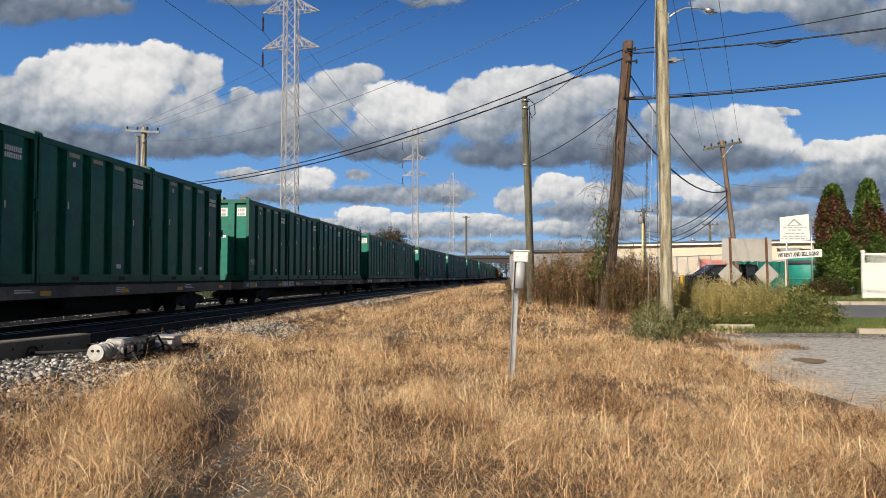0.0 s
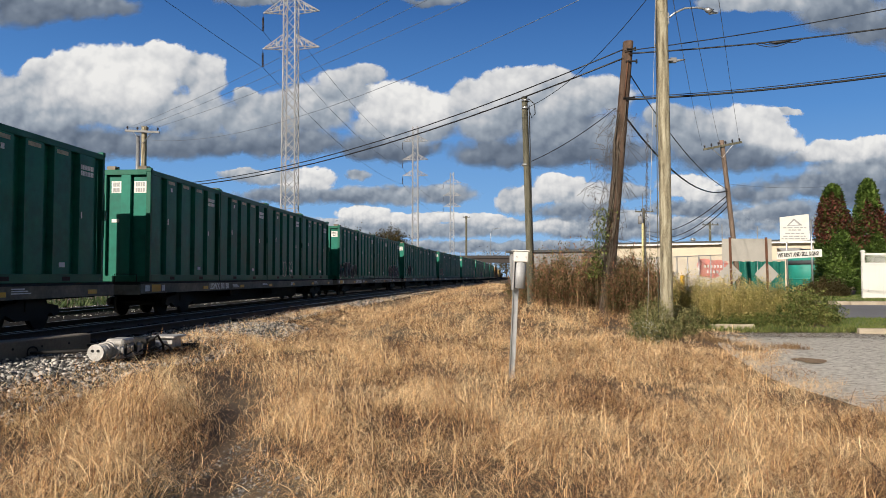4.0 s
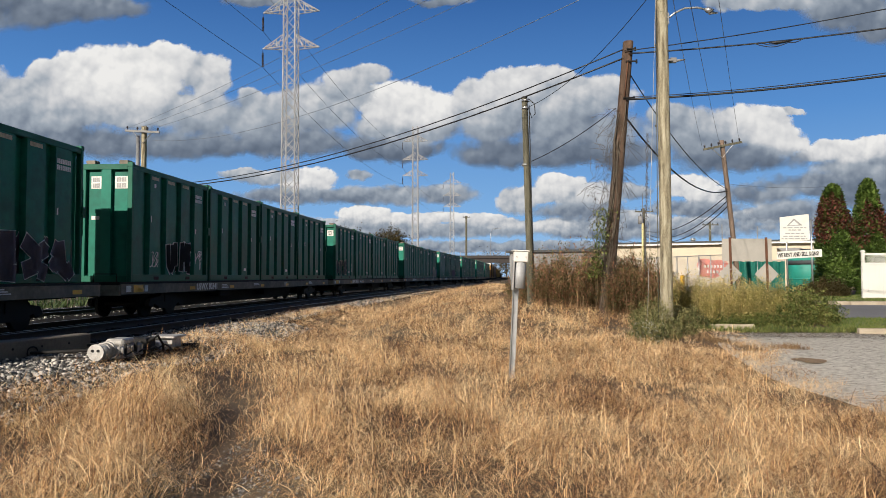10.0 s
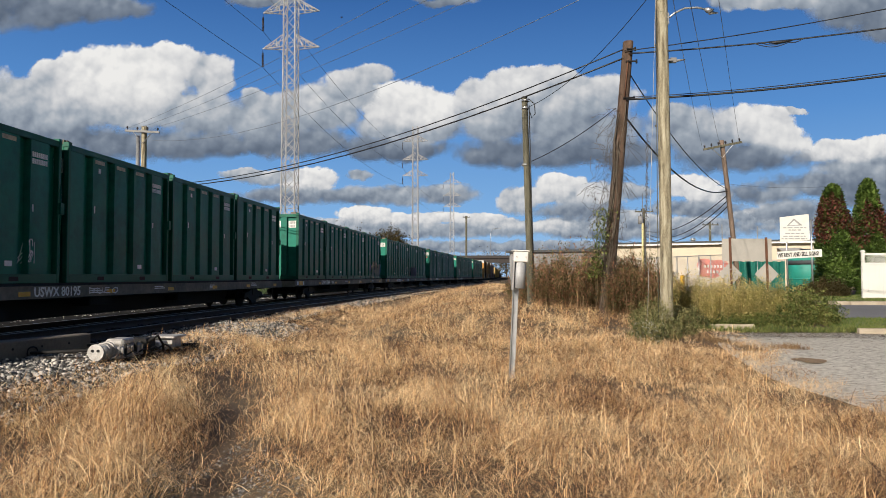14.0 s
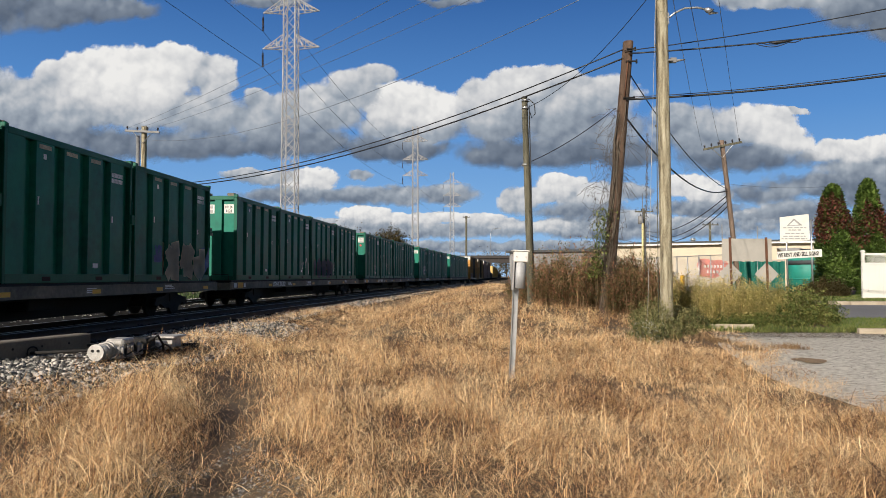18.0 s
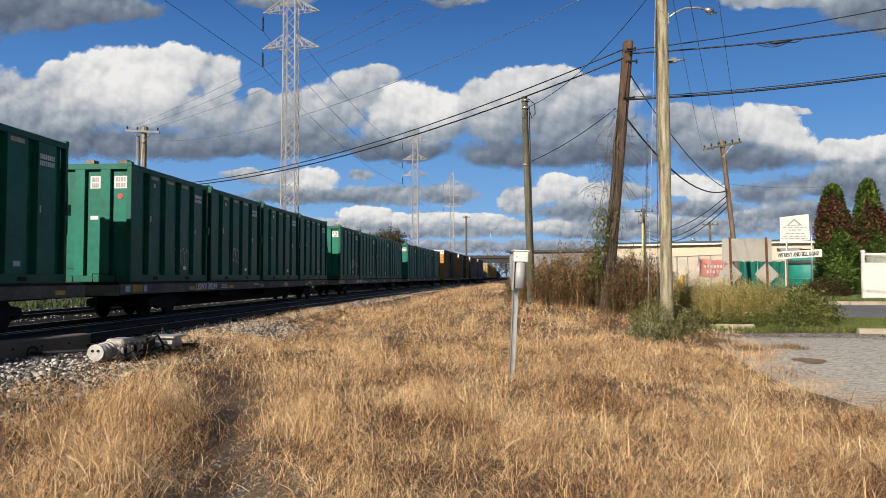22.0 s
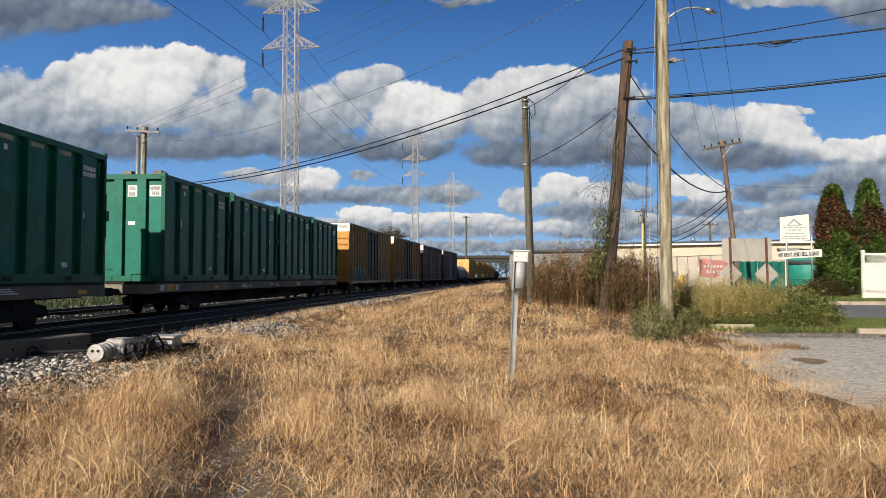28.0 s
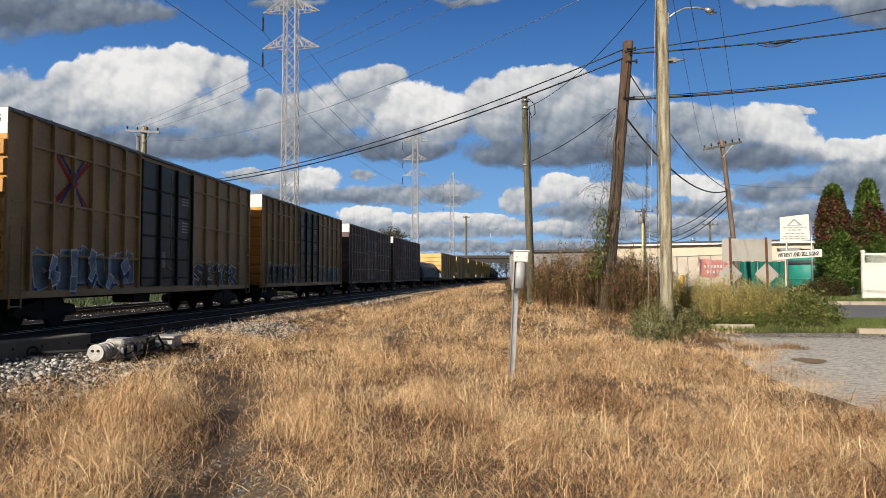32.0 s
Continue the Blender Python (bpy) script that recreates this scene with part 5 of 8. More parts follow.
def slim_pole():
    x, y = 2.95, 25.4
    p = thing("utility_pole", "slim weathered grey wooden utility pole with cable clamps", "utility pole", group="utility poles")
    wood_shaft((x + 0.16, y, gz(x, y) - 0.1), (x, y, 7.85), 0.135, 0.105, M_POLE_GREY, p, 3)
    bm = bmesh.new()
    tube(bm, [(x + 0.3, y - 0.14, 0.6), (x + 0.2, y - 0.14, 4), (x + 0.13, y - 0.13, 7.5)], 0.02, 5)
    tube(bm, [(x + 0.1, y - 0.13, 7.75), (x + 0.32, y - 0.15, 7.55), (x + 0.34, y - 0.15, 7.2), (x + 0.22, y - 0.15, 7.05), (x + 0.14, y - 0.14, 7.3)], 0.018, 5)
    part("riser_cable", bm, M_CABLE, p, "black riser cable and loop")
    bm = bmesh.new()
    for z in (7.72, 7.45, 5.4):
        rod(bm, (x - 0.14, y, z - 0.04), (x + 0.16, y, z - 0.04), 0.02)
        rod(bm, (x, y, z - 0.05), (x, y, z + 0.03), 0.125, n=14)
    part("clamp", bm, M_GALV, p)
    return p


def crossarm_pole(name_label, base, top, r, arm, material, tilt=0.0, insulators=4, arm_material=None):
    p = thing("utility_pole", name_label, "utility pole", group="utility poles")
    wood_shaft(base, top, r * 1.15, r, material, p, int(top[0] * 7))
    bm = bmesh.new()
    z = top[2] - 0.35
    dz = math.tan(radians(tilt)) * arm
    prof = [(-0.05, -0.06), (0.05, -0.06), (0.05, 0.06), (-0.05, 0.06)]
    prism(bm, prof, "x", -arm, arm)
    a = part("crossarm", bm, arm_material or material, p)
    a.matrix_basis = pose(top[0], top[1] - r - 0.06, z, 0, -tilt, 0)
    for k in range(insulators):
        u = -arm + 0.1 + (2 * arm - 0.2) * k / (insulators - 1)
        bm = bmesh.new()
        rod(bm, (0, 0, 0.06), (0, 0, 0.2), 0.03, n=8)
        rod(bm, (0, 0, 0.14), (0, 0, 0.26), 0.065, 0.04, n=8)
        i = part("insulator", bm, M_CERAMIC, a)
        i.location = (u, 0, 0)
    for s in (-1, 1):
        bm = bmesh.new()
        rod(bm, (top[0], top[1] - r - 0.02, z - 0.7), (top[0] + s * arm * 0.55, top[1] - r - 0.06, z + s * dz * 0.55 - 0.05), 0.02, n=6)
        part("brace", bm, M_GALV, p)
    return p


street_light_pole()
leaning_pole()
slim_pole()
crossarm_pole("leaning wooden utility pole with a crossarm and insulators", (17.5, 42, 0.1), (16.5, 42, 9.45), 0.13, 1.15, M_POLE_FADED, tilt=11, insulators=6, arm_material=M_POLE_GREY)
crossarm_pole("tall wooden pole with a crossarm beyond the railway", (-17.75, 42, -0.3), (-17.75, 42, 10.3), 0.15, 1.0, M_POLE, tilt=-3, insulators=4, arm_material=M_GREY)
crossarm_pole("far wooden utility pole with a transformer", (19.8, 70, 0.3), (19.75, 70, 8.1), 0.13, 0.9, M_POLE_GREY)
crossarm_pole("small distant utility pole with a crossarm", (33.0, 88, 0.3), (33.0, 88, 8.1), 0.14, 1.0, M_POLE_GREY)
crossarm_pole("distant wooden pole beside the railway", (5.4, 165, 0), (5.4, 165, 15.4), 0.22, 0.8, M_POLE_GREY)


def steel_mast():
    bm = bmesh.new()
    rod(bm, (-18.15, 42.1, -0.3), (-18.12, 42.1, 9.75), 0.13, 0.12, n=14)
    solid("steel_mast", bm, M_GALV, "pale steel mast beside a wooden pole beyond the railway", "mast")


steel_mast()


def pole_transformer(x, y, z):
    t = thing("transformer", "grey can transformer on a distant pole", "transformer", pose(x, y, z))
    bm = bmesh.new()
    rod(bm, (0, 0, -0.4), (0, 0, 0.4), 0.26, n=16)
    part("tank", bm, M_GREY, t)
    bm = bmesh.new()
    rod(bm, (0, 0, 0.4), (0, 0, 0.62), 0.06)
    part("bushing", bm, M_CERAMIC, t)


pole_transformer(19.35, 69.6, 6.9)


def guy_guard():
    g = thing("guy_wire", "guy wire with a yellow plastic guard", "guy wire")
    a, b = Vector((6.6, 23.6, 0.3)), Vector((6.95, 24.6, 9.0))
    bm = bmesh.new()
    rod(bm, a, a.lerp(b, 0.45), 0.012, n=5)
    part("strand", bm, M_WIRE, g)
    bm = bmesh.new()
    rod(bm, a.lerp(b, 0.06), a.lerp(b, 0.33), 0.034, n=10)
    part("guard", bm, plain("pale_yellow_plastic", (0.6, 0.52, 0.25), 0.5), g, "pale yellow guard tube")


guy_guard()

wire("cable", (5.98, 22.85, 8.52), (-17.75, 42, 6.62), 1.0, 0.028, M_CABLE, "thick black aerial cable crossing the railway")
wire("cable", (6.0, 22.85, 8.82), (-17.75, 42, 6.75), 1.03, 0.022, M_CABLE, "black aerial cable crossing the railway")
wire("cable", (6.0, 22.8, 8.6), (15.0, 20.6, 8.95), 0.12, 0.026, M_CABLE, "thick black aerial cable beside the lot")
wire("cable", (5.87, 22.80, 8.68), (15.14, 22.00, 10.02), 0.1, 0.018, M_CABLE, "thin black aerial cable beside the lot")
wire("cable", (5.9, 22.8, 7.1), (15.0, 20.6, 7.55), 0.14, 0.036, M_CABLE, "thick black aerial cable beside the lot")
wire("cable", (5.9, 22.8, 7.17), (15.0, 20.6, 7.64), 0.14, 0.014, M_CABLE, "messenger wire over a black cable")
wire("cable", (5.75, 23.1, 6.9), (16.75, 41.9, 6.45), 1.0, 0.034, M_CABLE, "black service cable between two poles")
wire("cable", (6.0, 23.1, 8.2), (16.75, 41.9, 6.55), 0.6, 0.02, M_CABLE, "thin black service cable between two poles")
wire("cable", (5.6, 22.9, 6.85), (3.0, 25.4, 5.45), 0.15, 0.015, M_CABLE, "thin service wire between two poles")
wire("cable", (3.05, 25.3, 7.45), (5.75, 19.0, 9.2), 0.42, 0.011, M_CABLE, "twisted service wire rising to a pole")
for k, (dz, sag) in enumerate(((6.2, 0.9), (5.9, 1.2), (5.6, 1.3))):
    wire("cable", (16.8 + 0.03 * k, 41.9, dz), (19.8, 69.9, 5.9 - 0.25 * k), sag, 0.03, M_CABLE, "drooping black cable between street poles")
for a, b in (((15.31, 41.90, 9.13), (3.83, 12.00, 6.71)), ((16.35, 41.90, 9.33), (4.11, 12.00, 6.71)), ((17.55, 41.90, 9.33), (4.64, 12.00, 6.71))):
    wire("wire", a, b, 0.2, 0.0065, M_WIRE, "thin bare power wire")
for x0, x1, y1, z1, s in ((-18.6, 8.4, 9.0, 10.2, 0.5), (-17.9, 9.8, 9.0, 10.2, 0.5), (-17.0, 11.0, 9.0, 10.2, 0.6), (-17.7, 3.56, 14.0, 7.31, 1.1)):
    wire("wire", (x0, 41.9, 10.2 if s < 1 else 9.5), (x1, y1, z1), s, 0.0075, M_WIRE, "thin bare power wire over the railway")
wire("wire", (16.5, 42, 6.9), (34, 60, 9.2), 0.3, 0.01, M_WIRE, "thin bare wire behind the street")


def cable_splice():
    """A spliced stretch of the aerial cable with drip loops under it."""
    sp = thing("cable_splice", "black cable splice with drooping loops on the aerial cable", "cable splice")
    a, b = Vector((6.0, 22.8, 8.6)), Vector((15.0, 20.6, 8.95))
    def at(t, dz=0.0):
        p = a.lerp(b, t)
        return (p.x, p.y, p.z - 0.48 * t * (1 - t) + dz)
    bm = bmesh.new()
    tube(bm, [at(0.455, -0.01), at(0.475, -0.03), at(0.5, -0.03), at(0.52, -0.01)], [0.03, 0.05, 0.05, 0.03], 8)
    part("closure", bm, M_CABLE, sp)
    for t0, t1, dip in ((0.41, 0.53, 0.16), (0.43, 0.51, 0.1), (0.5, 0.56, 0.09)):
        bm = bmesh.new()
        tube(bm, [at(t0 + (t1 - t0) * k / 10, -dip * math.sin(math.pi * k / 10)) for k in range(11)], 0.014, 5)
        part("drip_loop", bm, M_CABLE, sp)


cable_splice()
wire("wire", (5.67, 18.70, 9.21), (5.30, 18.55, 0.10), 0.0, 0.006, M_SIGNBACK, "pale bare wire hanging beside the street pole")


# ---------------------------------------------------------------- lattice towers
def lattice_tower():
    t = thing("lattice_tower", "tall galvanised steel lattice transmission tower", "transmission tower", group="transmission towers")
    top, levels, w0, w1 = 36.0, 26, 0.74, 0.6
    def half(z):
        return w0 + (w1 - w0) * min(1, z / 25.0)
    for sx in (-1, 1):
        for sy in (-1, 1):
            bm = bmesh.new()
            zs = [0, 8, 16, 25, 36]
            for a, b in zip(zs, zs[1:]):
                rod(bm, (sx * half(a), sy * half(a), a), (sx * half(b), sy * half(b), b), 0.07, n=4)
            part("leg", bm, M_LATTICE, t)
    faces = [((-1, -1), (1, -1)), ((1, -1), (1, 1)), ((1, 1), (-1, 1)), ((-1, 1), (-1, -1))]
    for (ax, ay), (bx, by) in faces:
        bm = bmesh.new()
        for k in range(levels):
            z0, z1 = top * k / levels, top * (k + 1) / levels
            h0, h1 = half(z0), half(z1)
            rod(bm, (ax * h0, ay * h0, z0), (bx * h1, by * h1, z1), 0.034, n=4)
            rod(bm, (bx * h0, by * h0, z0), (ax * h1, ay * h1, z1), 0.034, n=4)
            if k % 3 == 0:
                rod(bm, (ax * h0, ay * h0, z0), (bx * h0, by * h0, z0), 0.03, n=4)
        o = part("bracing", bm, M_LATTICE, t)
        o["kind"] = "stuff"
    for z in (24.6, 28.3, 32.6):
        for s in (-1, 1):
            bm = bmesh.new()
            tip, h = (s * 2.95, 0, z), half(z)
            for sy in (-1, 1):
                rod(bm, (s * h, sy * h, z), tip, 0.055, n=4)
                rod(bm, (s * h, sy * h, z + 1.25), tip, 0.05, n=4)
                for f in (0.33, 0.66):
                    lo = Vector((s * h, sy * h, z)).lerp(Vector(tip), f)
                    hi = Vector((s * h, sy * h, z + 1.25)).lerp(Vector(tip), f)
                    hi0 = Vector((s * h, sy * h, z + 1.25)).lerp(Vector(tip), f - 0.33)
                    rod(bm, lo, hi, 0.045, n=4)
                    rod(bm, lo, hi0, 0.045, n=4)
            part("crossarm", bm, M_LATTICE, t)
        bm = bmesh.new()
        rod(bm, (-2.95, 0, z), (-2.95, 0, z - 0.45), 0.025, n=5)
        rod(bm, (-2.95, 0, z - 0.4), (-2.95, 0, z - 1.9), 0.03, n=5)
        for k in range(9):
            rod(bm, (-2.95, 0, z - 0.45 - 0.16 * k), (-2.95, 0, z - 0.55 - 0.16 * k), 0.07, 0.13, n=10)
        part("insulator_string", bm, M_CERAMIC, t)
    return t


TOWERS = [(-29.0, -62.0), (-15.45, 71.6), (-6.4, 163.6), (3.0, 237.0)]
first = lattice_tower()
for i, (x, y) in enumerate(TOWERS):
    m = pose(x, y, 0, 0, 0, -6)
    if i == 0:
        first.matrix_world = m
    else:
        copy_thing(first, m)
for (ax, ay), (bx, by) in zip(TOWERS, TOWERS[1:]):
    for z in (24.6, 28.3, 32.6):
        wire("conductor", (ax - 2.93, ay + 0.3, z - 1.9), (bx - 2.93, by + 0.3, z - 1.9), 2.0, 0.022, M_CABLE, "transmission line conductor between towers", steps=24)


# ---------------------------------------------------------------- trackside equipment
M_ZINC = surface("dull_zinc", [(0.3, (0.3, 0.31, 0.32)), (0.7, (0.46, 0.47, 0.48))], 0.6, 0.25, scale=6)


def pedestal():
    x, y = 1.07, 11.2
    p = thing("marker_post", "galvanised cable marker post with a white capped housing", "cable pedestal", pose(x, y, gz(x, y), 0, 2.8, 0))
    bm = bmesh.new()
    for x0, x1, y0, y1 in ((-0.045, 0.045, 0.0, 0.012), (-0.045, -0.033, -0.035, 0.0), (0.033, 0.045, -0.035, 0.0)):
        box(bm, x0, x1, y0, y1, -0.2, 1.98)
    part("post", bm, M_GALV, p, "galvanised channel post")
    bm = bmesh.new()
    prof = [(0.09 * math.cos(a) + 0.05, 0.085 * math.sin(a) - 0.05) for a in np.linspace(0, math.tau, 19)[:-1]]
    prism(bm, prof, "z", 1.41, 1.84)
    o = part("housing", bm, M_ZINC, p, "rounded galvanised housing")
    o.data.shade_smooth()
    bm = bmesh.new()
    box(bm, -0.066, -0.045, -0.14, 0.05, 1.38, 1.84)
    part("back_plate", bm, M_BARS, p, "dark back plate")
    bm = bmesh.new()
    box(bm, -0.06, 0.16, -0.15, 0.06, 1.82, 1.985)
    part("cap", bm, M_WHITE, p, "white cap", bevel=0.012)
    bm = bmesh.new()
    box(bm, -0.085, 0.178, -0.165, 0.075, 1.986, 2.005)
    part("lid", bm, M_WHITE, p, bevel=0.004)
    for xx, zz in ((-0.02, 1.9), (0.12, 1.9)):
        bm = bmesh.new()
        rod(bm, (xx, -0.155, zz), (xx, -0.178, zz), 0.009, n=8)
        part("bolt", bm, M_BARS, p)
    return p


pedestal()
M_ALU = surface("silver_painted_casting", [(0.25, (0.12, 0.11, 0.1)), (0.5, (0.4, 0.385, 0.36)), (0.75, (0.6, 0.58, 0.55))], 0.5, 0.2, scale=5, bump=0.2)


def switch_machine():
    """Laid along the track: its own y runs away from the viewer."""
    s = thing("switch_machine", "silver painted electric switch machine on dark timbers", "switch machine", pose(-5.14, 11.0, 0.06, 0, 0, -3))
    s.scale = (0.86, 0.84, 0.86)
    bm = bmesh.new()
    for y in (0.15, 0.95, 2.3, 3.0):
        box(bm, -1.5, 0.4, y, y + 0.24, -0.12, 0.08)
    part("timber", bm, M_TIE, s)
    bm = bmesh.new()
    rod(bm, (0, -0.42, 0.24), (0, -0.02, 0.24), 0.135, n=24)
    rod(bm, (0, -0.44, 0.24), (0, -0.4, 0.24), 0.145, n=24)
    rod(bm, (0, -0.22, 0.24), (0, -0.19, 0.24), 0.15, n=24)
    rod(bm, (0, -0.08, 0.24), (0, -0.04, 0.24), 0.16, n=24)
    part("motor", bm, M_ALU, s, "silver motor drum")
    for dx in (-0.05, 0.05):
        bm = bmesh.new()
        rod(bm, (dx, -0.44, 0.27), (dx, -0.455, 0.27), 0.025, n=10)
        part("plug", bm, M_BLACK, s)
    bm = bmesh.new()
    box(bm, -0.22, 0.22, -0.02, 0.86, 0.08, 0.3)
    part("gear_case", bm, M_ALU, s, bevel=0.03)
    bm = bmesh.new()
    box(bm, -0.17, 0.17, 0.2, 0.68, 0.305, 0.42)
    part("case_lid", bm, M_ALU, s, "pale lid", bevel=0.035)
    for y in (0.02, 0.2, 0.38, 0.56, 0.74):
        bm = bmesh.new()
        box(bm, 0.222, 0.262, y, y + 0.05, 0.09, 0.29)
        part("case_rib", bm, M_ALU, s, bevel=0.01)
        bm = bmesh.new()
        rod(bm, (0.19, y + 0.025, 0.3), (0.19, y + 0.025, 0.335), 0.02, n=6)
        part("bolt", bm, M_ALU, s)
    bm = bmesh.new()
    rod(bm, (0.225, 0.12, 0.2), (0.245, 0.12, 0.2), 0.06, n=12)
    rod(bm, (0.225, 0.48, 0.18), (0.245, 0.48, 0.18), 0.045, n=12)
    part("cover_plate", bm, M_BLACK, s, "dark round cover")
    for y in (0.1, 0.5, 0.9):
        bm = bmesh.new()
        box(bm, 0.222, 0.275, y, y + 0.05, 0.14, 0.34)
        part("lid_clamp", bm, M_BLACK, s, bevel=0.01)
    for k in range(5):
        bm = bmesh.new()
        y = -0.3 + 0.45 * k
        tube(bm, [(0.18, y, 0.1), (0.33, y + 0.1, 0.2), (0.36, y + 0.3, 0.12), (0.3, y + 0.5, 0.02), (0.2, y + 0.62, 0.05)], 0.018)
        part("hose", bm, M_CABLE, s, "black rubber hose")
    bm = bmesh.new()
    box(bm, -0.2, 0.2, 1.05, 1.45, 0.08, 0.36)
    rod(bm, (0.1, 1.0, 0.3), (0.16, 1.7, 0.1), 0.03)
    rod(bm, (-0.1, 1.0, 0.34), (0.0, 1.8, 0.3), 0.04)
    tube(bm, [(0.2, 1.1, 0.3), (0.34, 1.25, 0.4), (0.34, 1.5, 0.2), (0.25, 1.7, 0.05)], 0.025)
    part("linkage", bm, M_BLACK, s, "dark linkage and hoses")
    bm = bmesh.new()
    box(bm, -0.2, 0.2, 1.6, 2.05, 0.04, 0.24)
    part("circuit_case", bm, M_ALU, s, bevel=0.03)
    bm = bmesh.new()
    box(bm, -0.26, 0.3, 2.1, 2.75, 0.27, 0.315)
    box(bm, -0.18, 0.22, 2.2, 2.65, 0.04, 0.27)
    part("junction_box", bm, M_ALU, s, "pale flat-lidded junction box", bevel=0.012)
    bm = bmesh.new()
    rod(bm, (-0.2, 0.55, 0.2), (-1.9, 0.5, 0.12), 0.03)
    rod(bm, (-0.2, 1.9, 0.2), (-1.9, 1.85, 0.12), 0.03)
    part("throw_rod", bm, M_BLACK, s)
    return s


switch_machine()


def crossing_slab():
    a, b = Vector((-7.95, 7.2, 0)), Vector((-6.24, 12.7, 0))
    h = math.degrees(math.atan2(b.x - a.x, b.y - a.y))
    s = thing("concrete_beam", "grey concrete beam lying beside the rails", "concrete beam", pose(a.x, a.y, 0.06, 0, 0, -h))
    n = (b - a).length
    bm = bmesh.new()
    box(bm, -0.3, 0.0, 0, n, 0, 0.33)
    part("beam", bm, M_SLAB, s, bevel=0.02)
    bm = bmesh.new()
    tube(bm, [(0.02, n - 1.25 + 0.1 * math.cos(a_), 0.12 + 0.09 * math.sin(a_)) for a_ in np.linspace(0, 5.9, 14)], 0.012)
    part("lifting_ring", bm, M_BLACK, s, "black iron lifting ring")
    for k in range(6):
        bm = bmesh.new()
        rod(bm, (0.001, n - 0.5 - 0.55 * k, 0.2), (0.006, n - 0.5 - 0.55 * k, 0.2), 0.02, n=8)
        part("bolt_hole", bm, M_BLACK, s)


crossing_slab()


# ---------------------------------------------------------------- lot, road signs, fence
def wheel_stop(x, y, turn, length=1.8):
    s = tagged(new("wheel_stop"), "worn concrete wheel stop at the edge of the lot", "wheel stop", "wheel stops")
    s.matrix_world = pose(x, y, gz(x, y) + 0.02, 0, 0, turn)
    bm = bmesh.new()
    prism(bm, [(-0.09, 0), (0.09, 0), (0.06, 0.15), (-0.06, 0.15)], "x", -length / 2, length / 2)
    part("block", bm, M_CONCRETE, s, bevel=0.015)
    for u in (-0.3, 0.3):
        bm = bmesh.new()
        rod(bm, (u * length, 0, 0.149), (u * length, 0, 0.154), 0.02, n=8)
        part("pin_hole", bm, M_BLACK, s)


wheel_stop(8.1, 20.4, -4, 1.5)
wheel_stop(11.85, 18.75, -10)


def road_sign_backs():
    """Back of a wide guide sign and two warning diamonds on two rusty posts."""
    y = 26.0
    s = thing("road_sign", "backs of a wide road sign and two diamonds on rusty posts", "road sign")
    for x in (10.5, 11.82):
        bm = bmesh.new()
        lean = 0.06
        x0 = x + lean * 0.5
        for a, b, c, d in ((-0.045, 0.045, -0.02, -0.005), (-0.02, 0.02, -0.06, -0.02)):
            prism(bm, [(x0 + a, 0.0), (x0 + b, 0.0), (x - lean * 0.5 + b, 2.82), (x - lean * 0.5 + a, 2.82)], "y", y + c, y + d)
        part("post", bm, M_RUST, s, "rusty channel post")
    bm = bmesh.new()
    box(bm, 10.18, 12.0, y, y + 0.012, 1.95, 2.78)
    part("wide_panel", bm, M_SIGNBACK, s, "bare aluminium back of a wide sign", bevel=0.003)
    for x in (10.47, 11.8):
        bm = bmesh.new()
        r = 0.44
        prism(bm, [(x - r, 1.48), (x, 1.48 - r), (x + r, 1.48), (x, 1.48 + r)], "y", y, y + 0.01)
        d = part("diamond_panel", bm, M_SIGNBACK, s, "bare aluminium back of a diamond sign")
        for z in (1.3, 1.66):
            bm = bmesh.new()
            rod(bm, (x, y - 0.065, z), (x, y - 0.07, z), 0.02, n=8)
            part("bolt", bm, M_GALV, d)


road_sign_backs()


def business_sign():
    y = 40.0
    s = thing("business_sign", "white business sign with a banner on two posts", "sign")
    for x in (19.35, 20.75):
        bm = bmesh.new()
        rod(bm, (x, y + 0.03, 0.3), (x - 0.05, y + 0.03, 4.6), 0.05, n=8)
        part("post", bm, M_GALV, s)
    bm = bmesh.new()
    prism(bm, [(18.93, 3.32), (20.6, 3.42), (20.55, 4.9), (18.93, 4.72)], "y", y - 0.04, y)
    panel = part("panel", bm, M_WHITE, s, "white printed panel")
    bm = bmesh.new()
    prism(bm, [(19.28, 4.22), (20.2, 4.26), (19.72, 4.66)], "y", y - 0.048, y - 0.041)
    part("logo_triangle", bm, M_BARS, panel)
    bm = bmesh.new()
    prism(bm, [(19.42, 4.26), (19.98, 4.3), (19.72, 4.54)], "y", y - 0.054, y - 0.049)
    part("logo_inner", bm, M_WHITE, panel)
    for z, a, b in ((4.1, 19.1, 20.4), (3.97, 19.4, 20.1), (3.78, 19.2, 20.3), (3.62, 19.1, 20.35), (3.48, 19.0, 20.45)):
        bm = bmesh.new()
        k = a
        while k < b:
            wdt = random.uniform(0.12, 0.3)
            box(bm, k, min(b, k + wdt), y - 0.047, y - 0.041, z, z + 0.06)
            k += wdt + 0.06
        part("print_bar", bm, M_BARS, panel)
    bm = bmesh.new()
    prism(bm, [(18.72, 2.36), (21.25, 2.5), (21.25, 2.93), (18.72, 2.78)], "y", y - 0.06, y - 0.045)
    banner = part("banner", bm, M_WHITE, s, "white banner with black capitals")
    letters("banner_text", "WE RENT AND SELL SIGNS!", 0.21, banner, M_INK, pose(18.77, y - 0.064, 2.46, 90, 0, 0) @ pose(0, 0, 0, 0, 0, 3.2) @ Matrix.Diagonal((0.9, 1.5, 1, 1)), bold=0.008)


business_sign()


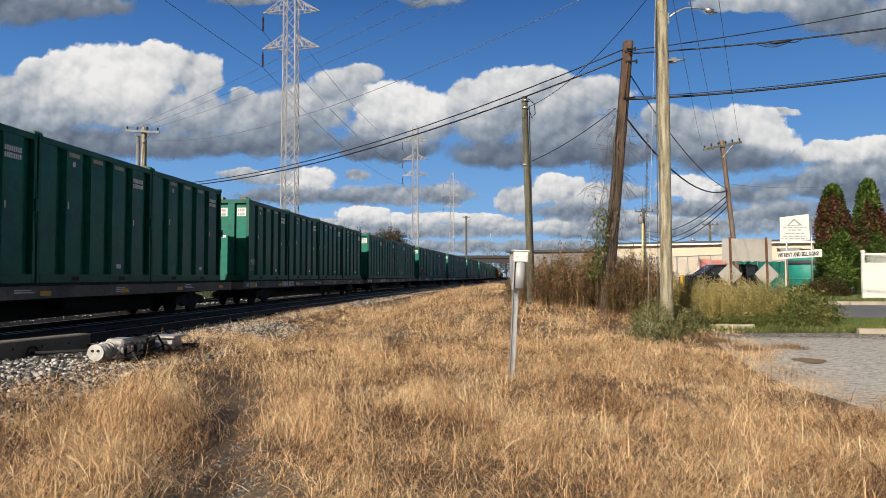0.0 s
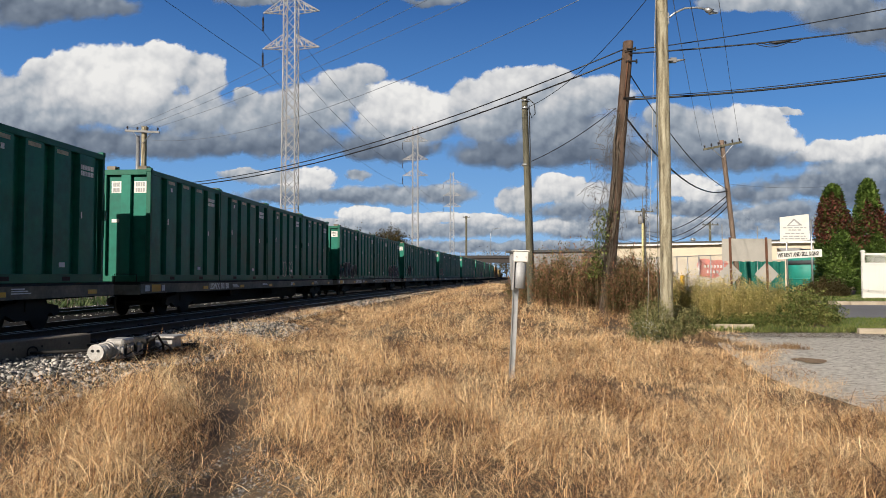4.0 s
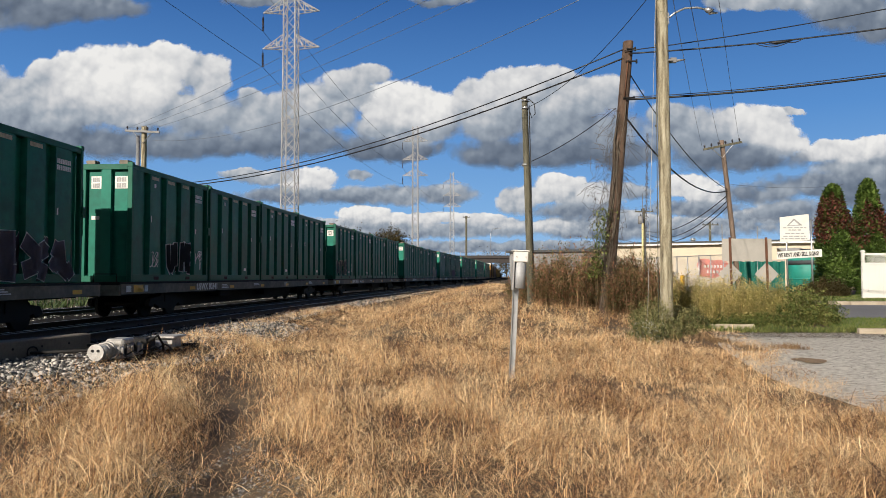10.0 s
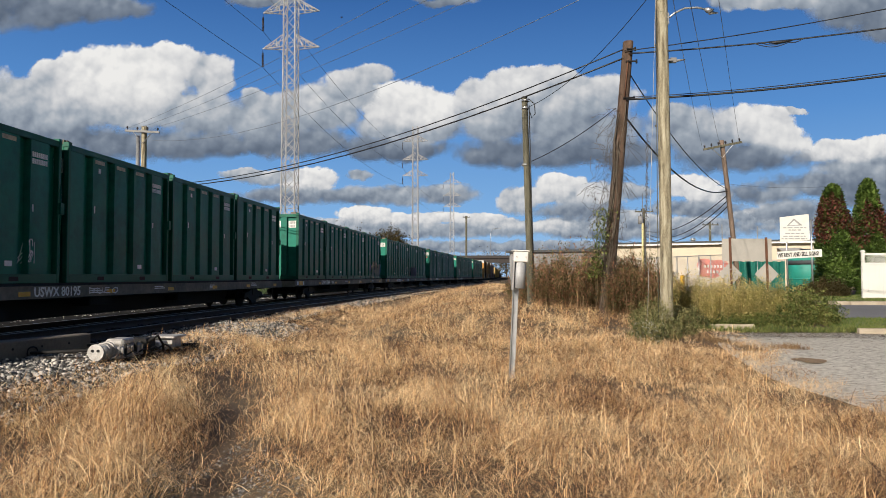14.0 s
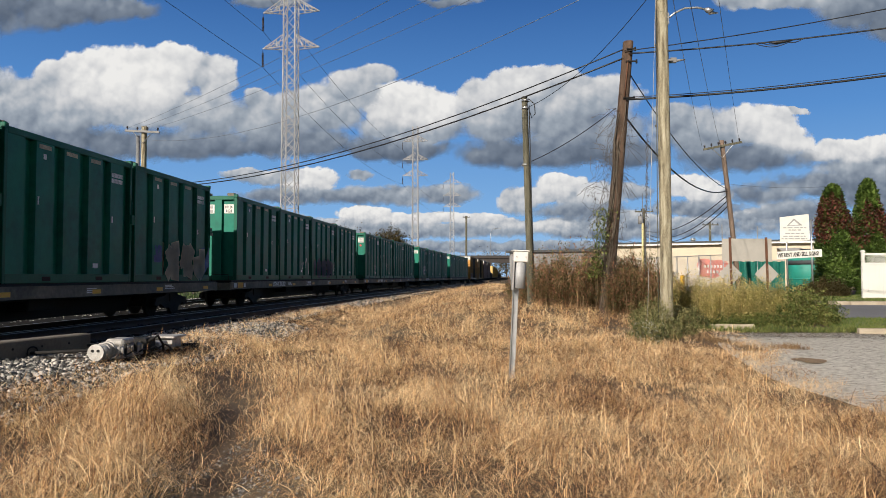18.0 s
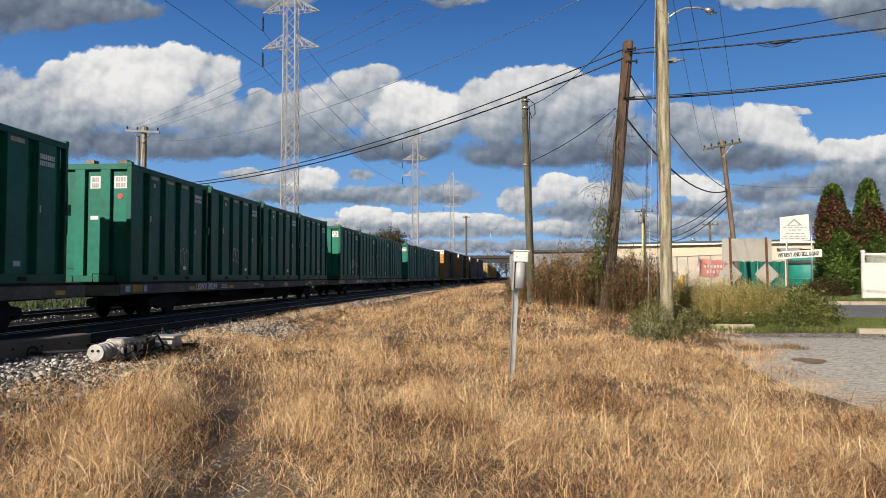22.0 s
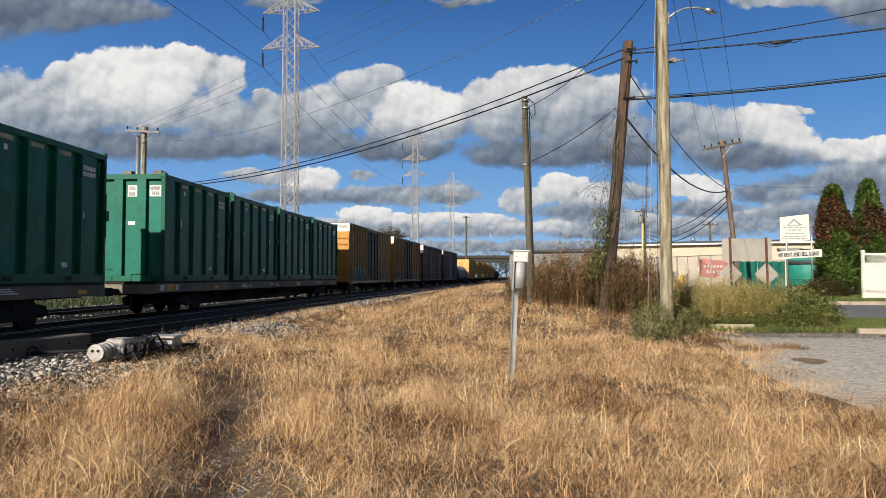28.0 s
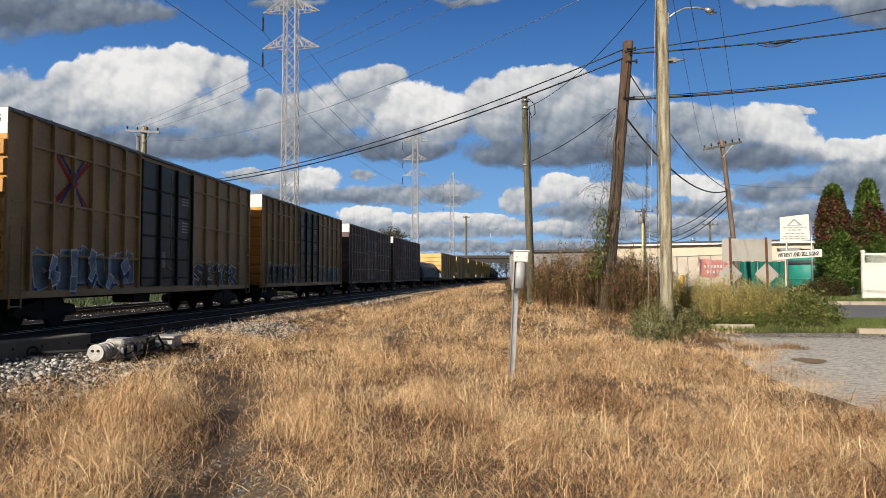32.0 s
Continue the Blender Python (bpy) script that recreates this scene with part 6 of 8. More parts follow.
def vinyl_fence():
    f = thing("vinyl_fence", "white vinyl privacy fence with a lattice top on the lawn", "fence")
    x0, y, z0 = 21.2, 36.0, gz(21.2, 36.0)
    for k in range(4):
        x = x0 + 2.4 * k
        bm = bmesh.new()
        box(bm, x - 0.065, x + 0.065, y - 0.065, y + 0.065, z0 - 0.1, z0 + 2.36)
        part("post", bm, M_VINYL, f, bevel=0.006)
        bm = bmesh.new()
        prism(bm, [(x - 0.09, z0 + 2.36), (x + 0.09, z0 + 2.36), (x + 0.09, z0 + 2.4), (x, z0 + 2.47), (x - 0.09, z0 + 2.4)], "y", y - 0.09, y + 0.09)
        part("post_cap", bm, M_VINYL, f)
        if k == 3:
            continue
        for za, zb in ((0.05, 0.17), (1.72, 1.82), (2.2, 2.3)):
            bm = bmesh.new()
            box(bm, x + 0.066, x + 2.334, y - 0.03, y + 0.03, z0 + za, z0 + zb)
            part("rail", bm, M_VINYL, f, bevel=0.004)
        for j in range(12):
            bm = bmesh.new()
            a = x + 0.07 + 2.26 * j / 12
            box(bm, a + 0.002, a + 0.186, y - 0.015, y + 0.015, z0 + 0.17, z0 + 1.72)
            part("board", bm, M_VINYL, f)
        bm = bmesh.new()
        n = 18
        for j in range(-4, n):
            for sgn in (-1, 1):
                u0, u1 = 2.268 * j / n, 2.268 * (j + 3.0) / n
                za, zb = (1.82, 2.2) if sgn > 0 else (2.2, 1.82)
                if u0 < 0 or u1 > 2.268:
                    continue
                d = 0.008 * sgn
                prism(bm, [(x + 0.066 + u0, z0 + za), (x + 0.1 + u0, z0 + za), (x + 0.1 + u1, z0 + zb), (x + 0.066 + u1, z0 + zb)], "y", y + d - 0.006, y + d + 0.006)
        o = part("lattice", bm, M_VINYL, f, "white diagonal lattice")
        o["kind"] = "stuff"


vinyl_fence()


def chain_link(x0, y0, x1, y1, h, name_label, screen=None, pitch=2.6):
    f = thing("chain_link_fence", name_label, "fence", group="yard fences")
    a, b = Vector((x0, y0, 0)), Vector((x1, y1, 0))
    n = max(2, int((b - a).length / pitch))
    d = (b - a).normalized()
    for k in range(n + 1):
        p = a.lerp(b, k / n)
        z = gz(p.x, p.y)
        bm = bmesh.new()
        rod(bm, (p.x, p.y, z), (p.x, p.y, z + h + 0.05), 0.04, n=8)
        part("post", bm, M_GALV, f)
    bm = bmesh.new()
    za, zb = gz(x0, y0), gz(x1, y1)
    rod(bm, (x0, y0, za + h), (x1, y1, zb + h), 0.03, n=6)
    part("top_rail", bm, M_GALV, f)
    if screen:
        bm = bmesh.new()
        m = 24
        up = []
        for k in range(m + 1):
            p = a.lerp(b, k / m)
            z = gz(p.x, p.y)
            off = Vector((d.y, -d.x, 0)) * (0.05 + 0.03 * math.sin(k * 1.9))
            up.append([bm.verts.new((p.x + off.x, p.y + off.y, z + q)) for q in (0.1, h * 0.5, h - 0.05 - 0.06 * abs(math.sin(k * 0.8)))])
        for r, q in zip(up, up[1:]):
            for j in range(2):
                bm.faces.new([r[j], q[j], q[j + 1], r[j + 1]])
        bmesh.ops.solidify(bm, geom=bm.faces[:], thickness=0.01)
        part("screen", bm, screen, f, "teal windscreen tarpaulin")
    else:
        bm = bmesh.new()
        L = (b - a).length
        k = -h
        while k < L:
            for sgn in (1, -1):
                u0, u1 = k, k + h
                q0, q1 = (0.05, h) if sgn > 0 else (h, 0.05)
                c0, c1 = max(0, u0), min(L, u1)
                if c1 - c0 < 0.05:
                    continue
                e0, e1 = q0 + (q1 - q0) * (c0 - u0) / h, q0 + (q1 - q0) * (c1 - u0) / h
                p0, p1 = a + d * c0, a + d * c1
                rod(bm, (p0.x, p0.y, za + e0), (p1.x, p1.y, za + e1), 0.006, n=3, caps=False)
            k += 0.16
        o = part("mesh", bm, M_GALV, f)
        o["kind"] = "stuff"


chain_link(20.95, 52, 24.9, 52, 2.3, "chain link yard fence with a teal windscreen", M_TEAL)
chain_link(14.5, 66, 19.6, 47.6, 2.6, "bare chain link fence beside the yard", pitch=1.3)


def teal_tank():
    t = thing("storage_tank", "round teal storage tank in the yard behind the signs", "tank", pose(26.1, 51.0, gz(26.1, 51.0)))
    bm = bmesh.new()
    rod(bm, (0, 0, 0), (0, 0, 2.75), 1.36, n=40)
    part("shell", bm, M_TEAL, t)
    for z, mt, lab in ((2.7, M_TEAL, ""), (1.95, M_DARKROOF, "dark band round the tank"), (0.9, M_TEAL, "")):
        bm = bmesh.new()
        rod(bm, (0, 0, z), (0, 0, z + 0.1 + 0.2 * (mt is M_DARKROOF)), 1.4, n=40)
        part("hoop", bm, mt, t, lab)
    bm = bmesh.new()
    rod(bm, (0, 0, 2.8), (0, 0, 2.95), 1.3, 0.5, n=40)
    part("lid", bm, M_DARKROOF, t)


teal_tank()


def red_banner():
    s = thing("red_banner", "faded red printed banner hanging on the yard fence", "banner")
    bm = bmesh.new()
    z = gz(20, 52)
    rim = []
    for k in range(40):
        a = math.tau * k / 40
        r = 1 + 0.1 * math.sin(3 * a + 0.6) + 0.06 * math.sin(7 * a)
        rim.append((19.75 + 1.12 * r * math.cos(a) / max(abs(math.cos(a)), abs(math.sin(a))) ** 0.6, z + 1.72 + 0.66 * r * math.sin(a) / max(abs(math.cos(a)), abs(math.sin(a))) ** 0.6))
    prism(bm, rim, "y", 52.2, 52.22)
    cloth = part("cloth", bm, M_RED, s)
    for zz, x0, x1 in ((2.05, 19.1, 20.5), (1.65, 19.3, 20.3)):
        k = x0
        while k < x1:
            bm = bmesh.new()
            box(bm, k, k + 0.14, 52.185, 52.198, z + zz - 0.3, z + zz - 0.1)
            part("print_bar", bm, M_WHITE, cloth)
            k += 0.24


red_banner()


def warehouse():
    h = thing("warehouse", "long low cream warehouse with a pale flat roof", "building")
    a, b = Vector((19.5, 84, 0)), Vector((64.0, 62.0, 0))
    d = (b - a).normalized()
    n = Vector((d.y, -d.x, 0))
    L = (b - a).length
    turn = math.degrees(math.atan2(d.y, d.x))
    m = pose(a.x, a.y, 0.2, 0, 0, turn)
    def piece(name, x0, x1, y0, y1, z0, z1, material, label="", bevel=0.0):
        bm = bmesh.new()
        box(bm, x0, x1, y0, y1, z0, z1)
        o = part(name, bm, material, h, label, bevel)
        o.matrix_basis = m
        return o
    piece("wall", 0, L, 0, 0.3, -0.3, 4.7, M_CREAM)
    piece("wall", 0, 0.3, 0.31, 22, -0.3, 4.7, M_CREAM)
    piece("wall", L - 0.3, L, 0.31, 22, -0.3, 4.7, M_CREAM)
    piece("wall", 0.31, L - 0.31, 21.7, 22, -0.3, 4.7, M_CREAM)
    piece("roof", -0.6, L + 0.6, -0.6, 22.6, 4.71, 4.95, M_ROOF, "pale flat roof edge")
    piece("roof_edge", -0.62, L + 0.62, -0.64, -0.605, 4.9, 5.1, M_DARKROOF)
    piece("annexe", -13, -0.05, 1.5, 14, -0.3, 4.2, M_GREY, "grey annexe")
    piece("annexe_roof", -13.4, -0.1, 1.1, 14.4, 4.21, 4.5, M_DARKROOF)
    for k in range(3):
        piece("window", -11.5 + 4 * k, -9.7 + 4 * k, 1.46, 1.49, 1.3, 3.0, M_GLASS_DARK)
    for x, w, z0, z1 in ((4, 6.5, 2.6, 4.2), (30, 3.2, 0, 3.2), (38, 2.4, 0.8, 2.8), (36.5, 1.2, 0.0, 2.2), (19.6, 3.2, 2.7, 4.1)):
        piece("window", x, x + w, -0.04, -0.003, z0, z1, M_GLASS_DARK if x > 5 else M_CREAM)
    bm = bmesh.new()
    prism(bm, [(18, 4.2), (20.4, 4.2), (19.4, 3.3)], "y", -0.9, -0.05)
    o = part("canopy_bracket", bm, M_GREY, h)
    o.matrix_basis = m
    for x, z in ((24, 0.9), (31, 0.5), (9, 0.5)):
        bm = bmesh.new()
        rod(bm, (x, 4, 4.95), (x, 4, 4.95 + z), 0.25, n=10)
        rod(bm, (x, 4, 4.95 + z), (x, 4, 5.2 + z), 0.45, 0.15, n=10)
        o = part("roof_vent", bm, M_GALV, h)
        o.matrix_basis = m
    bm = bmesh.new()
    rod(bm, (16, 3, 4.95), (16, 3, 6.8), 0.04, n=6)
    rod(bm, (15.3, 3, 6.5), (16.7, 3, 6.5), 0.02, n=6)
    rod(bm, (12.3, 3, 4.95), (12.3, 3, 7.2), 0.06, n=6)
    o = part("roof_mast", bm, M_GALV, h)
    o.matrix_basis = m


warehouse()


def bollard():
    bm = bmesh.new()
    z = gz(9.4, 26)
    rod(bm, (9.02, 27, z), (9.06, 27, z + 1.4), 0.085, n=14)
    rod(bm, (9.06, 27, z + 1.4), (9.06, 27, z + 1.46), 0.085, 0.03, n=14)
    solid("bollard", bm, M_YELLOW, "yellow steel bollard behind the weeds", "bollard")


bollard()


# ---------------------------------------------------------------- the overpass and the distance
def overpass():
    o = thing("overpass", "brown steel girder road bridge over the railway", "bridge")
    y, x0, x1 = 290.0, -60.0, 62.0
    bm = bmesh.new()
    box(bm, x0, x1, y, y + 0.5, 6.9, 8.7)
    for k in range(60):
        x = x0 + (x1 - x0) * k / 59
        box(bm, x - 0.06, x + 0.06, y - 0.25, y, 6.9, 8.7)
    part("girder", bm, M_STEEL_BRIDGE, o, "rusty brown plate girder")
    bm = bmesh.new()
    box(bm, x0, x1, y - 0.6, y + 12, 8.71, 9.2)
    part("deck", bm, M_STEEL_BRIDGE, o)
    bm = bmesh.new()
    box(bm, x0, x1, y + 0.1, y + 0.3, 9.21, 9.9)
    part("parapet", bm, M_STEEL_BRIDGE, o)
    bm = bmesh.new()
    for z in (10.4, 10.9, 11.4):
        rod(bm, (x0, y + 0.2, z), (x1, y + 0.2, z), 0.06, n=4)
    part("railing", bm, M_BRIDGE_RAIL, o)
    for k in range(41):
        bm = bmesh.new()
        x = x0 + (x1 - x0) * k / 40
        rod(bm, (x, y + 0.2, 9.9), (x, y + 0.2, 11.5), 0.09, n=5)
        part("railing_post", bm, M_BRIDGE_RAIL, o)
    for x in (29.0, 30.5, 32.0, 3.0, 50.0):
        bm = bmesh.new()
        rod(bm, (x, y + 1, 0), (x, y + 1, 6.9), 0.55, n=12)
        part("pier", bm, M_CONCRETE, o)
    for x0_, x1_ in ((36, 62), (-60, -3)):
        bm = bmesh.new()
        box(bm, x0_, x1_, y + 0.6, y + 11.5, -0.5, 6.88)
        part("abutment", bm, M_CONCRETE, o)


overpass()


def bridge_lamp(x):
    l = thing("street_lamp", "pale curved street lamp on the overpass", "street lamp", group="overpass lamps")
    bm = bmesh.new()
    y = 292
    tube(bm, [(x, y, 9.2), (x, y, 19.0), (x + 0.4, y, 20.3), (x + 1.5, y, 21.0), (x + 3.0, y, 21.2)], 0.13, 6)
    part("mast", bm, M_GALV, l)
    bm = bmesh.new()
    box(bm, x + 3.0, x + 4.2, y - 0.2, y + 0.2, 21.05, 21.3)
    part("lamp_head", bm, M_GALV, l)


bridge_lamp(19.6)


def suv():
    """A dark sport utility vehicle that drives off behind the thicket; its front points to -x."""
    c = thing("car", "black sport utility vehicle driving on the yard road", "car")
    bm = bmesh.new()
    prof = [(-2.4, 0.45), (2.4, 0.45), (2.45, 1.1), (2.3, 1.85), (1.9, 1.92), (-0.5, 1.9), (-1.35, 1.25), (-2.35, 1.1)]
    prism(bm, prof, "y", -0.92, 0.92)
    part("body", bm, plain("black_car_paint", (0.012, 0.012, 0.014), 0.2), c, bevel=0.05)
    for x0, x1 in ((-0.95, 0.3), (0.4, 1.3), (1.4, 2.1)):
        bm = bmesh.new()
        prism(bm, [(x0 + 0.0, 1.2), (x1, 1.2), (x1, 1.72), (x0 + (0.5 if x0 < -0.5 else 0), 1.72)], "y", -0.935, -0.922)
        part("window", bm, M_GLASS_DARK, c)
    for x in (-1.5, 1.5):
        for y in (-0.85, 0.85):
            bm = bmesh.new()
            rod(bm, (x, y - 0.12, 0.37), (x, y + 0.12, 0.37), 0.37, n=20)
            w = part("wheel", bm, M_CABLE, c)
            bm = bmesh.new()
            rod(bm, (x, y - 0.13, 0.37), (x, y + 0.13, 0.37), 0.22, n=14)
            part("rim", bm, M_GALV, w)
    return c


CAR = suv()


def bird(label):
    """A small dark bird on the wing; its beak points to +x."""
    b = thing("bird", label, "bird", group="birds in flight")
    bm = bmesh.new()
    tube(bm, [(-0.06, 0, 0), (-0.03, 0, 0.003), (0.02, 0, 0.006), (0.05, 0, 0.01), (0.07, 0, 0.006)], [0.008, 0.02, 0.024, 0.017, 0.004], 8)
    part("body", bm, M_CERAMIC, b)
    for side in (-1, 1):
        bm = bmesh.new()
        prism(bm, [(-0.03, 0.0), (0.03, 0.0), (0.018, 0.08), (-0.018, 0.14), (-0.035, 0.06)], "z", -0.004, 0.004)
        w = part("wing", bm, M_CERAMIC, b)
        w.matrix_basis = pose(0, 0, 0.02, 28 * side, 0, 0) @ Matrix.Diagonal((1, side, 1, 1))
    bm = bmesh.new()
    prism(bm, [(-0.12, -0.022), (-0.12, 0.022), (-0.05, 0.009), (-0.05, -0.009)], "z", -0.003, 0.003)
    part("tail", bm, M_CERAMIC, b)
    return b


BIRDS = ((bird("small dark bird climbing over the railway"),
          ((0, -13.97, 46, -0.2), (11.2, -13.97, 46, -0.2), (11.65, -13.4, 46, 7.23), (12, -13.11, 46, 11.11), (12.2, -13.6, 46, 11.85), (12.8, -13.84, 46, 14), (13, -13.23, 46, 14.85), (13.8, -8.42, 46, 17.5), (14, -6.61, 46, 18.29), (14.5, -1.63, 46, 20.99), (16, 19.26, 46, 30.85), (32, 44.77, 60, 45.82))),
         (bird("small dark bird flying over the lot"),
          ((0, 35.4419, 85, 5.2), (29.6, 35.4419, 85, 5.2), (30.2, 32.44, 70, 14.09), (30.6, 28.99, 55, 13), (30.8, 28.08, 50, 12.71), (31, 27.58, 46, 12.4), (31.3, 27.76, 42, 12.46), (32, 29.33, 36, 12.92))))

# ---------------------------------------------------------------- vegetation
def leaf_material(name, stops, patch=0.5, island=0.5, through_light=0.35, gain=1.0):
    m, n, l, b = nodes_of(name)
    tc, tx = n.new("ShaderNodeTexCoord"), n.new("ShaderNodeTexNoise")
    tx.inputs["Scale"].default_value, tx.inputs["Detail"].default_value = patch, 4
    l.new(tc.outputs["Object"], tx.inputs["Vector"])
    geo, a = n.new("ShaderNodeNewGeometry"), n.new("ShaderNodeMath")
    a.operation, a.inputs[1].default_value = "MULTIPLY_ADD", island
    s = n.new("ShaderNodeMath")
    s.operation, s.inputs[1].default_value = "SUBTRACT", island / 2
    g = n.new("ShaderNodeMath")
    g.operation, g.inputs[1].default_value, g.inputs[2].default_value = "MULTIPLY_ADD", gain, 0.5 - 0.5 * gain
    l.new(tx.outputs[0], g.inputs[0])
    l.new(g.outputs[0], s.inputs[0])
    l.new(geo.outputs["Random Per Island"], a.inputs[0])
    l.new(s.outputs[0], a.inputs[2])
    r = ramp_of(n, stops)
    l.new(a.outputs[0], r.inputs[0])
    l.new(r.outputs[0], b.inputs["Base Color"])
    b.inputs["Roughness"].default_value = 0.7
    t, mx = n.new("ShaderNodeBsdfTranslucent"), n.new("ShaderNodeMixShader")
    l.new(r.outputs[0], t.inputs[0])
    mx.inputs[0].default_value = through_light
    l.new(b.outputs[0], mx.inputs[1])
    l.new(t.outputs[0], mx.inputs[2])
    l.new(mx.outputs[0], n["Material Output"].inputs["Surface"])
    return m


M_STRAW = leaf_material("dry_straw", [(0.12, (0.06, 0.027, 0.015)), (0.29, (0.26, 0.124, 0.057)), (0.415, (0.55, 0.308, 0.138)), (0.545, (0.79, 0.505, 0.24)), (0.75, (0.93, 0.71, 0.42))], 0.75, 0.8, 0.14, gain=1.6)
M_WEED_STEM = leaf_material("dry_weed_stem", [(0.2, (0.090, 0.060, 0.030)), (0.5, (0.225, 0.135, 0.068)), (0.8, (0.405, 0.270, 0.135))], 0.8, 0.5, 0.1)
M_WEED_LEAF = leaf_material("browning_weed_leaf", [(0.15, (0.06, 0.04, 0.02)), (0.33, (0.1, 0.105, 0.035)), (0.48, (0.17, 0.155, 0.055)), (0.62, (0.27, 0.15, 0.07)), (0.75, (0.36, 0.135, 0.085)), (0.9, (0.42, 0.3, 0.16))], 0.7, 0.7)
M_GREEN_LEAF = leaf_material("green_leaf", [(0.2, (0.06, 0.09, 0.022)), (0.5, (0.15, 0.19, 0.045)), (0.8, (0.29, 0.3, 0.09))], 0.9, 0.6)
M_DARK_LEAF = leaf_material("dark_green_leaf", [(0.2, (0.022, 0.045, 0.018)), (0.5, (0.054, 0.090, 0.029)), (0.8, (0.108, 0.153, 0.045))], 0.9, 0.6)
M_GOLD_LEAF = leaf_material("yellowing_leaf", [(0.15, (0.16, 0.16, 0.045)), (0.38, (0.34, 0.31, 0.09)), (0.58, (0.58, 0.48, 0.18)), (0.85, (0.76, 0.6, 0.3))], 0.9, 0.6)
M_GOLD_STEM = leaf_material("pale_olive_stem", [(0.2, (0.2, 0.18, 0.06)), (0.5, (0.42, 0.35, 0.15)), (0.8, (0.62, 0.52, 0.28))], 1.0, 0.6)
M_CEDAR = leaf_material("arborvitae_spray", [(0.2, (0.045, 0.085, 0.016)), (0.5, (0.105, 0.18, 0.032)), (0.8, (0.2, 0.29, 0.06))], 0.8, 0.6, 0.25)
M_CREEPER = leaf_material("red_creeper_leaf", [(0.15, (0.06, 0.05, 0.024)), (0.4, (0.125, 0.045, 0.03)), (0.65, (0.2, 0.048, 0.036)), (0.9, (0.13, 0.13, 0.042))], 1.2, 0.7)
M_AUTUMN = leaf_material("autumn_leaf", [(0.2, (0.04, 0.035, 0.012)), (0.5, (0.085, 0.07, 0.022)), (0.8, (0.14, 0.1, 0.035))], 0.5, 0.6)
M_FERN_LEAF = leaf_material("olive_feathery_leaf", [(0.2, (0.07, 0.09, 0.028)), (0.5, (0.16, 0.165, 0.058)), (0.8, (0.31, 0.28, 0.12))], 0.9, 0.6)
M_LAWN_BLADE = leaf_material("lawn_blade", [(0.2, (0.06, 0.095, 0.016)), (0.5, (0.13, 0.18, 0.03)), (0.8, (0.26, 0.26, 0.08))], 0.8, 0.5)
M_LITTER = leaf_material("dark_leaf_litter", [(0.2, (0.02, 0.016, 0.012)), (0.5, (0.06, 0.042, 0.028)), (0.8, (0.16, 0.11, 0.065))], 0.8, 0.7, 0.05)
M_BARK = plain("grey_bark", (0.1, 0.08, 0.06), 0.9, scale=4, spread=0.4)


def blades(x, y, z, length, width, rise, droop, way, rng):
    """Arching tapered blades as arrays: seven corners, two quads and one triangle each. rise: the angle at the root;
    droop: by how much it has bent over at the tip (radians)."""
    n = len(x)
    face = way + np.pi / 2 + rng.normal(0, 0.7, n)
    sx, sy = np.cos(face) * width / 2, np.sin(face) * width / 2
    px, py, pz = [x], [y], [z]
    for k in range(3):
        a = rise - droop * (k + 0.4) / 3
        step = length / 3
        px.append(px[-1] + np.cos(way) * np.cos(a) * step)
        py.append(py[-1] + np.sin(way) * np.cos(a) * step)
        pz.append(pz[-1] + np.sin(a) * step)
    v = np.empty((n, 7, 3), np.float32)
    for k, f in ((0, 1.0), (1, 0.9), (2, 0.65)):
        v[:, 2 * k] = np.stack([px[k] - sx * f, py[k] - sy * f, pz[k]], -1)
        v[:, 2 * k + 1] = np.stack([px[k] + sx * f, py[k] + sy * f, pz[k]], -1)
    v[:, 6] = np.stack([px[3], py[3], pz[3]], -1)
    base = (np.arange(n) * 7)[:, None]
    loops = np.concatenate([base + np.array([[0, 1, 3, 2]]), base + np.array([[2, 3, 5, 4]]), base + np.array([[4, 5, 6]])], 1).ravel()
    return v.reshape(-1, 3), np.tile([4, 4, 3], n), loops


def value_noise(x, y, scale, seed):
    """Smooth noise between 0 and 1 on arrays."""
    rng = np.random.default_rng(seed)
    g = rng.random((64, 64))
    u, v = np.asarray(x) / scale + 500, np.asarray(y) / scale + 500
    i, j = np.floor(u).astype(int), np.floor(v).astype(int)
    a, b = u - i, v - j
    a, b = a * a * (3 - 2 * a), b * b * (3 - 2 * b)
    p = lambda di, dj: g[(i + di) % 64, (j + dj) % 64]
    return (p(0, 0) * (1 - a) + p(1, 0) * a) * (1 - b) + (p(0, 1) * (1 - a) + p(1, 1) * a) * b


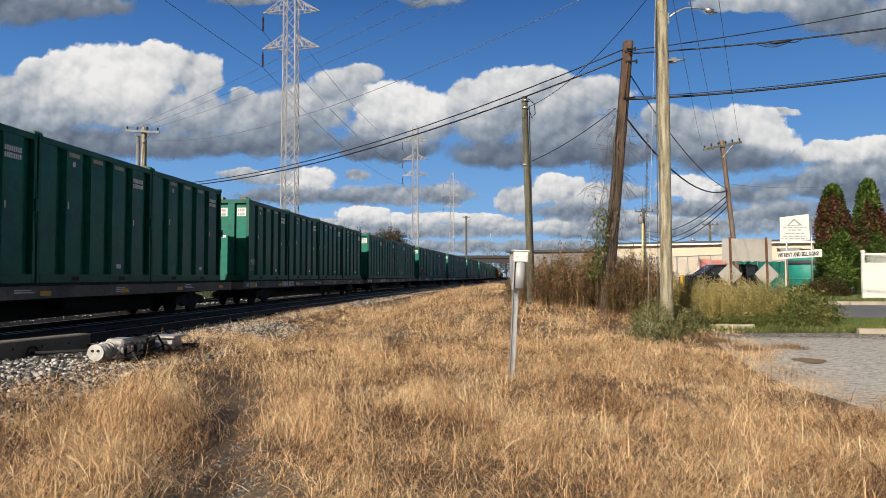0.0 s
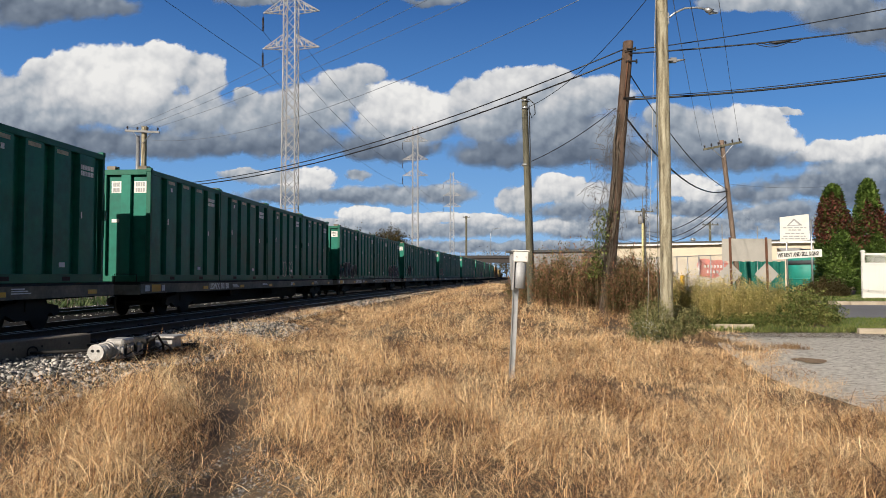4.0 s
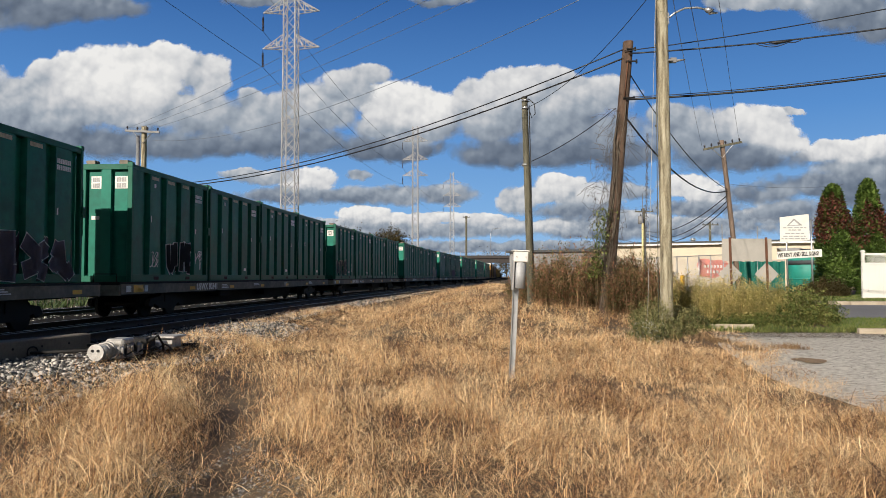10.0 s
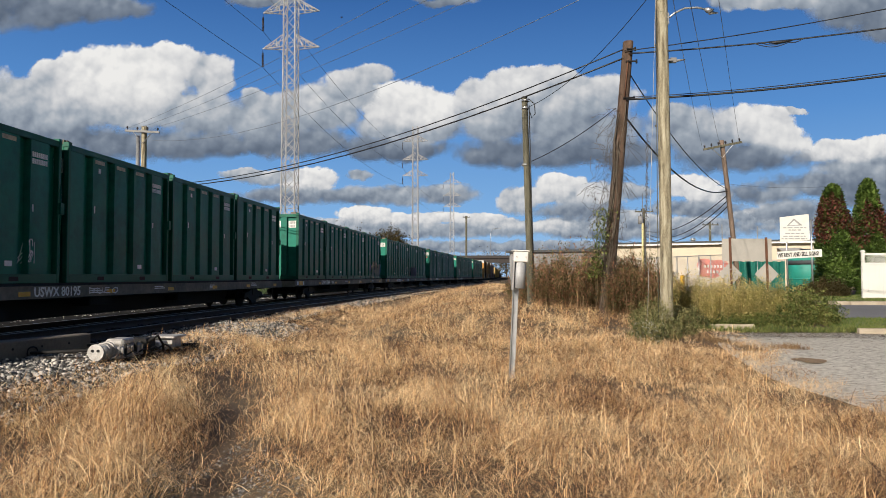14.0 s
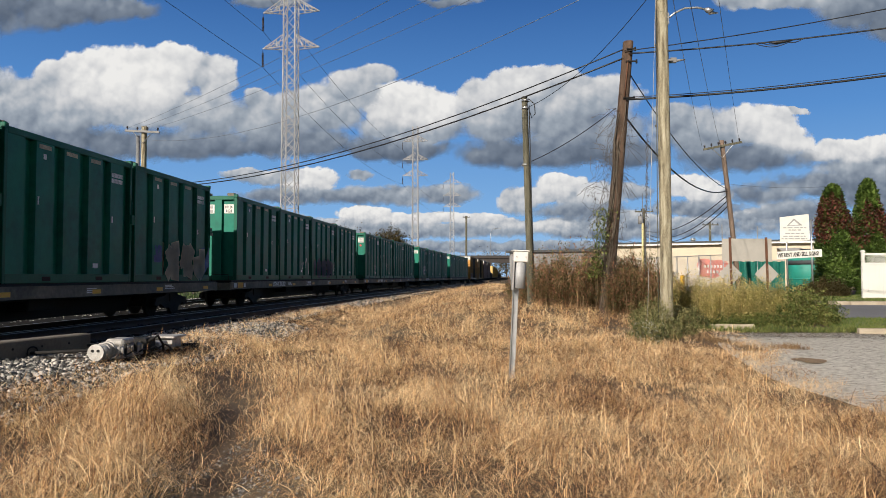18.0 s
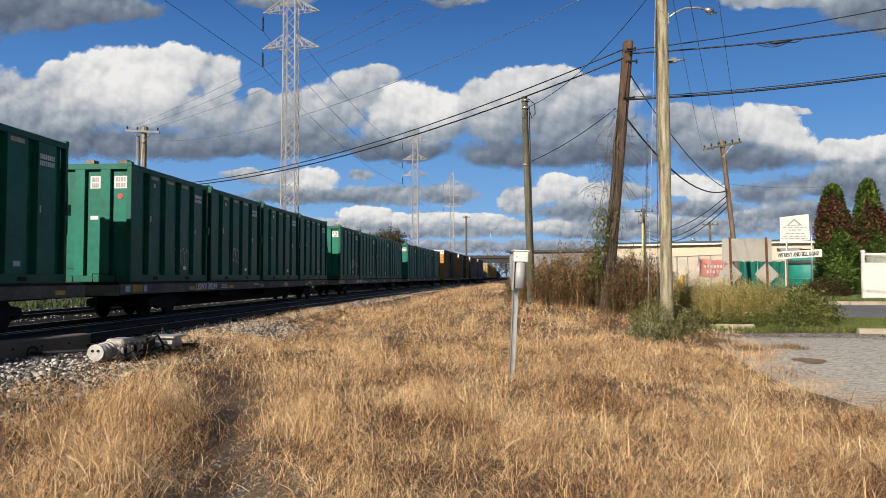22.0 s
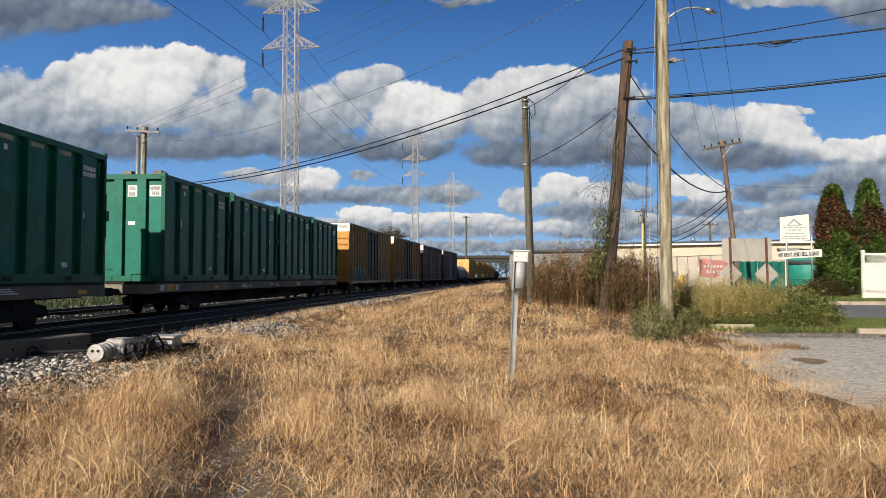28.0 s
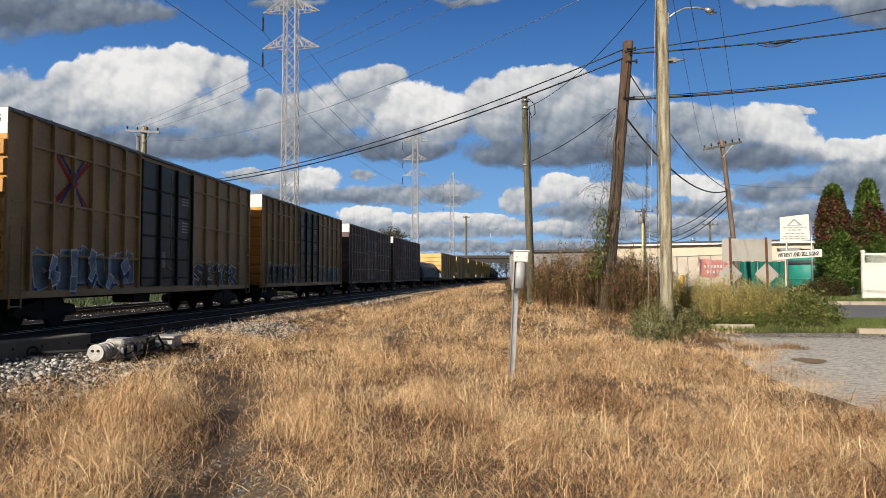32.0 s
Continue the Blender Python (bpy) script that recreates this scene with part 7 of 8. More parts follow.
def grass_cover(x, y):
    """How thickly the dry grass stands, 0 to 1."""
    q = x - np.interp(y, MID_Y, MID_X)
    edge = np.interp(y, [7, 10, 13, 18], [7.1, 6.7, 6.05, 5.5]) + 0.5 * (value_noise(x, y, 0.9, 5) - 0.5) + 0.6 * (value_noise(x, y, 2.6, 6) - 0.5)
    c = np.clip((q - edge) / 0.5, 0, 1)
    lot = np.array([lot_edge(v) for v in np.clip(y, 2, 19.7)]) if np.ndim(y) else lot_edge(float(y))
    c = c * np.clip((lot + 0.15 + 0.55 * np.clip((y - 11) / 3, 0, 1) + 0.9 * (value_noise(x, y, 0.8, 8) - 0.3) - x) / 0.4 + 0.5, 0, 1)
    away = x - path_x(y)
    bare = (0.55 + 0.6 * value_noise(x, y, 0.35, 2)) * np.exp(-(away / (0.2 + 0.7 * value_noise(x, y, 0.6, 3) * np.interp(y, [5, 6.5, 9], [1.0, 0.7, 1.0]))) ** 2) * np.clip((y - 4.3) / 0.6, 0, 1) * np.clip((11.5 - y) / 3, 0, 1)
    bare = bare + 0.62 * np.exp(-(((x + 3.3) / 1.0) ** 2 + ((y - 12.5) / 3.2) ** 2))
    return c * np.clip(1 - 1.05 * bare, 0, 1) * (0.35 + 0.8 * value_noise(x, y, 1.1, 9) + 0.25 * value_noise(x, y, 0.3, 10))


def grass_field():
    rng = np.random.default_rng(4)
    out_v, out_s, out_l, count = [], [], [], 0
    zones = ((-14.0, -5.0, 30), (-5.0, 3.8, 170), (3.8, 9.0, 3400), (9.0, 16.0, 1750), (16.0, 30.0, 560), (30.0, 88.0, 80))
    for y0, y1, dens in zones:
        if y0 < 0:
            n = int(20 * (y1 - y0) * dens)
            x, y = rng.uniform(-12, 8, n), rng.uniform(y0, y1, n)
        else:
            n = int((0.68 * (y1 ** 2 - y0 ** 2) + 2.4 * (y1 - y0)) * dens)
            y = np.sqrt(rng.uniform(y0 ** 2, y1 ** 2, n))
            x = rng.uniform(-1, 1, n) * (0.68 * y + 1.2)
        tuft = rng.random(n) < 0.66
        cell = 0.3 if y1 < 20 else 0.6
        ci, cj = np.floor(x / cell), np.floor(y / cell)
        wild = np.sin(ci * 127.1 + cj * 311.7) * 43758.5
        wild = wild - np.floor(wild)
        cx = (ci + 0.5 + 0.45 * np.sin(cj * 12.9 + ci * 7.3)) * cell
        cy = (cj + 0.5 + 0.45 * np.sin(ci * 9.1 + cj * 3.7)) * cell
        reach = cell * (0.1 + 0.2 * wild)
        ox, oy = rng.normal(0, 1, n) * reach, rng.normal(0, 1, n) * reach
        x, y = np.where(tuft, cx + ox, x), np.where(tuft, cy + oy, y)
        keep = rng.random(n) < grass_cover(x, y)
        x, y, tuft, ox, oy, wild = x[keep], y[keep], tuft[keep], ox[keep], oy[keep], wild[keep]
        n = len(x)
        far = np.maximum(y, 6.0)
        q = x - np.interp(y, MID_Y, MID_X)
        h = 0.05 + 0.2 * value_noise(x, y, 1.5, 12) ** 1.3 + 0.15 * value_noise(x, y, 0.5, 13) + np.where(tuft, 0.15 * wild ** 2, 0)
        h = h * (0.6 + 0.4 * np.clip((q - 6.3) / 2.0, 0, 1)) * (0.5 + 0.5 * np.clip((5.1 + 0.05 * np.clip(y - 9, 0, 20) - x) / 1.1, 0, 1))
        h = h * (1 + np.clip((11.5 - y) / 3, 0, 1) * (0.5 * np.exp(-((x - path_x(y) + 0.8) / 0.5) ** 2) - 0.35 * np.exp(-((x - path_x(y) - 0.2) / 0.45) ** 2)))
        length = (0.06 + 0.72 * h) * rng.uniform(0.4, 1.3, n)
        width = (0.0013 + 0.00042 * far) * (2.2 if y0 < 0 else 1.0) * np.where(rng.random(n) < 0.86, rng.uniform(0.45, 1.0, n), rng.uniform(1.0, 1.8, n))
        # each patch leans its own way, so the grass lies in swirls
        swirl = 6.28 * value_noise(x, y, 1.3, 15) * 1.5
        way = np.where(tuft, np.arctan2(oy, ox) + rng.normal(0, 0.7, n), swirl + rng.normal(0, 1.0, n))
        rise = np.clip(rng.normal(0.8, 0.4, n), 0.05, 1.5)
        droop = np.clip(rng.normal(1.2, 0.8, n), -0.4, 2.8)
        low = rng.random(n) < 0.42
        rise = np.where(low, rng.uniform(-0.5, 0.75, n), rise)
        lift = np.where(low, h * rng.uniform(0.15, 0.95, n), 0.0)
        v, s, l = blades(x, y, ground_z(x, y) - 0.02 + lift, length, width, rise, droop, way, rng)
        out_v.append(v), out_s.append(s), out_l.append(l + count)
        count += len(v)
        # taller bleached stalks, bent over in their own way
        n2 = int(n * 0.014)
        pick = rng.choice(n, n2, replace=False)
        xs, ys = x[pick] + rng.normal(0, 0.05, n2), y[pick]
        v, s, l = blades(xs, ys, ground_z(xs, ys) + 0.3 * h[pick], (0.1 + h[pick]) * rng.uniform(0.6, 1.3, n2), (0.0016 + 0.00042 * np.maximum(ys, 6)) * rng.uniform(0.7, 1.4, n2),
                         np.clip(rng.normal(1.0, 0.4, n2), 0.2, 1.57), np.clip(rng.normal(1.0, 0.8, n2), 0, 2.6), rng.uniform(0, 6.28, n2), rng)
        out_v.append(v), out_s.append(s), out_l.append(l + count)
        count += len(v)
    me = raw_mesh("dry_grass", np.concatenate(out_v), np.concatenate(out_s), np.concatenate(out_l), M_STRAW)
    return tagged(new("dry_grass", me), "thick golden dry grass in uneven tufts along the railway", "grass", kind="stuff")


grass_field()


def lawn_blades():
    rng = np.random.default_rng(14)
    n = 13000
    x, y = rng.uniform(11.5, 21, n), rng.uniform(19.6, 23.6, n)
    far = rng.random(n) < 0.35
    x, y = np.where(far, rng.uniform(17, 32, n), x), np.where(far, rng.uniform(32.2, 40, n), y)
    v, s, l = blades(x, y, ground_z(x, y), rng.uniform(0.05, 0.13, n), 0.0014 * y, rng.uniform(0.8, 1.5, n), rng.uniform(0, 1, n), rng.uniform(0, 6.28, n), rng)
    tagged(new("lawn_grass", raw_mesh("lawn_grass", v, s, l, M_LAWN_BLADE)), "short green grass of the verges", "grass", kind="stuff")
    n = 9000
    x = rng.uniform(6.4, 20, n)
    y = 19.6 + rng.normal(0, 0.22, n)
    v, s, l = blades(x, y, ground_z(x, y), rng.uniform(0.08, 0.3, n), 0.02 * rng.uniform(0.5, 1.3, n), rng.uniform(0.4, 1.5, n), rng.uniform(0, 1.4, n), rng.uniform(0, 6.28, n), rng)
    tagged(new("edge_weeds", raw_mesh("edge_weeds", v, s, l, M_GREEN_LEAF)), "green weeds along the edge of the lot", "weeds", kind="stuff")


lawn_blades()


def lot_litter():
    rng = np.random.default_rng(19)
    n = 8000
    y = 19.45 - np.abs(rng.normal(0, 0.9, n)) * value_noise(np.arange(n) * 0.37, np.zeros(n), 1.0, 77) * 1.6
    x = rng.uniform(6.3, 16, n)
    pick = rng.random(n) < 0.3
    x, y = np.where(pick, rng.uniform(6.4, 12.5, n), x), np.where(pick, 17.6 + 0.9 * value_noise(x, x * 0, 0.9, 78) + rng.normal(0, 0.35, n), y)
    v, s, l = blades(x, y, ground_z(x, y) + 0.024, rng.uniform(0.03, 0.12, n), 0.02 * rng.uniform(0.5, 1.3, n), rng.uniform(0.0, 0.5, n), rng.uniform(0, 0.8, n), rng.uniform(0, 6.28, n), rng)
    tagged(new("leaf_litter", raw_mesh("leaf_litter", v, s, l, M_LITTER)), "dark leaf litter and dead weeds on the lot", "litter", kind="stuff")
    n = 2600
    c = rng.integers(0, 14, n)
    cx, cy = rng.uniform(5.9, 6.5, 14), rng.uniform(14.5, 18, 14)
    cx[:4], cy[:4] = rng.uniform(6.4, 7.6, 4), rng.normal(15.0, 0.2, 4)
    x, y = cx[c] + rng.normal(0, 0.14, n), cy[c] + rng.normal(0, 0.2, n)
    v, s, l = blades(x, y, ground_z(x, y) + 0.01, rng.uniform(0.05, 0.2, n), 0.009 * rng.uniform(0.5, 1.5, n), rng.uniform(0.2, 1.4, n), rng.uniform(0, 1.4, n), rng.uniform(0, 6.28, n), rng)
    tagged(new("dead_tufts", raw_mesh("dead_tufts", v, s, l, M_WEED_STEM)), "dead brown grass tufts growing out of the asphalt", "grass", kind="stuff")


lot_litter()


def far_side_weeds():
    rng = np.random.default_rng(17)
    n = 9000
    s, q = rng.uniform(14, 130, n), -9.5 - np.abs(rng.normal(0, 4, n))
    h = np.interp(s, S_STEP, HEAD)
    x = np.interp(s, S_STEP, LINE_X) + (q - HALF_W) * np.cos(h)
    y = np.interp(s, S_STEP, LINE_Y) - (q - HALF_W) * np.sin(h)
    v, sz, l = blades(x, y, ground_z(x, y), rng.uniform(0.2, 0.6, n), 0.07 * rng.uniform(0.5, 1.5, n), rng.uniform(0.7, 1.5, n), rng.uniform(0, 1.2, n), rng.uniform(0, 6.28, n), rng)
    tagged(new("far_side_weeds", raw_mesh("far_side_weeds", v, sz, l, M_DARK_LEAF)), "olive green weeds beyond the railway", "weeds", kind="stuff")


far_side_weeds()


def stones(name, places, sizes, material, label, seed):
    """Loose angular stones from a jittered icosahedron each."""
    rng = np.random.default_rng(seed)
    g = (1 + 5 ** 0.5) / 2
    ico = np.array([(-1, g, 0), (1, g, 0), (-1, -g, 0), (1, -g, 0), (0, -1, g), (0, 1, g), (0, -1, -g), (0, 1, -g), (g, 0, -1), (g, 0, 1), (-g, 0, -1), (-g, 0, 1)]) / 1.9
    tri = np.array([(0, 11, 5), (0, 5, 1), (0, 1, 7), (0, 7, 10), (0, 10, 11), (1, 5, 9), (5, 11, 4), (11, 10, 2), (10, 7, 6), (7, 1, 8),
                    (3, 9, 4), (3, 4, 2), (3, 2, 6), (3, 6, 8), (3, 8, 9), (4, 9, 5), (2, 4, 11), (6, 2, 10), (8, 6, 7), (9, 8, 1)])
    n = len(places)
    v = ico[None] * (1 + rng.uniform(-0.55, 0.35, (n, 12, 1)))
    v = v * rng.uniform(0.6, 1.25, (n, 1, 3))
    a = rng.uniform(0, 6.28, n)
    c, s = np.cos(a)[:, None], np.sin(a)[:, None]
    vx, vy = v[:, :, 0] * c - v[:, :, 1] * s, v[:, :, 0] * s + v[:, :, 1] * c
    v = np.stack([vx, vy, v[:, :, 2] * 0.75], -1) * sizes[:, None, None] + places[:, None, :]
    loops = (tri.ravel()[None] + (np.arange(n) * 12)[:, None]).ravel()
    me = raw_mesh(name, v.reshape(-1, 3), np.full(n * 20, 3), loops, material)
    return tagged(new(name, me), label, "stones", kind="stuff")


def ballast_stones():
    rng = np.random.default_rng(6)
    ss, qq = [], []
    for s0, s1, q0, q1, dens in ((6, 20, 5.1, 7.8, 440), (20, 40, 4.9, 6.8, 80), (40, 80, 5.0, 6.8, 24), (8, 60, -9, -3, 12)):
        n = int((s1 - s0) * (q1 - q0) * dens)
        ss.append(rng.uniform(s0, s1, n)), qq.append(rng.uniform(q0, q1, n))
    s, q = np.concatenate(ss), np.concatenate(qq)
    h = np.interp(s, S_STEP, HEAD)
    x = np.interp(s, S_STEP, LINE_X) + (q - HALF_W) * np.cos(h)
    y = np.interp(s, S_STEP, LINE_Y) - (q - HALF_W) * np.sin(h)
    size = rng.uniform(0.014, 0.046, len(s)) * (1 + np.clip(s - 22, 0, 60) * 0.014)
    stones("ballast_stones", np.stack([x, y, ground_z(x, y) + 0.012 + rng.uniform(0, 0.03, len(s))], -1), size, M_STONE, "loose grey ballast stones", 7)
    # Darker stones where the train shades the bed; the shade is in their colour.
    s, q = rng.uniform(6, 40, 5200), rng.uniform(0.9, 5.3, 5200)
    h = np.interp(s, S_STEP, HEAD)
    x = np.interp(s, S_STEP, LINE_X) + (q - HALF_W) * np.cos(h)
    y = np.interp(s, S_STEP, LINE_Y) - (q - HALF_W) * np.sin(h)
    stones("oily_ballast_stones", np.stack([x, y, ground_z(x, y) + 0.02], -1), rng.uniform(0.016, 0.05, len(s)), M_BALLAST, "oily ballast stones between the rails, darkened for the train's shade", 10)
    n = 3200
    y = rng.normal(5.8, 0.75, n)
    x = path_x(y) + rng.normal(0, 0.27, n)
    stones("gravel", np.stack([x, y, ground_z(x, y) + 0.008], -1), rng.uniform(0.003, 0.013, n) * np.where(rng.random(n) < 0.05, 1.8, 1.0), M_GRAVEL, "small grey gravel on the bare path", 8)
    n = 1500
    y = rng.uniform(8, 20, n)
    x = np.where(rng.random(n) < 0.5, np.array([lot_edge(v) for v in y]) + np.abs(rng.normal(0, 0.6, n)), rng.uniform(6, 14, n))
    y = np.where(rng.random(n) < 0.5, 19.3 - np.abs(rng.normal(0, 0.5, n)), y)
    x = np.maximum(x, np.array([lot_edge(v) for v in y]))
    stones("lot_gravel", np.stack([x, y, ground_z(x, y) + 0.024], -1), rng.uniform(0.004, 0.012, n), M_STONE, "loose gravel on the worn lot", 9)


ballast_stones()


def leaves(points, size, rng, droop=0.3, slim=0.24):
    """Small pointed leaves: a bent rhombus each, as arrays."""
    n = len(points)
    a, e = rng.uniform(0, 2 * np.pi, n), rng.uniform(-0.9, 0.6, n) - droop
    d = np.stack([np.cos(a) * np.cos(e), np.sin(a) * np.cos(e), np.sin(e)], -1)
    side = np.stack([-np.sin(a), np.cos(a), rng.uniform(-0.5, 0.5, n)], -1)
    L = (size * rng.uniform(0.6, 1.4, n))[:, None]
    v = np.stack([points, points + d * L * 0.5 + side * L * slim, points + d * L, points + d * L * 0.5 - side * L * slim], 1)
    loops = np.arange(n * 4)
    return v.reshape(-1, 3).astype(np.float32), np.full(n, 4), loops


def leaf_part(name, points, size, material, parent, seed, droop=0.3, slim=0.24):
    v, s, l = leaves(points, size, np.random.default_rng(seed), droop, slim)
    o = new(name, raw_mesh(name, v, s, l, material))
    o.parent = parent
    o["kind"] = "stuff"
    return o


def weed_patch(name, label, category, centre, rx, ry, height, stems, leaf_n, leaf, leaf_mat, stem_mat, seed, taper=0.5, lean=0.25, lo=0.1):
    """Upright weeds: leaning stems with leaves along them, tallest in the middle."""
    rng = np.random.default_rng(seed)
    top = thing(name, label, category, group="weeds and bushes")
    r, a = np.sqrt(rng.random(stems)), rng.uniform(0, 6.28, stems)
    x, y = centre[0] + rx * r * np.cos(a), centre[1] + ry * r * np.sin(a)
    h = height * (1 - taper * r ** 2) * np.where(rng.random(stems) < 0.1, rng.uniform(1.0, 1.2, stems), rng.uniform(0.5, 1.02, stems))
    way, ln = rng.uniform(0, 6.28, stems), np.abs(rng.normal(0, lean, stems))
    z = ground_z(x, y)
    tip = np.clip(ln, 0, 1.2)
    v, s, l = blades(x, y, z, h * rng.uniform(0.95, 1.22, stems), np.full(stems, 0.011), np.pi / 2 - tip * 0.5, tip * 0.9, way, rng)
    o = new("stalk_growth", raw_mesh("stalk_growth", v, s, l, stem_mat))
    o.parent = top
    o["kind"] = "stuff"
    k = rng.integers(0, stems, stems * leaf_n)
    t = rng.uniform(lo, 1.0, len(k)) ** 0.8
    dx, dy = np.cos(way[k]) * np.clip(ln[k], 0, 0.8), np.sin(way[k]) * np.clip(ln[k], 0, 0.8)
    up = np.sqrt(np.clip(1 - (np.clip(ln[k], 0, 0.8) * 0.8) ** 2, 0.05, 1))
    px = x[k] + dx * h[k] * t * 0.8 + rng.normal(0, 0.045, len(k))
    py = y[k] + dy * h[k] * t * 0.8 + rng.normal(0, 0.045, len(k))
    pz = z[k] + up * h[k] * t
    spiky = leaf_mat is M_WEED_LEAF
    leaf_part("foliage", np.stack([px, py, pz], -1), leaf, leaf_mat, top, seed + 1, -0.55 if spiky else 0.3, 0.13 if spiky or leaf_mat is M_GOLD_LEAF else 0.24)
    return top


weed_patch("weed_thicket", "tall tangled thicket of browning weeds on the mound", "weeds", (5.0, 25.2), 1.9, 2.3, 2.2, 620, 66, 0.1, M_WEED_LEAF, M_WEED_STEM, 21, taper=0.3, lean=0.16)
weed_patch("weed_thicket", "reddish brown weeds below the leaning pole", "weeds", (6.6, 23.4), 1.2, 1.4, 2.0, 320, 64, 0.1, M_WEED_LEAF, M_WEED_STEM, 23, taper=0.3, lean=0.16)
weed_patch("weed_thicket", "low brown weeds at the end of the thicket", "weeds", (4.0, 28.0), 1.6, 2.4, 1.6, 300, 56, 0.1, M_WEED_LEAF, M_WEED_STEM, 25, taper=0.3, lean=0.16)
weed_patch("weed_thicket", "tall brown weeds before the leaning pole", "weeds", (6.0, 22.0), 1.0, 0.8, 1.75, 260, 60, 0.09, M_WEED_LEAF, M_WEED_STEM, 47, taper=0.3, lean=0.16)
weed_patch("bush", "olive green feathery weeds at the foot of the pole", "bush", (5.45, 17.6), 0.75, 0.6, 0.85, 80, 60, 0.055, M_FERN_LEAF, M_GOLD_STEM, 27, lean=0.6)
weed_patch("bush", "green feathery weeds beside the pole", "bush", (4.9, 16.6), 0.6, 0.6, 0.55, 55, 60, 0.05, M_FERN_LEAF, M_WEED_STEM, 29, lean=0.4)
weed_patch("goldenrod", "yellowing goldenrod and tall grass behind the lot", "weeds", (8.2, 22.0), 1.6, 1.1, 1.6, 420, 105, 0.065, M_GOLD_LEAF, M_GOLD_STEM, 31, taper=0.25)
weed_patch("goldenrod", "yellow green weeds below the road signs", "weeds", (10.3, 22.9), 1.0, 0.9, 1.4, 270, 105, 0.065, M_GOLD_LEAF, M_GOLD_STEM, 33, taper=0.3)
weed_patch("bush", "leafy green bush beside the road", "bush", (11.2, 22.0), 0.95, 0.8, 1.3, 150, 70, 0.08, M_GREEN_LEAF, M_WEED_STEM, 35, lean=0.35)
weed_patch("bush", "green undergrowth behind the wheel stop", "bush", (9.2, 21.2), 1.5, 0.5, 0.55, 180, 60, 0.07, M_GREEN_LEAF, M_WEED_STEM, 37, lean=0.5)
weed_patch("bush", "green undergrowth between pole and goldenrod", "bush", (6.5, 20.6), 1.1, 1.1, 0.85, 150, 60, 0.07, M_FERN_LEAF, M_WEED_STEM, 39, lean=0.35)
weed_patch("hedge", "dark clipped hedge below the business sign", "hedge", (20.9, 39.2), 1.4, 0.5, 1.1, 160, 120, 0.1, M_AUTUMN, M_WEED_STEM, 41, lean=0.3)


def flower_weed():
    rng = np.random.default_rng(43)
    top = thing("flowering_weed", "weed with tiny white flowers in the dry grass", "weeds")
    n = 420
    p = np.stack([rng.normal(4.5, 0.13, n), rng.normal(15.6, 0.2, n), rng.uniform(0.2, 0.62, n)], -1)
    p[:, 2] += ground_z(p[:, 0], p[:, 1]) - 0.12
    leaf_part("blossom", p, 0.03, M_WHITE, top, 44)
    p2 = np.stack([rng.normal(4.5, 0.17, 1600), rng.normal(15.6, 0.24, 1600), rng.uniform(0.0, 0.5, 1600)], -1)
    p2[:, 2] += ground_z(p2[:, 0], p2[:, 1])
    leaf_part("foliage", p2, 0.06, M_FERN_LEAF, top, 45)


flower_weed()


def pole_vines():
    rng = random.Random(51)
    top = thing("dead_vines", "bare dead vines hanging on the leaning pole", "vines")
    bm = bmesh.new()
    for k in range(330):
        z = 1.4 + 5.4 * rng.random() ** 1.05
        bulge = 0.12 + 0.5 * math.exp(-((z - 4.2) / 1.4) ** 2)
        x, y = 5.22 + 0.82 * z / 9.05 + rng.uniform(-bulge - 0.2, 0.12), 23 + rng.uniform(-0.35, -0.05)
        pts, dx, dz = [], rng.uniform(-0.06, 0.03), rng.uniform(-0.08, 0.06)
        for i in range(8):
            pts.append((x, y, z))
            dx += rng.uniform(-0.05, 0.055)
            dz += rng.uniform(-0.06, 0.045)
            x, y, z = x + dx, y + rng.uniform(-0.03, 0.03), z + dz
        tube(bm, pts, 0.0055, 3)
    for k in range(8):
        x0 = rng.uniform(-0.3, -0.05)
        pts = [(5.3 + 0.82 * z / 9.05 + x0 + 0.07 * math.sin(z * 2 + k), 22.8 + 0.05 * math.cos(z * 3 + k), z) for z in np.arange(0.4, rng.uniform(4, 7.3), 0.3)]
        tube(bm, pts, 0.016, 5)
    o = part("twig_tangle", bm, M_BARK, top)
    o["kind"] = "stuff"
    g = np.random.default_rng(52)
    n = 900
    z = g.uniform(1.4, 3.6, n)
    p = np.stack([5.0 + 0.09 * z + g.normal(-0.15, 0.14, n) - 0.15 * (3.6 - z) * g.random(n), g.normal(22.7, 0.15, n), z], -1)
    leaf_part("leaf_mass", p, 0.1, M_GREEN_LEAF, top, 53)


pole_vines()


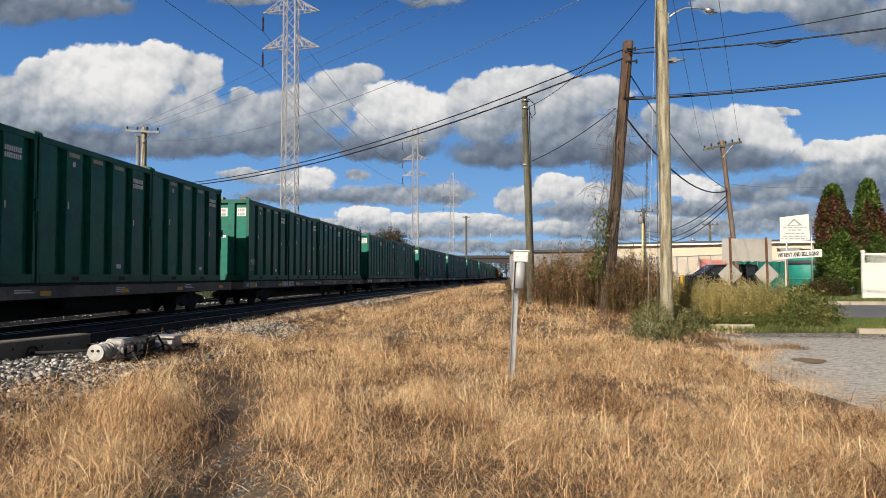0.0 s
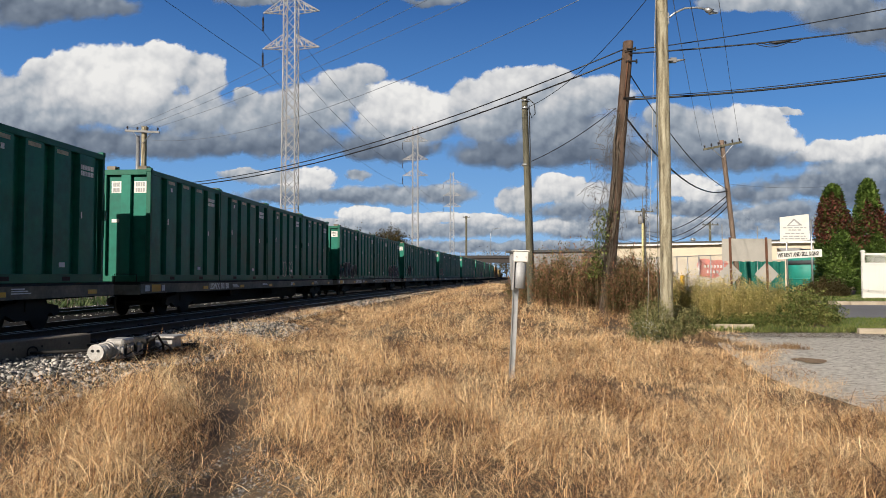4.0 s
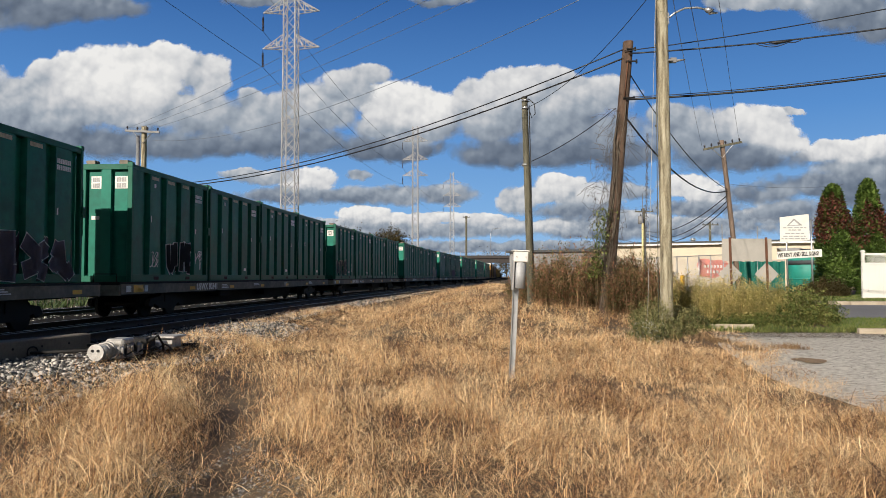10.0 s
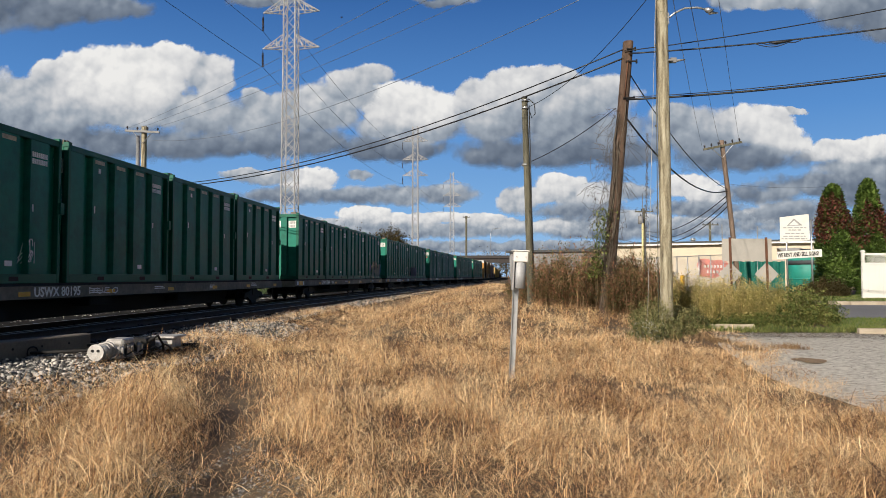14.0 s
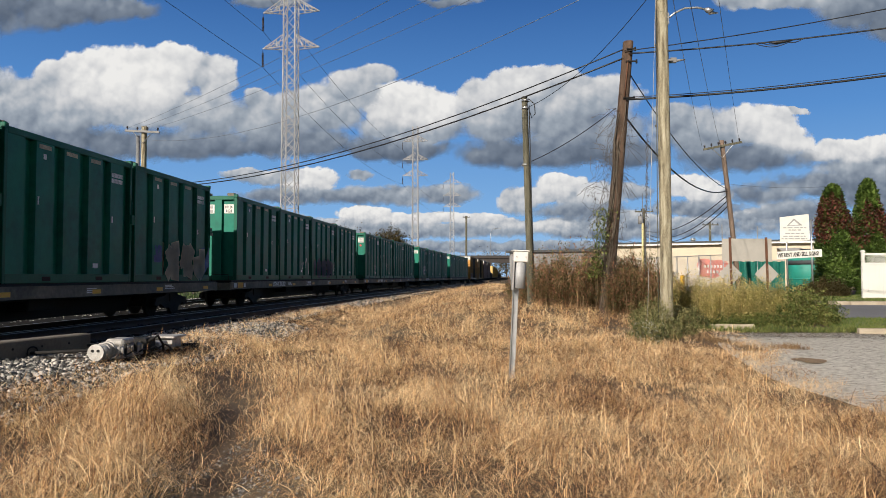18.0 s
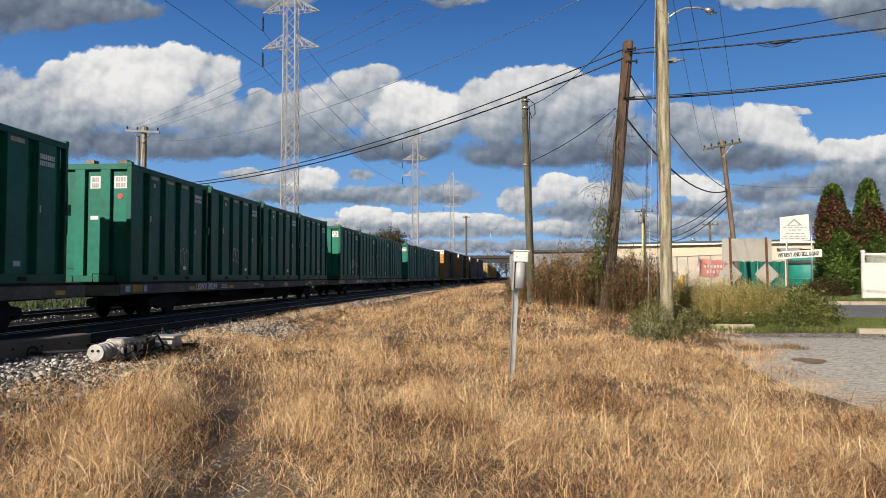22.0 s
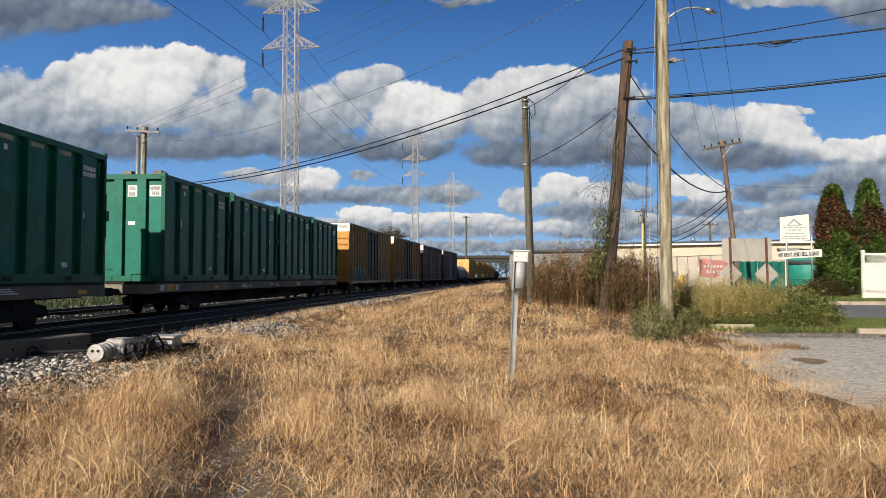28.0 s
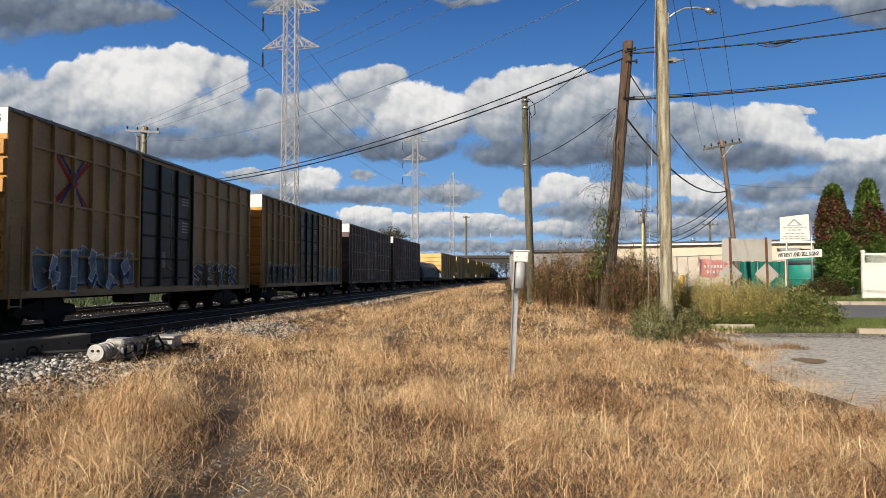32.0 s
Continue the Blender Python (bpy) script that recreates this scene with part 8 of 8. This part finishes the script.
def vine_guy():
    """A slack guy strand between the poles with dead vine twisted round it."""
    rng = random.Random(57)
    g = thing("guy_wire", "slack guy wire with dead vine twisted round it", "guy wire")
    a, b = Vector((6.5, 23.0, 0.6)), Vector((6.64, 23.0, 6.05))
    bm = bmesh.new()
    rod(bm, a, b, 0.008, n=5)
    part("strand", bm, M_WIRE, g)
    bm = bmesh.new()
    for k in range(3):
        pts = []
        for i in range(70):
            p = a.lerp(b, i / 69)
            r = 0.02 + 0.03 * rng.random()
            pts.append((p.x + r * math.cos(i * 0.9 + 2 * k), p.y + r * math.sin(i * 0.9 + 2 * k), p.z))
        tube(bm, pts, 0.005, 3)
    for i in range(90):
        p = a.lerp(b, rng.random())
        tube(bm, [p, (p.x + rng.uniform(-0.07, 0.07), p.y, p.z + rng.uniform(-0.06, 0.03)), (p.x + rng.uniform(-0.13, 0.13), p.y, p.z + rng.uniform(-0.14, 0.02))], 0.005, 3)
    o = part("vine", bm, M_BARK, g)
    o["kind"] = "stuff"


vine_guy()


def arborvitae(x, y, width, height, vine, seed):
    rng = np.random.default_rng(seed)
    z0 = gz(x, y)
    t = thing("arborvitae", "columnar green arborvitae overgrown with red creeper", "tree", group="arborvitaes")
    bm = bmesh.new()
    tube(bm, [(x, y, z0 - 0.1), (x + 0.04, y, z0 + height * 0.4), (x, y, z0 + height * 0.8)], [0.13, 0.09, 0.03], 8)
    for k in range(16):
        a, zz = rng.uniform(0, 6.28), z0 + height * rng.uniform(0.1, 0.75)
        rod(bm, (x, y, zz), (x + math.cos(a) * width * 0.3, y + math.sin(a) * width * 0.3, zz + 0.5), 0.03, 0.01, n=5)
    part("trunk", bm, M_BARK, t)
    n = 26000
    h = rng.random(n) ** 0.85
    prof = np.where(h < 0.12, 0.75 + 2 * h, np.clip((1 - h) / 0.5, 0, 1) ** 0.45)
    prof = np.minimum(prof, 1.0)
    a = rng.uniform(0, 6.28, n)
    lump = 1 + 0.14 * np.sin(3 * a + 7 * h) + 0.1 * np.sin(7 * a - 15 * h) + 0.08 * np.sin(23 * h + 2 * a)
    r = width / 2 * prof * lump * rng.uniform(0.72, 1.02, n)
    p = np.stack([x + r * np.cos(a), y + r * np.sin(a), z0 + height * h], -1)
    red = (h > vine[0] + 0.08 * np.sin(3 * a)) & (h < vine[1] + 0.05 * np.sin(5 * a)) & (np.cos(a - vine[2]) + rng.normal(0, 0.35, n) > vine[3])
    red &= rng.random(n) > 0.14
    red &= np.sin(9 * a + 31 * h) + np.sin(5 * a - 17 * h) > -1.6
    leaf_part("crown", p[~red], 0.2, M_CEDAR, t, seed + 1, -0.6)
    q = p[red]
    q[:, :2] += (q[:, :2] - np.array([x, y])) * 0.06
    leaf_part("creeper", q, 0.17, M_CREEPER, t, seed + 2, 0.3)


arborvitae(23.05, 42.0, 2.0, 6.45, (0.54, 0.92, 4.0, -0.75), 61)
arborvitae(25.5, 42.6, 1.75, 6.85, (0.48, 0.8, 5.0, 0.1), 64)
arborvitae(27.4, 42.0, 1.9, 6.3, (0.4, 0.92, 4.2, -0.6), 67)
arborvitae(29.0, 42.6, 2.2, 6.6, (0.45, 0.8, 4.2, 0.0), 70)


def broad_tree(x, y, width, height, seed, leaf_mat, density=1.0, label="autumn tree behind the railway"):
    rng = np.random.default_rng(seed)
    z0 = gz(x, y)
    t = thing("tree", label, "tree", group="distant trees")
    bm = bmesh.new()
    tube(bm, [(x, y, z0), (x + 0.1, y, z0 + height * 0.35), (x, y, z0 + height * 0.7)], [0.025 * height, 0.018 * height, 0.005 * height], 7)
    tips = []
    for k in range(34):
        a, u = rng.uniform(0, 6.28), rng.uniform(0.3, 0.85)
        b = Vector((x, y, z0 + height * u * 0.75))
        e = b + Vector((math.cos(a) * width * 0.45 * rng.uniform(0.5, 1) * (1.1 - u * 0.6), math.sin(a) * width * 0.45 * rng.uniform(0.5, 1) * (1.1 - u * 0.6), height * rng.uniform(0.1, 0.28)))
        rod(bm, b, e, 0.007 * height, 0.002 * height, n=5)
        tips.append(e)
        for j in range(3):
            w = e + Vector(rng.normal(0, 0.06 * height, 3))
            rod(bm, b.lerp(e, 0.6), w, 0.003 * height, 0.001 * height, n=4)
            tips.append(w)
    part("trunk", bm, M_BARK, t)
    if density:
        n = int(3200 * density)
        c = np.array([tuple(v) for v in tips])[rng.integers(0, len(tips), n)] + rng.normal(0, 0.05 * height, (n, 3))
        leaf_part("crown", c, height * 0.045, leaf_mat, t, seed + 1)


broad_tree(-10.6, 140, 7.5, 12.0, 81, M_AUTUMN, 2.0)
broad_tree(-16.5, 125, 7.0, 12.0, 83, M_AUTUMN, 0.12, "nearly bare tree behind the railway")
broad_tree(22.0, 330, 18, 15.5, 85, M_AUTUMN, 0.1, "bare tree beyond the overpass")
broad_tree(32.0, 360, 16, 12.5, 87, M_AUTUMN, 0.5, "thin autumn tree beyond the overpass")
broad_tree(75.0, 110, 9, 8.5, 89, M_DARK_LEAF, 1.2, "green tree behind the warehouse")


def far_woods():
    rng = np.random.default_rng(91)
    n = 26000
    x = rng.uniform(-420, 420, n)
    y = 470 + rng.uniform(0, 60, n) + 0.0002 * x ** 2
    y = np.where(rng.random(n) < 0.25, rng.uniform(340, 420, n), y)
    top = 5.0 + 5.0 * value_noise(x, y * 0, 17, 92) + 3.0 * value_noise(x, y * 0, 5, 93)
    z = top * rng.random(n) ** 0.6
    v, s, l = leaves(np.stack([x, y, z], -1), 1.5, rng)
    tagged(new("far_woods", raw_mesh("far_woods", v, s, l, M_AUTUMN)), "distant line of autumn woods on the horizon", "woods", kind="stuff")


far_woods()


# ---------------------------------------------------------------- what moves
def motions():
    for ob, middle, z in MOVERS:
        walk(ob, [(t, on_track(middle - SPEED * t, 0, z)) for t in np.arange(0.0, 32.1, 2.0)])
    z = gz(16, 48)
    walk(CAR, [(0.0, pose(18.5, 48, z)), (0.5, pose(16.5, 48, z)), (1.0, pose(14.5, 48, z)), (1.5, pose(12.6, 48, z)), (2.0, pose(11.2, 48, z)),
               (2.6, pose(10.6, 48, z)), (32.0, pose(10.6, 48, z))])
    for ob, places in BIRDS:
        walk(ob, [(t, pose(x, y, z, 0, -15, 30)) for t, x, y, z in places])
    for ob, turn in SKIES:
        walk(ob, [(0.0, pose(0, 0, EYE_Z)), (32.0, pose(0, 0, EYE_Z, 0, 0, -turn))])


motions()
